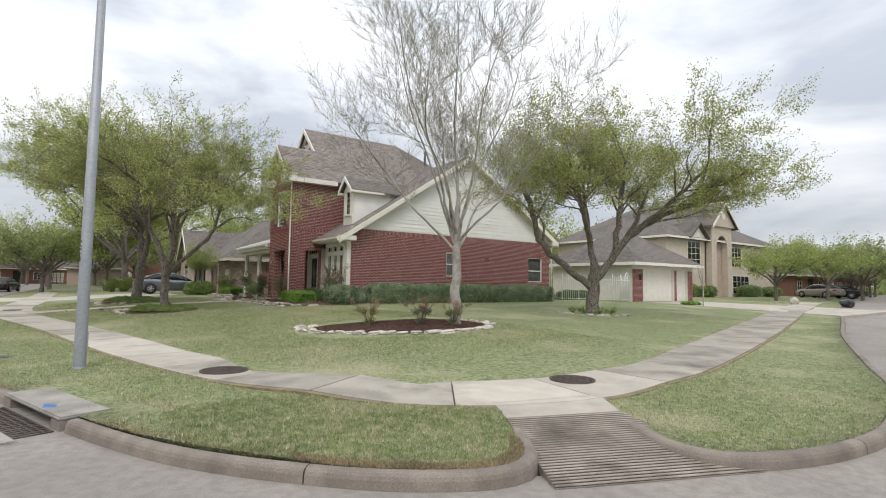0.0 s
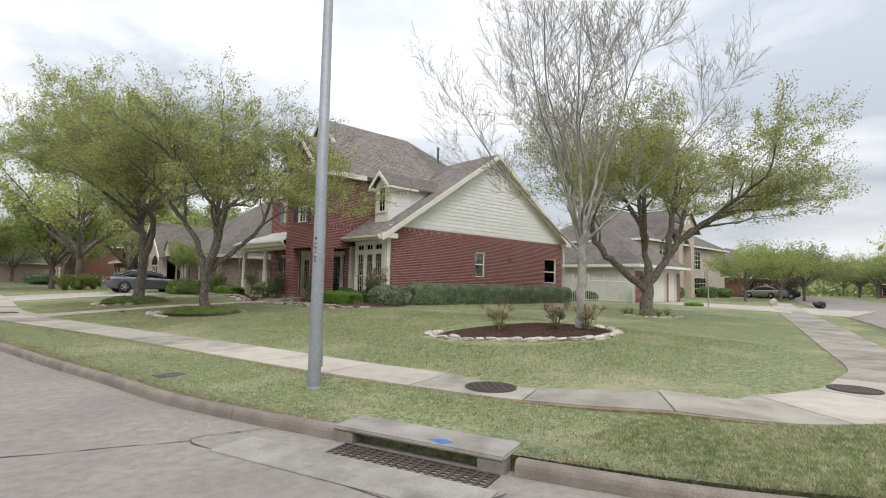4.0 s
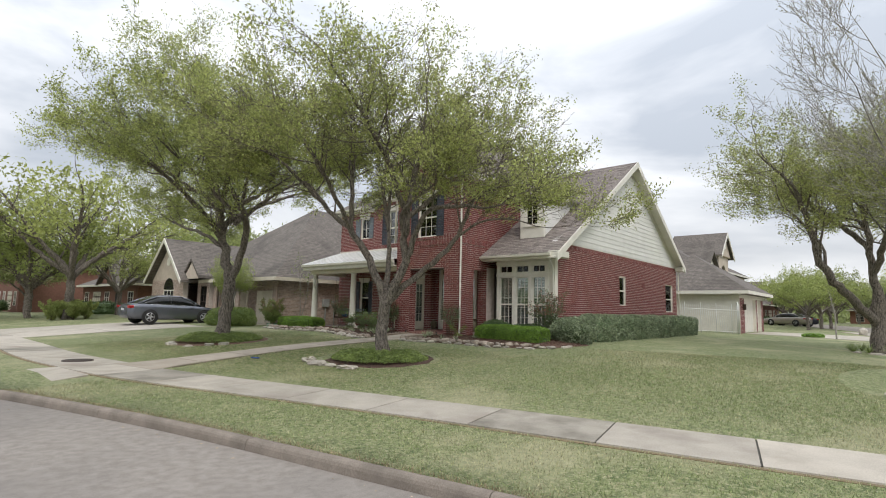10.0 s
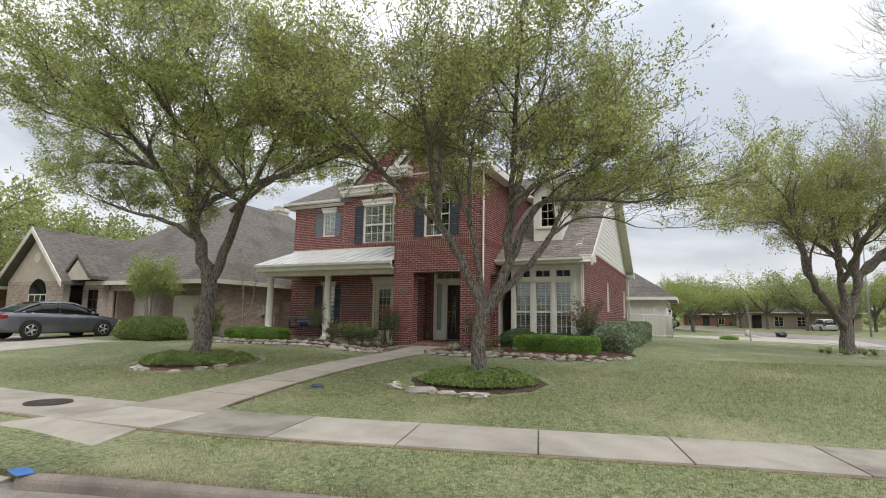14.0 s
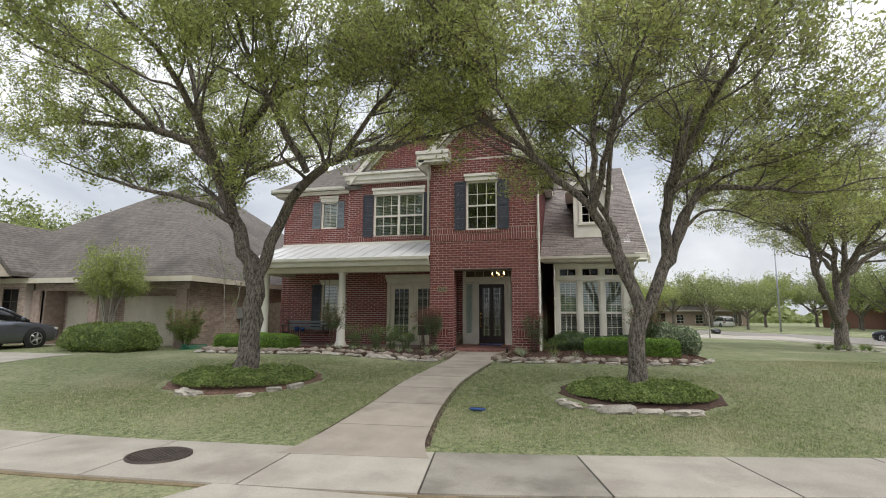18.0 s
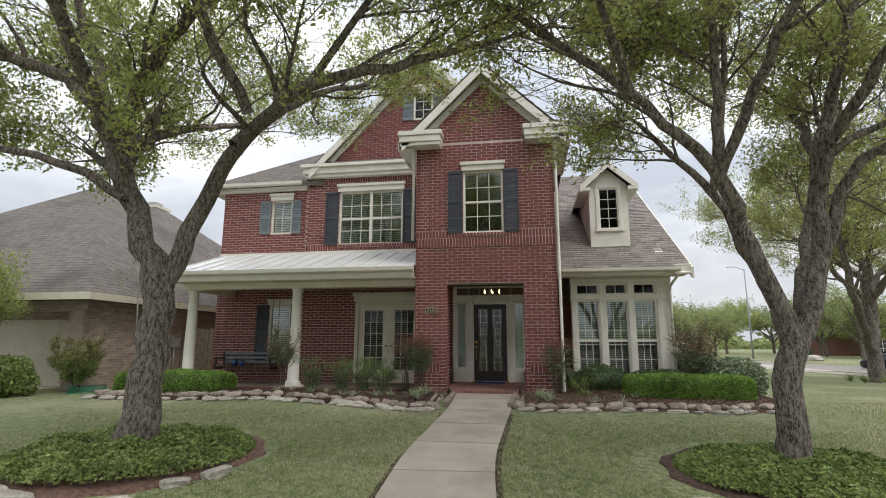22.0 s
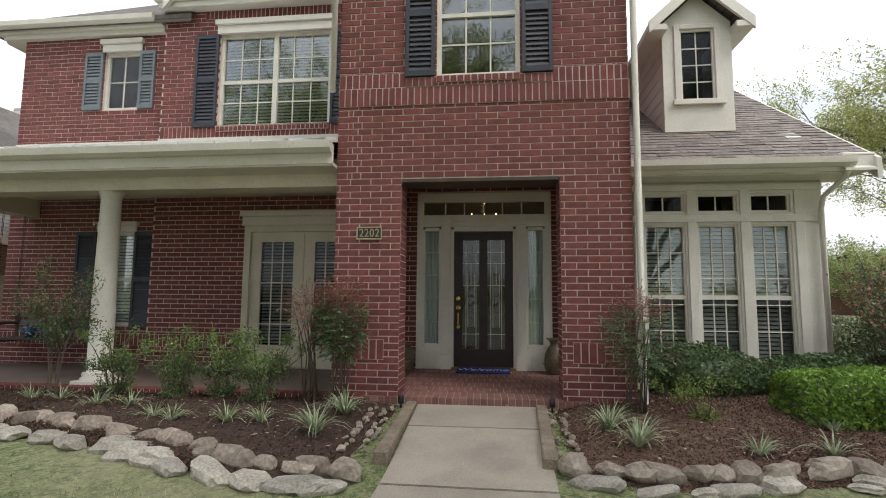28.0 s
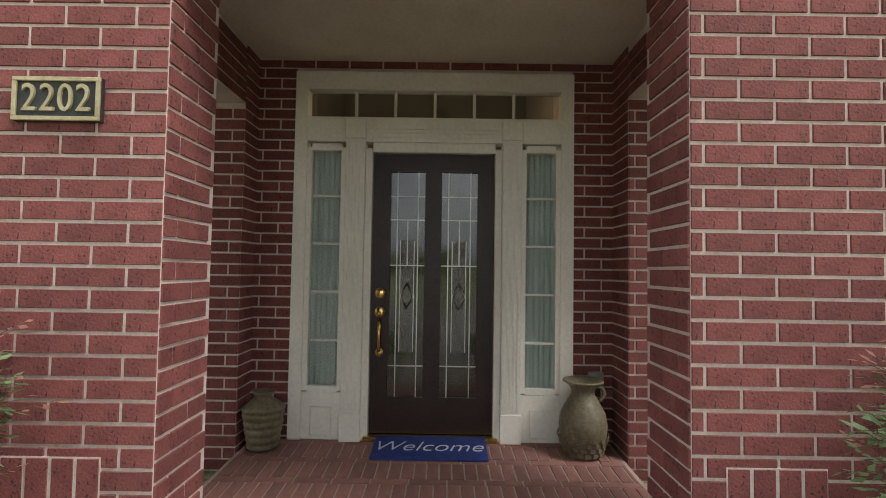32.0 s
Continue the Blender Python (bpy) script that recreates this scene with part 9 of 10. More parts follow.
# far woods: one mass of leaf clumps with an uneven top
rng = np.random.RandomState(9)
n = 60000
ang = rng.uniform(-0.6, 3.6, n)
rad = rng.uniform(175, 260, n)
top = 7 + 3.0 * np.sin(ang * 23) + 2.2 * np.sin(ang * 57 + 1) + 1.5 * np.sin(ang * 131)
c = np.stack([rad * np.cos(ang), 20 + rad * np.sin(ang), np.abs(rng.normal(0.45, 0.32, n)) * top], 1)
a = rng.normal(0, 1, (n, 3))
a /= np.linalg.norm(a, axis=1)[:, None]
b = np.cross(a, rng.normal(0, 1, (n, 3)))
b /= np.linalg.norm(b, axis=1)[:, None]
k = rng.uniform(0.5, 1.4, (n, 1))
woods = new("far_woods", quads("far_woods", np.stack([c - a * k, c + b * k * 0.6, c + a * k, c - b * k * 0.6], 1), M["haze_leaf"]))
tagged(woods, "hazy line of distant trees on the horizon", "trees", kind="stuff")

# ---- small things ----
def lettering(text, size, depth, name="lettering", swell=0.0):
    """A mesh of letters in the built-in font, in the xy plane, centred."""
    cu = bpy.data.curves.new(name, "FONT")
    cu.body, cu.size, cu.extrude, cu.offset = text, size, depth, swell
    cu.align_x, cu.align_y = "CENTER", "CENTER"
    ob = bpy.data.objects.new(name, cu)
    scene.collection.objects.link(ob)
    dg = bpy.context.evaluated_depsgraph_get()
    me = bpy.data.meshes.new_from_object(ob.evaluated_get(dg))
    bpy.data.objects.remove(ob)
    return me


FRONT_TURN = Matrix(((0, 0, -1, 0), (-1, 0, 0, 0), (0, 1, 0, 0), (0, 0, 0, 1)))  # letters upright, facing -x

# house number
num = thing("house_number", (FX - 0.02, 27.93, 2.45), "black house number plaque with raised gold digits 2202", "sign")
part("plate", boxed((FX - 0.026, FX - 0.008, 27.78, 28.08, 2.375, 2.525)), M["plaque"], num)
part("rim", front.boxed((27.78, 28.08, 0.026, 0.036, 2.375, 2.39), (27.78, 28.08, 0.026, 0.036, 2.51, 2.525), (27.78, 27.795, 0.026, 0.036, 2.39, 2.51), (28.065, 28.08, 0.026, 0.036, 2.39, 2.51), bevel=0.002), M["gold"], num, "gold rim")
for i, ch in enumerate("2202"):
    me = lettering(ch, 0.135, 0.005, "digit")
    me.transform(Matrix.Translation((FX - 0.03, 27.93 - (i - 1.5) * 0.0615, 2.449)) @ FRONT_TURN @ Matrix.Diagonal((0.82, 1, 1, 1)))
    me.materials.clear()
    me.materials.append(M["gold"])
    put("digit", me, num, "raised gold digit")

# doormat
dm = thing("doormat", (10.08, 26.69, EF), "blue doormat with pale script reading Welcome", "doormat")
lay = Matrix.Translation((10.085, 26.685, EF + 0.016)) @ Matrix.Rotation(radians(-6.5), 4, "Y")
bm = boxed((-0.165, 0.165, -0.38, 0.38, -0.008, 0.008), bevel=0.004)
bmesh.ops.transform(bm, matrix=lay, verts=bm.verts)
part("mat", bm, M["blue_mat"], dm)
me = lettering("Welcome", 0.19, 0.001, "script", -0.0025)
me.transform(lay @ Matrix.Translation((0.0, 0.0, 0.0105)) @ Matrix.Rotation(radians(-90), 4, "Z") @ Matrix(((0.98, 0.30, 0, 0), (0, 1, 0, 0), (0, 0, 1, 0), (0, 0, 0, 1))))
me.materials.clear()
me.materials.append(M["mat_text"])
put("script", me, dm, "pale lettering")

# pots beside the door
pot1 = thing("ribbed_pot", (10.09, 27.80, 0.681), "weathered olive ribbed clay pot on the brick floor", "pot")
prof = [(0.075, 0.0), (0.088, 0.012)] + [(0.088 + 0.046 * min(1.0, z / 0.26) ** 0.8 - 0.052 * max(0.0, (z - 0.275) / 0.045) ** 1.6 + 0.008 * abs(math.sin(z * 62)), z) for z in np.linspace(0.02, 0.32, 40)] + [(0.064, 0.335), (0.062, 0.36), (0.078, 0.375), (0.080, 0.385), (0.066, 0.384), (0.052, 0.34), (0.01, 0.30)]
part("body", lathed(prof, (10.09, 27.80, 0.681), 28), M["pot"], pot1)
pot2 = thing("handled_jug", (10.07, 25.67, 0.681), "weathered clay jug with a flared rim and a woven base", "pot")
prof = [(0.10, 0.0), (0.115, 0.01), (0.15, 0.12), (0.158, 0.20), (0.145, 0.28), (0.10, 0.36), (0.075, 0.40), (0.075, 0.43), (0.10, 0.465), (0.135, 0.485), (0.13, 0.495), (0.085, 0.47), (0.055, 0.43), (0.01, 0.40)]
body = part("body", lathed(prof, (10.07, 25.67, 0.681), 28), M["pot"], pot2)
part("handle", tubed([(10.07, 25.580, 0.681 + 0.45), (10.07, 25.540, 0.681 + 0.44), (10.07, 25.525, 0.681 + 0.40), (10.07, 25.550, 0.681 + 0.36), (10.07, 25.575, 0.681 + 0.355)], 0.012, 7), M["pot"], pot2)
bm = bmesh.new()
for j in range(4):
    for i in range(16):
        a = 2 * math.pi * (i + 0.5 * (j % 2)) / 16
        z = 0.02 + j * 0.035
        r = 0.122 + 0.012 * j
        c, s = math.cos(a), math.sin(a)
        q = [(10.07 + (r + 0.004) * c - s * w, 25.67 + (r + 0.004) * s + c * w, 0.681 + z + h) for w, h in ((-0.018, 0), (0.018, 0), (0.018, 0.024), (-0.018, 0.024))]
        prism(bm, q, (c * 0.006, s * 0.006, 0))
part("woven_band", bm, M["pot"], pot2)
ol = thing("wall_outlet", (10.25, 25.52, 1.14), "grey weatherproof outlet cover on the dark brick", "outlet")
part("cover", entry.boxed((25.47, 25.58, 0.008, 0.035, 1.08, 1.19), bevel=0.008), M["utility"], ol)

# porch ceiling lamp and chandelier in the hall
cl = thing("ceiling_lamp", (9.2, 26.68, 3.3), "small dark round lamp on the entry ceiling", "lamp")
part("canopy", lathed([(0.09, 0.0), (0.10, -0.02), (0.085, -0.05), (0.02, -0.06)], (9.2, 26.68, 3.40), 20), M["plaque"], cl)
ch = thing("chandelier", (12.2, 26.74, 3.2), "brass chandelier with glowing candle bulbs in the hall", "chandelier")
part("stem", tubed([(12.2, 26.74, 5.2), (12.2, 26.74, 3.15)], 0.012, 6), M["brass"], ch)
for i in range(6):
    a = i * math.pi / 3
    x, y = 12.2 + 0.26 * math.cos(a), 26.74 + 0.26 * math.sin(a)
    part("arm", tubed([(12.2, 26.74, 3.2), ((12.2 + x) / 2, (26.74 + y) / 2, 3.1), (x, y, 3.2)], 0.01, 6), M["brass"], ch)
    part("bulb", lathed([(0.012, 0), (0.02, 0.03), (0.012, 0.07), (0.003, 0.1)], (x, y, 3.22), 8), M["bulb"], ch, "glowing candle bulb")
bl = bpy.data.lights.new("chandelier_light", "POINT")
bl.energy, bl.color, bl.shadow_soft_size = 4, (1.0, 0.75, 0.45), 0.15
lo = new("chandelier_light", bl)
lo.location = (12.2, 26.74, 3.5)

# brick paving of the entry and the porch
FALL = (EF - PF) / (EX - 8.44)


def pavers(x0, x1, y0, y1, z, parent):
    """Rows of bricks laid towards the door, parted by single rows laid across."""
    made = {}

    def one(lx, ly, x, y):
        key = (round(lx, 3), round(ly, 3))
        if key not in made:
            made[key] = bpy.data.meshes.new("paver")
            bm = boxed((-lx / 2 + 0.0045, lx / 2 - 0.0045, -ly / 2 + 0.0045, ly / 2 - 0.0045, -0.02, 0.010), bevel=0.003)
            bm.to_mesh(made[key])
            bm.free()
            made[key].materials.append(M["paver"])
        ob = put("paver", made[key], parent)
        ob.location = (x, y, z + FALL * (x - 8.44) + rg.uniform(-0.0015, 0.0015))
        ob.rotation_euler.y = -FALL

    rg = random.Random(12)
    x, row = x0, 0
    while x < x1 - 0.05:
        lx, ly = (0.222, 0.0765) if row % 2 == 0 else (0.072, 0.222)
        lx = min(lx, x1 - x)
        shift = (0.3 * row) % 1.0
        edges = [y0] + [v for v in (y0 + (n + shift) * ly for n in range(int((y1 - y0) / ly) + 1)) if y0 + 0.03 < v < y1 - 0.03] + [y1]
        for a, b in zip(edges, edges[1:]):
            one(lx, b - a, x + lx / 2, (a + b) / 2)
        x += lx
        row += 1


pavers(8.50, 10.28, 25.44, 27.93, PF - 0.008, porch_floor)
# front edges: bricks standing along the rim
bm = bmesh.new()
y = 25.44
while y < 27.9:
    box(bm, 8.34, 8.50, y + 0.004, y + 0.072, PF - 0.085, PF + 0.008, 0.006)
    y += 0.076
part("edge_mortar", boxed((8.346, 8.498, 25.44, 27.9, PF - 0.10, PF + 0.002)), M["paver_joint"], porch_floor)
r = part("step_edge", bm, M["paver"], porch_floor)
r["kind"] = "stuff"
bm = bmesh.new()
y = TY1 + 0.01
while y < LY - 0.2:
    box(bm, 8.38, 8.55, y + 0.004, y + 0.072, PF - 0.09, PF + 0.006, 0.006)
    y += 0.076
part("edge_mortar", boxed((8.387, 8.548, TY1 + 0.012, LY - 0.2, PF - 0.10, PF - 0.001)), M["mortar"], porch_floor)
r = part("porch_edge", bm, M["brick"], porch_floor)
r["kind"] = "stuff"

# timber edging and small lights beside the path
for yy, tilt in ((27.355, 2), (26.045, -2)):
    tb = thing("timber_edging", (7.3, yy, 0.42), "weathered landscape timber along the path", "timber")
    bm = bmesh.new()
    box(bm, -0.85, 0.85, -0.055, 0.055, -0.03, 0.085, 0.012)
    t_ = part("beam", bm, M["wood"])
    t_.parent = tb
    tb.matrix_basis = pose(7.35, yy, 0.505, 0, -1.6, tilt)
    pl = thing("path_light", (8.15, yy, 0.52), "small black path light beside the steps", "lamp", "path lights")
    part("stake", lathed([(0.012, 0), (0.012, 0.12)], (8.15, yy + (0.14 if tilt > 0 else -0.14), 0.52), 8), M["plaque"], pl)
    part("head", lathed([(0.03, 0), (0.032, 0.07), (0.022, 0.09)], (8.15, yy + (0.14 if tilt > 0 else -0.14), 0.60), 12), M["plaque"], pl)

# bench with blue pots under the porch window
be = thing("porch_swing", (10.2, 33.6, PF), "dark wooden porch swing hung on steel chains", "swing")
for k in range(3):
    part("seat_slat", boxed((9.98 + k * 0.14, 10.10 + k * 0.14, 32.75, 34.5, 1.02, 1.05), bevel=0.005), M["wood_dark"], be)
for k in range(3):
    part("back_slat", boxed((10.42, 10.45, 32.75, 34.5, 1.12 + k * 0.12, 1.20 + k * 0.12), bevel=0.005), M["grey_shutter"], be)
for y in (32.80, 34.45):
    part("armrest", boxed((9.95, 10.42, y - 0.03, y + 0.03, 1.25, 1.29), bevel=0.006), M["wood_dark"], be)
    part("arm_post", boxed((9.97, 10.02, y - 0.025, y + 0.025, 1.0, 1.25)), M["wood_dark"], be)
    part("seat_rail", boxed((9.97, 10.46, y - 0.02, y + 0.02, 0.97, 1.018)), M["wood_dark"], be)
    part("back_post", boxed((10.40, 10.419, y - 0.025, y + 0.025, 1.02, 1.46)), M["wood_dark"], be)
    for x in (10.0, 10.38):
        bm = bmesh.new()
        for k in range(int((3.33 - 1.29) / 0.07)):
            z = 1.30 + k * 0.07
            w = 0.012
            a_, b_ = (w, 0) if k % 2 else (0, w)
            tube(bm, [(x - a_, y - b_, z), (x - a_, y - b_, z + 0.06), (x, y, z + 0.075), (x + a_, y + b_, z + 0.06), (x + a_, y + b_, z), (x, y, z - 0.012), (x - a_, y - b_, z)], 0.004, 4)
        part("chain", bm, M["iron"], be, "thin steel chain to the porch ceiling")
for y, s in ((33.95, 1.0), (33.72, 0.85)):
    bp_ = thing("blue_pot", (10.15, y, 1.05), "small blue glazed pot on the porch swing", "pot", "blue pots")
    part("body", lathed([(0.06 * s, 0), (0.085 * s, 0.06), (0.09 * s, 0.14 * s), (0.075 * s, 0.17 * s), (0.06, 0.16 * s), (0.01, 0.15 * s)], (10.15, y, 1.052), 16), M["blue_glaze"], bp_)

# street lamp
lamp = thing("street_lamp", (0.05, 10.24, 0.0), "tall grey galvanised steel street lamp post", "street lamp")
part("post", lathed([(0.092, -0.1), (0.090, 0.0), (0.086, 1.0), (0.050, 9.0)], (0.05, 10.24, 0.02), 16), M["pole"], lamp)
part("base_collar", lathed([(0.10, 0.0), (0.10, 0.05), (0.092, 0.06)], (0.05, 10.24, 0.0), 16), M["pole"], lamp)
part("arm", tubed([(0.05, 10.24, 8.9), (-0.3, 9.95, 9.3), (-1.2, 9.2, 9.5)], [0.04, 0.035, 0.03], 8), M["pole"], lamp)
part("lamp_head", boxed((-1.75, -1.1, 8.95, 9.3, 9.42, 9.56), bevel=0.04), M["pole"], lamp)
part("hatch_cover", boxed((0.125, 0.15, 10.19, 10.31, 0.32, 0.62), bevel=0.005), M["pole"], lamp)
tagd = Vector((-4.65, -3.44, 0)).normalized()
tg = Matrix.Translation(Vector((0.05, 10.24, 0)) + tagd * 0.079) @ Matrix.Rotation(math.atan2(tagd.y, tagd.x) + math.pi / 2, 4, "Z") @ Matrix.Rotation(radians(90), 4, "X")
bm = bmesh.new()
box(bm, -0.03, -0.002, -0.17, 0.17, 0.0, 0.002)
plate = part("number_tag", bm, M["plaque"], None)
plate.data.transform(tg @ Matrix.Translation((0, 1.93, 0)))
plate.parent = lamp
plate.matrix_parent_inverse = lamp.matrix_basis.inverted()
plate["label"] = "black tag with white number 89091"
for i, chx in enumerate("89091"):
    me = lettering(chx, 0.062, 0.0006, "digit")
    me.transform(tg @ Matrix.Translation((-0.016, 1.93 + 0.11 - i * 0.062, 0.0026)))
    me.materials.clear()
    me.materials.append(M["mat_text"])
    put("digit", me, plate)

# lids in the grass
for x, y, w, d, rot, label in ((-1.15, 12.47, 0.20, 0.14, 12, "dark plastic water meter lid flush in the grass"),):
    ob = part("meter_lid", boxed((-w, w, -d, d, -0.06, 0.008), bevel=0.006), M["plastic_dark"])
    ob.matrix_basis = pose(x, y, gz(x, y) + 0.01, 0, 0, rot)
    tagged(ob, label, "meter lid")
fl = part("valve_cap", lathed([(0.11, 0.0), (0.11, 0.02), (0.095, 0.03), (0.02, 0.03)], (0, 0, 0), 20), M["blue_glaze"])
fl.matrix_basis = pose(0.75, 25.42, gz(0.75, 25.42) + 0.015, 3, 2, 20) @ Matrix.Diagonal((0.8, 1.15, 1, 1))
tagged(fl, "round blue valve cap flush in the grass", "valve cap")
# hose at the neighbour's hedge and hose reel by the hedge
ho = thing("garden_hose", (8.0, 36.4, 0.45), "loops of green garden hose on the soil", "hose")
bm = bmesh.new()
pts = [(7.9 + 0.35 * math.cos(a) * (1 + 0.15 * math.sin(a * 0.7)), 36.5 + 0.45 * math.sin(a), 0.46 + 0.008 * a) for a in np.linspace(0, 22, 90)]
tube(bm, pts, 0.014, 6)
part("hose", bm, M["hose"], ho)
hr = thing("hose_reel", (10.85, 21.5, 0.4), "dark green coiled hose on a reel beside the shrub", "hose reel")
part("coil", tubed([(10.85 + 0.04 * math.sin(a * 3), 21.15 + 0.26 * math.cos(a), 0.75 + 0.3 * math.sin(a)) for a in np.linspace(0, 25, 110)], 0.018, 6), M["hose"], hr)
part("stand", boxed((10.82, 10.88, 21.1, 21.2, 0.3, 1.1)), M["plastic_dark"], hr)

# kerb paint, litter in the gutter
pm = part("kerb_paint_mark", prismed([(-4.36, 24.55, 0.031), (-4.28, 24.85, 0.031), (-4.44, 24.9, 0.031), (-4.5, 24.6, 0.031)], (0, 0, 0.003)), M["blue_paint"])
tagged(pm, "blue spray mark on the kerb end", "paint mark")
rng = np.random.RandomState(77)
L = kb[(kb[:, 1] > 9.2)]
V = []
for i in range(70):
    q = L[rng.randint(len(L))] + np.array([-0.26 - rng.exponential(0.12), rng.uniform(-0.1, 0.1)])
    s = rng.uniform(0.008, 0.03)
    a = rng.uniform(0, 6.28)
    z = kz(0) - 0.094
    V += [(q[0] + s * math.cos(a), q[1] + s * math.sin(a), z), (q[0] - s * 0.5 * math.sin(a), q[1] + s * 0.5 * math.cos(a), z + 0.006), (q[0] - s * math.cos(a), q[1] - s * math.sin(a), z + 0.002), (q[0] + s * 0.5 * math.sin(a), q[1] - s * 0.5 * math.cos(a), z + 0.004)]
lt = new("fallen_leaves", quads("fallen_leaves", V, M["dry_leaf"]))
tagged(lt, "dry leaves and bits of litter in the gutter", "leaves", kind="stuff")

# dry leaves scattered on the soil of the beds
rng = np.random.RandomState(78)
V = []
for i in range(420):
    if i % 2:
        x, y = rng.uniform(6.7, 8.1), rng.uniform(27.7, 33.5)
    else:
        x, y = rng.uniform(6.7, 8.4), rng.uniform(21.5, 25.7)
    s, a, z = rng.uniform(0.012, 0.03), rng.uniform(0, 6.28), gz(x, y) + 0.095 + rng.uniform(0, 0.01)
    V += [(x + s * math.cos(a), y + s * math.sin(a), z), (x - s * 0.4 * math.sin(a), y + s * 0.4 * math.cos(a), z + 0.006), (x - s * math.cos(a), y - s * math.sin(a), z), (x + s * 0.4 * math.sin(a), y - s * 0.4 * math.cos(a), z + 0.004)]
lt = new("fallen_leaves", quads("fallen_leaves", V, M["dry_leaf"]))
tagged(lt, "dry tan leaves scattered over the mulch", "leaves", kind="stuff")


# ---- cars ----
def loft(stations, close=True):
    """Skins symmetric cross-sections: each station is (x, [(half width, z), ...]) from the sill up to the middle."""
    bm = bmesh.new()
    rings = []
    for x, sec in stations:
        ring = [bm.verts.new((x, w, z)) for w, z in sec] + [bm.verts.new((x, -w, z)) for w, z in sec[::-1]]
        rings.append(ring)
    n = len(rings[0])
    for a, b in zip(rings, rings[1:]):
        for i in range(n):
            f = bm.faces.new((a[i], a[(i + 1) % n], b[(i + 1) % n], b[i]))
            f.smooth = True
    if close:
        bm.faces.new(rings[0][::-1])
        bm.faces.new(rings[-1])
    return bm


def saloon(at, turn, paint, label, name="car", tall=1.0, length=4.85, estate=False):
    car = thing(name, (0, 0, 0), label, "car")
    k = length
    body = [(0.0, 0.66, 0.40, 0.78), (0.02, 0.80, 0.32, 0.92), (0.06, 0.87, 0.25, 0.99), (0.16, 0.905, 0.20, 1.01), (0.32, 0.915, 0.19, 0.985), (0.5, 0.915, 0.19, 0.955), (0.68, 0.91, 0.19, 0.93), (0.82, 0.895, 0.20, 0.87), (0.92, 0.86, 0.22, 0.79), (0.975, 0.78, 0.26, 0.70), (1.0, 0.62, 0.34, 0.60)]
    st_ = [((u - 0.5) * k, [(w * 0.86, b * tall), (w * 0.97, b * tall + 0.10), (w, (b + (t - b) * 0.5) * tall), (w * 0.985, (b + (t - b) * 0.78) * tall), (w * 0.93, (t - 0.02) * tall), (w * 0.75, (t + 0.012) * tall), (w * 0.3, (t + 0.03) * tall)]) for u, w, b, t in body]
    part("body", loft(st_), paint, car)
    if estate:
        cab = [(0.02, 0.80, 0.95, 1.0), (0.06, 0.80, 0.97, 1.50), (0.12, 0.80, 0.98, 1.62), (0.35, 0.82, 0.97, 1.66), (0.55, 0.82, 0.95, 1.60), (0.74, 0.80, 0.92, 0.95)]
    else:
        cab = [(0.10, 0.76, 0.99, 1.01), (0.20, 0.80, 0.99, 1.26), (0.28, 0.80, 0.98, 1.42), (0.42, 0.82, 0.97, 1.475), (0.55, 0.82, 0.95, 1.44), (0.64, 0.82, 0.94, 1.26), (0.76, 0.78, 0.90, 0.93)]
    sec = lambda w, b, t, g=0.0: [(w + g, b * tall), (w * 0.95 + g, (b + (t - b) * 0.45) * tall), (w * 0.82 + g, (t - 0.06 * (t - b) / 0.5) * tall + g), (w * 0.66, t * tall + g), (w * 0.25, (t + 0.015) * tall + g)]
    part("glasshouse", loft([((u - 0.5) * k, sec(w, b, t)) for u, w, b, t in cab]), M["car_glass"], car, "dark tinted windows")
    roofst = [(u, w, b, t) for u, w, b, t in cab if t > (1.4 if not estate else 1.45)]
    bm = bmesh.new()
    rows = [[bm.verts.new(((u - 0.5) * k, s * q[0], q[1] + 0.006)) for s, q in [(1, p) for p in sec(w, b, t, 0.006)[2:]] + [(-1, p) for p in sec(w, b, t, 0.006)[:1:-1]]] for u, w, b, t in roofst]
    for a, b in zip(rows, rows[1:]):
        for i in range(len(a) - 1):
            bm.faces.new((a[i], a[i + 1], b[i + 1], b[i])).smooth = True
    part("roof", bm, paint, car)
    for s in (1, -1):
        for seq in ([0, 1, 2], [-1, -2, -3]) if not estate else ([0, 1, 2], [-1, -2]):
            pts = [((cab[i][0] - 0.5) * k, s * (sec(*cab[i][1:], 0.004)[2][0] if abs(cab[i][3] - cab[i][2]) > 0.1 else cab[i][1] * 0.9), sec(*cab[i][1:], 0.004)[2][1] + 0.004) for i in seq]
            part("pillar", tubed(pts, 0.04, 6), paint, car)
        m = cab[len(cab) // 2]
        part("pillar", tubed([((m[0] - 0.5) * k, s * (m[1] + 0.0), m[2] * tall), ((m[0] - 0.5) * k, s * m[1] * 0.83, (m[3] - 0.05) * tall)], 0.03, 4), M["plastic_dark"], car)
        part("window_trim", tubed([((u - 0.5) * k, s * (w + 0.012), (b + 0.0) * tall) for u, w, b, t in cab[1:-1]], 0.012, 4), M["rim"], car, "bright belt trim")
        part("mirror", boxed((0.16 * k, 0.16 * k + 0.12, s * 0.90, s * 1.04, 0.96 * tall, 1.08 * tall), bevel=0.03), paint, car)
        part("tail_light", boxed((-0.497 * k, -0.45 * k, s * 0.55, s * 0.83, 0.78 * tall, 0.92 * tall), bevel=0.02), M["red_lens"], car, "red tail light")
        part("headlight", boxed((0.435 * k, 0.472 * k, s * 0.52, s * 0.80, 0.62 * tall, 0.72 * tall), bevel=0.02), M["clear_lens"], car, "clear headlight")
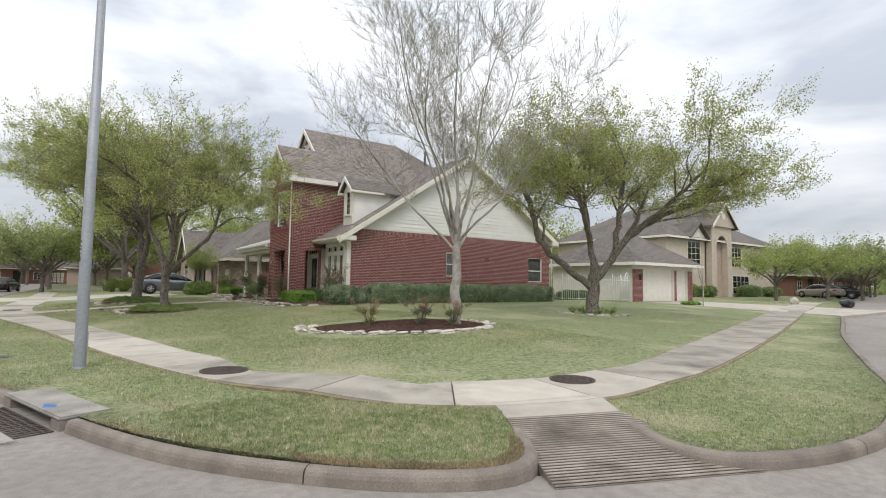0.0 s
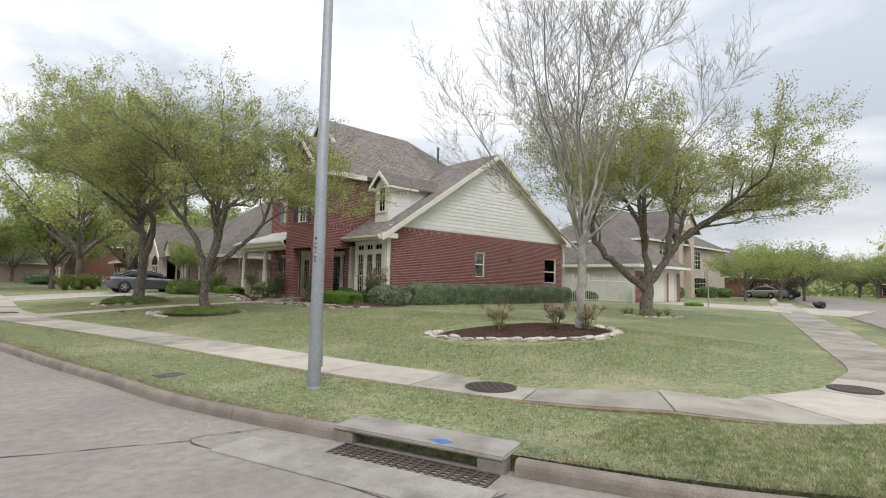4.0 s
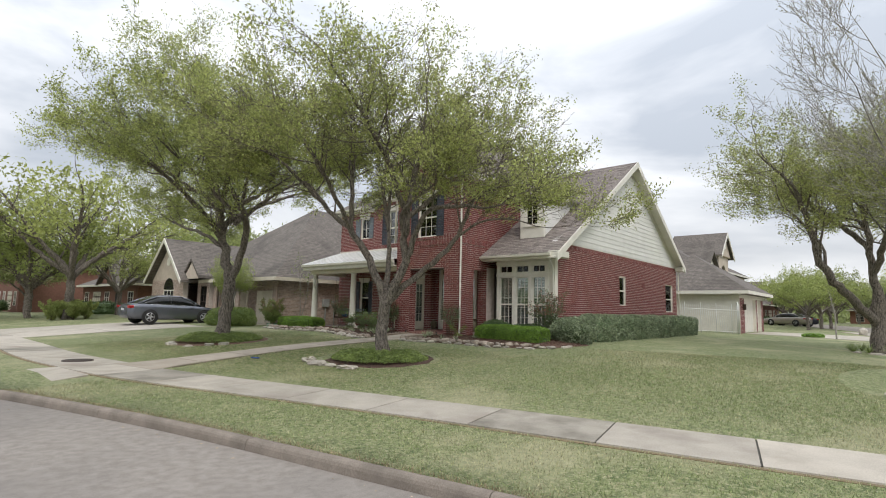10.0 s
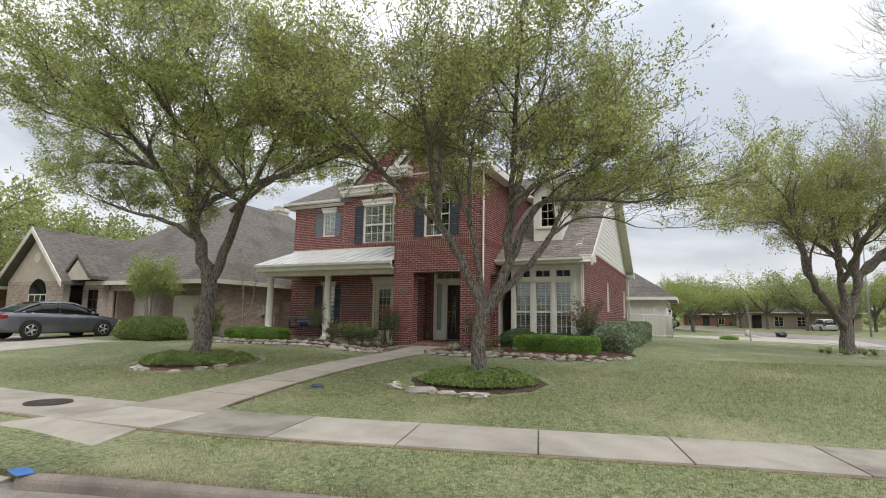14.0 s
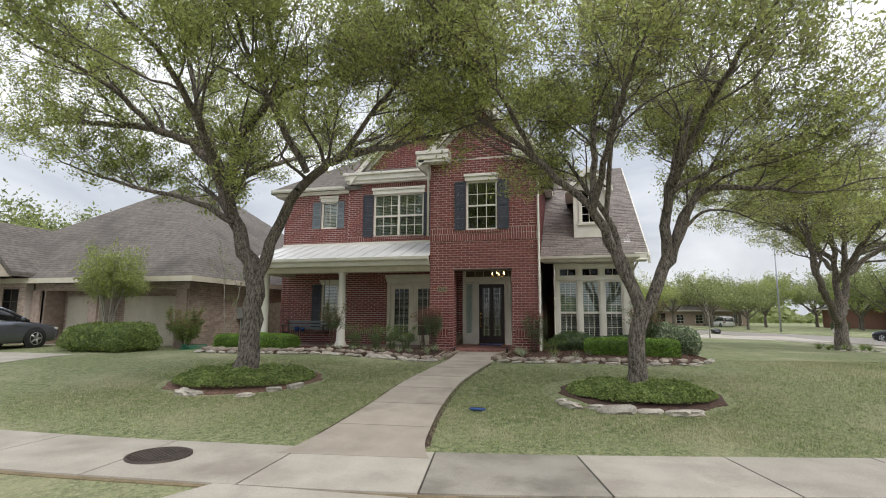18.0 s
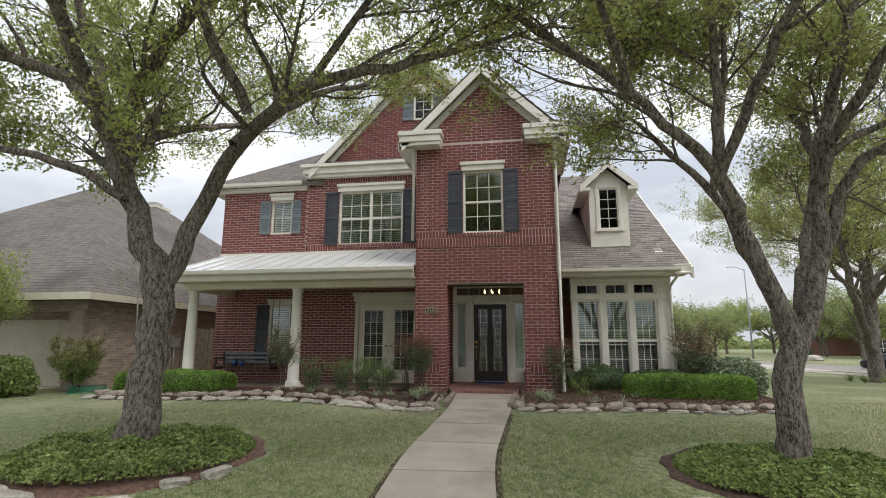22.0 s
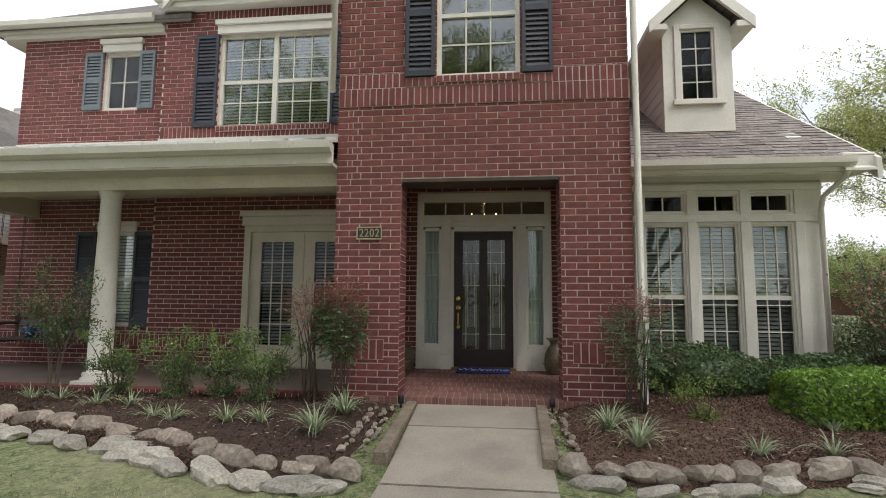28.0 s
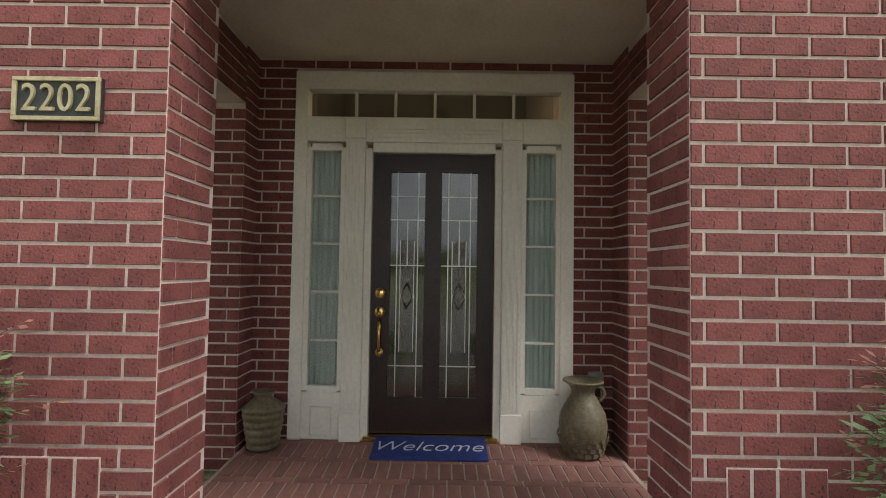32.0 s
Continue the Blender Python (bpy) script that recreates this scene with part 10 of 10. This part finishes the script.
        part("door_handle", boxed((-0.06 * k, -0.02 * k, s * 0.91, s * 0.935, 0.80 * tall, 0.825 * tall)), paint, car)
        part("door_handle", boxed((0.12 * k, 0.16 * k, s * 0.91, s * 0.935, 0.78 * tall, 0.805 * tall)), paint, car)
        for u in (-0.295, 0.285):
            wr = 0.335 * (1.1 if estate else 1.0)
            # black disc on the body side stands in for the shaded wheel well
            well = part("wheel_arch", lathed([(wr + 0.06, 0), (wr + 0.06, 0.02)], (0, 0, 0), 24), M["tyre"], car)
            well.data.transform(Matrix.Translation((u * k, s * 0.895, wr)) @ Matrix.Rotation(radians(-90 * s), 4, "X"))
            wh = part("wheel", lathed([(wr * 0.62, 0.0), (wr * 0.9, -0.005), (wr, 0.03), (wr, 0.18), (wr * 0.9, 0.21), (wr * 0.62, 0.2)], (0, 0, 0), 28), M["tyre"], car)
            wh.data.transform(Matrix.Translation((u * k, s * 0.735, wr)) @ Matrix.Rotation(radians(-90 * s), 4, "X"))
            bm = bmesh.new()
            lathe(bm, [(wr * 0.64, 0.150), (wr * 0.66, 0.206), (wr * 0.56, 0.196), (wr * 0.5, 0.165)], (0, 0, 0), 28)
            for j in range(5):
                a = 2 * math.pi * j / 5
                p0, p1 = Vector((wr * 0.1 * math.cos(a), wr * 0.1 * math.sin(a), 0.20)), Vector((wr * 0.58 * math.cos(a), wr * 0.58 * math.sin(a), 0.20))
                tube(bm, [p0, p1], [0.05, 0.032], 4)
            lathe(bm, [(wr * 0.18, 0.17), (wr * 0.16, 0.215)], (0, 0, 0), 12)
            rm = part("rim", bm, M["rim"], wh, "alloy rim")
            rm.data.transform(Matrix.Translation((u * k, s * 0.735, wr)) @ Matrix.Rotation(radians(-90 * s), 4, "X"))
    part("plate", boxed((-0.503 * k, -0.497 * k, -0.16, 0.16, 0.66 * tall, 0.77 * tall)), M["clear_lens"], car)
    car.matrix_basis = pose(*at, 0, 0, turn)
    return car


saloon((5.5, 43.05, gz(5.5, 43.0) + 0.02), 2, M["car_grey"], "blue-grey saloon car parked on the neighbouring drive")
saloon((67.5, 22.8, gz(67, 22.8)), 68, M["car_beige"], "champagne saloon car parked before a brick garage")
saloon((80.0, 2.2, 0.30), 10, M["car_white"], "white estate car driving off along the side street", "suv", 1.05, 4.8, True)
saloon((72.0, 22.6, 0.45), 100, M["car_dark"], "dark car parked at a distant kerb")
saloon((31.9, 3.2, 0.05), 17, M["car_dark"], "dark car parked across the side street")
saloon((-6.5, 70.0, -0.1), 80, M["car_dark"], "dark car parked along the street")

# bags, boxes and lamp posts down the side street
def lump(name, x, y, z, sx, sy, sz, material, label, category, seed):
    me = stone_mesh(seed, sx, sy, sz, 0.35)
    me.materials.append(material)
    ob = new(name, me)
    ob.matrix_basis = Matrix.Translation((x, y, z + sz * 0.6))
    tagged(ob, label, category)


lump("bin_bag", 41.2, 12.4, 0.40, 0.5, 0.4, 0.28, M["bag"], "black rubbish bag at the kerb", "rubbish bag", 301)
lump("rock", 39.5, 14.8, 0.42, 0.32, 0.25, 0.3, M["rock"], "pale rounded cover beside the sidewalk", "rock", 302)
lump("wrapped_bundle", 45.4, 1.6, 0.30, 0.9, 0.5, 0.35, M["rock"], "pale bundle lying across the street", "bundle", 303)
clipped("small_shrub", 29.4, 30.6, 16.2, 17.2, 0.36, 0.62, "small low green shrub beside the drive", M["leaf_box"], 1500, 0.04, 304, 2.5)
sap = tree("sapling", (29.3, 15.6, gz(29.3, 15.6)), "thin leafless sapling beside the drive", [([(0, 0, 0), (0.02, 0, 0.8), (0.0, 0.03, 1.6)], [0.045, 0.04, 0.03]), ([(0, 0, 1.2), (0.2, 0.1, 1.8), (0.3, 0.2, 2.3)], [0.025, 0.02, 0.01]), ([(0, 0, 1.2), (-0.2, 0.1, 1.8), (-0.35, 0.1, 2.2)], [0.025, 0.02, 0.01])], [(2, 30, 0.5, 0.3)], M["bark_pale"], [(1, 0.02, 0.03, M["leaf_bud"], 0.0)], 305, depth=1, kids=3, length=0.4)
for x, y in ((49.8, 4.6), (94.0, -3.5), (-14.2, 64.0)):
    p_ = thing("street_lamp", (x, y, 0.1), "distant grey street lamp post", "street lamp", "distant lamps")
    part("post", lathed([(0.09, 0.0), (0.05, 9.0)], (x, y, 0.0), 10), M["pole"], p_)
    part("arm", tubed([(x, y, 8.9), (x + 0.5, y + 0.6, 9.3), (x + 1.0, y + 1.2, 9.35)], 0.035, 6), M["pole"], p_)

# crape myrtle and shrubs before the neighbouring garage
tree("crape_myrtle", (6.7, 38.9, gz(6.7, 38.9)), "small multi-stem tree with bright lime leaves", [([(0.05 * math.cos(a), 0.05 * math.sin(a), 0), (0.18 * math.cos(a), 0.18 * math.sin(a), 1.2), (0.45 * math.cos(a), 0.45 * math.sin(a), 2.2)], [0.035, 0.028, 0.018]) for a in (0.2, 1.5, 2.8, 4.1, 5.3)], [(4, 40, 0.6, 0.2), (4, 40, 0.6, 0.2)], M["bark_pale"], [(5, 0.04, 0.07, M["leaf_lime"], 0.1)], 311, depth=2, kids=5, length=0.7, t0=0.7)
bush(8.0, 36.9, 0.42, 1.2, 1.2, 312, "reddish-green shrub against the beige brick wall", M["leaf_cover"], 8, 8, 0.03, "wall_shrub", M["leaf_red"], 0.3)
tree("young_tree", (9.2, 36.3, 0.42), "slender young tree with sparse leaves beside the porch", [([(0, 0, 0), (0.05, 0.1, 1.0), (0.0, 0.15, 2.2), (0.05, 0.3, 3.0)], [0.03, 0.025, 0.018, 0.01]), ([(0, 0, 0.2), (0.1, -0.3, 1.4), (0.1, -0.5, 2.6)], [0.025, 0.02, 0.01])], [(3, 40, 0.6, 0.2)], M["bark_pale"], [(2, 0.035, 0.05, M["leaf_cover"], 0.1)], 313, depth=1, kids=6, length=0.6, t0=0.5)
for i, (x, y) in enumerate(((2.2, 52.6), (3.2, 52.2), (4.0, 52.8), (3.0, 54.0))):
    bush(x, y, gz(x, y), 1.0, 1.2, 320 + i, "yellow-green shrub round the base of an oak", M["leaf_lime"], 8, 8, 0.05, "yellow_shrub", None, 0.2)
for i, (x0, y0, x1, y1, h) in enumerate(((46.2, 25.6, 47.6, 26.5, 1.3), (47.8, 25.4, 49.0, 26.4, 1.1), (49.2, 25.4, 50.6, 26.4, 1.2), (55.5, 25.4, 60.5, 26.5, 1.4), (61, 25.2, 65, 26.4, 1.2), (39.0, 25.5, 42.0, 26.8, 1.4))):
    clipped("foundation_shrub", x0, x1, y0, y1, 0.45, 0.45 + h, "rounded green shrub below a stucco wall", M["leaf_cover"], 1800, 0.06, 330 + i, 3, "foundation shrubs")
for i, (x, y, w) in enumerate(((8.2, 64, 3), (7.5, 69, 3), (8.0, 74, 2.5), (4, 88, 3), (4, 95, 3), (-24, 82, 4), (-32, 82.5, 4), (75, 26, 4), (82, 26.2, 4), (88, 26, 3), (101, 31, 4), (110, 31, 4), (126, 39, 4), (136, 39, 4), (63, -6, 3), (95, 0, 3), (129, 10, 4))):
    clipped("foundation_shrub", x - w / 2, x + w / 2, y - w / 2 if x < 20 else y - 0.6, y + w / 2 if x < 20 else y + 0.6, 0.1, 1.5, "distant clipped shrub before a house", M["leaf_dark"], 1200, 0.09, 340 + i, 3, "distant shrubs")

# grass blades where the walk passes nearest
rng = np.random.RandomState(5)


def blades(n, x0, x1, y0, y1, keep, h0, h1, fade=0.02):
    """Short blades over a stretch of lawn, kept off paving and beds."""
    x, y = rng.uniform(x0, x1, n), rng.uniform(y0, y1, n)
    edge = np.minimum(np.minimum(x - x0, x1 - x), np.minimum(y - y0, y1 - y))
    ok = keep(x, y) & (rng.uniform(0, 1, n) < np.clip(edge / fade, 0.0, 1.0) ** 1.2)
    x, y = x[ok], y[ok]
    for line, grow in ((wk, 0.0), (spline(PATH, 0.22), 0.0)):
        d2 = np.full(len(x), 9.0)
        for px, py, hw in line[::2]:
            d2 = np.minimum(d2, np.hypot(x - px, y - py) - hw)
        x, y = x[d2 > 0.02], y[d2 > 0.02]
    z = np.array([gz(a, b) for a, b in zip(x, y)])
    m = len(x)
    a = rng.uniform(0, 2 * math.pi, m)
    h = rng.uniform(h0, h1, m)
    lean = rng.normal(0, 0.55, (m, 2)) * h[:, None]
    w = rng.uniform(0.003, 0.006, m)
    p0 = np.stack([x - np.cos(a) * w, y - np.sin(a) * w, z - 0.004], 1)
    p1 = np.stack([x + np.cos(a) * w, y + np.sin(a) * w, z - 0.004], 1)
    p2 = np.stack([x + lean[:, 0], y + lean[:, 1], z + h], 1)
    return np.stack([p0, p1, p2], 1).reshape(-1, 3)


kx = lambda y: np.interp(y, kb[::-1, 1], kb[::-1, 0])
near_street = lambda x, y: (x > kx(y) + 0.0) & (x < kx(y) + 1.6 + rng.exponential(1.3, x.shape))
verge_keep = lambda x, y: near_street(x, y) & ~((y > 6.5) & (y < 8.95) & (x < kx(y) + 0.66))
B = [blades(210000, -4.4, 3.6, 4.0, 24.6, verge_keep, 0.014, 0.038)]
B.append(blades(60000, 0.8, 4.0, 3.3, 6.6, lambda x, y: (y > np.interp(x, kb[kb[:, 0] > 0.8][:, 0], kb[kb[:, 0] > 0.8][:, 1])) & (x - 3.95 < (y - 4.4) * 0.6), 0.014, 0.038))
B.append(blades(70000, 4.7, 13.0, 1.9, 5.2, lambda x, y: (y > np.interp(x, kc[5:, 0], kc[5:, 1])) & (x - 5.3 > (y - 3.8) * 0.55) & (x < 7.0 + rng.exponential(2.0, x.shape)), 0.014, 0.036))
outside_ring = lambda x, y: (np.hypot((x - 2.7) / 1.5, (y - 23.0) / 1.6) > 1) & (np.hypot((x - 2.3) / 1.65, (y - 30.5) / 1.65) > 1)
B.append(blades(380000, -1.9, 6.2, 19.5, 34.0, lambda x, y: outside_ring(x, y) & (x < 6.0), 0.014, 0.036, 2.5))
B.append(blades(330000, 0.0, 14.0, 6.5, 21.0, lambda x, y: (x + y * 0.2 < 12.5) & (np.hypot((x - 7.0) / 2.7, (y - 12.0) / 2.1) > 1), 0.02, 0.045, 3.0))
gb = new("grass_blades", quads("grass_blades", np.concatenate(B), M["blade"], 3))
tagged(gb, "short green and straw-coloured grass blades", "grass", kind="stuff")

# dry thatch where the turf meets the kerb and the sidewalk
edge_keep = lambda x, y: (x > kx(y) - 0.02) & (x < kx(y) + 0.05 + rng.exponential(0.07, x.shape)) & ~((y > 6.5) & (y < 8.6))
E_ = [blades(260000, -4.4, 1.8, 4.0, 24.6, edge_keep, 0.014, 0.04)]
E_.append(blades(60000, 1.5, 3.5, 3.2, 4.6, lambda x, y: np.abs(y - 0.06 - np.interp(x, kb[kb[:, 0] > 1.4][:, 0], kb[kb[:, 0] > 1.4][:, 1])) < 0.09, 0.014, 0.036))
tb_ = new("dry_thatch", quads("dry_thatch", np.concatenate(E_), M["dry_blade"], 3))
tagged(tb_, "brown dry grass hanging over the kerb", "grass", kind="stuff")
rl = np.random.RandomState(77)
V = []
for cx, cy, w, l, n in ((7.3, 29.5, 0.8, 3.4, 120), (7.3, 24.0, 0.8, 1.9, 90), (7.6, 26.1, 0.3, 0.3, 8)):
    for k in range(n):
        x, y = cx + rl.uniform(-w, w), cy + rl.uniform(-l, l)
        z = gz(x, y) + 0.105
        a, s_ = rl.uniform(0, 6.28), rl.uniform(0.012, 0.028)
        d, q = Vector((math.cos(a), math.sin(a), rl.uniform(-0.3, 0.3))) * s_, Vector((-math.sin(a), math.cos(a), rl.uniform(-0.3, 0.3))) * s_ * 0.4
        c_ = Vector((x, y, z))
        V.append([tuple(c_ - d), tuple(c_ + q), tuple(c_ + d), tuple(c_ - q)])
lt = new("fallen_leaves", quads("fallen_leaves", np.array(V), M["dry_leaf"]))
tagged(lt, "pale dry leaves scattered on the mulch", "leaves", kind="stuff")


# tar-dark joints between the street's concrete bays
def road_z(x, y):
    d = np.hypot(street_line[:, 0] - x, street_line[:, 1] - y)
    k = int(d.argmin())
    return kz(street_line[k][0]) - 0.105 + 0.055 * min(1.0, float(d[k]) / 4.5)


for line in (((-0.41, 6.44), (-0.75, 6.48), (-1.03, 6.53), (-1.4, 7.8), (-1.82, 9.26), (-1.02, 9.18)), ((-1.03, 6.53), (-1.76, 6.3), (-4.6, 5.5), (-8.5, 4.5)), ((-1.82, 9.26), (-4.8, 10.2), (-9.0, 11.4))):
    pts = spline(list(line), 0.12)
    V, Fc = [], []
    t = np.gradient(pts, axis=0)
    t /= np.linalg.norm(t, axis=1)[:, None]
    for i, (p, d) in enumerate(zip(pts, t)):
        w = 0.006 + 0.005 * math.sin(i * 1.7) * math.sin(i * 0.6)
        ox = 0.012 * math.sin(i * 0.9)
        z = road_z(*p) + 0.005
        V += [(p[0] - d[1] * (w + ox), p[1] + d[0] * (w + ox), z), (p[0] + d[1] * (w - ox), p[1] - d[0] * (w - ox), z)]
    Fc = [(2 * i, 2 * i + 1, 2 * i + 3, 2 * i + 2) for i in range(len(pts) - 1)]
    put("road_joint", raw("road_joint", V, Fc, M["joint"]), road)
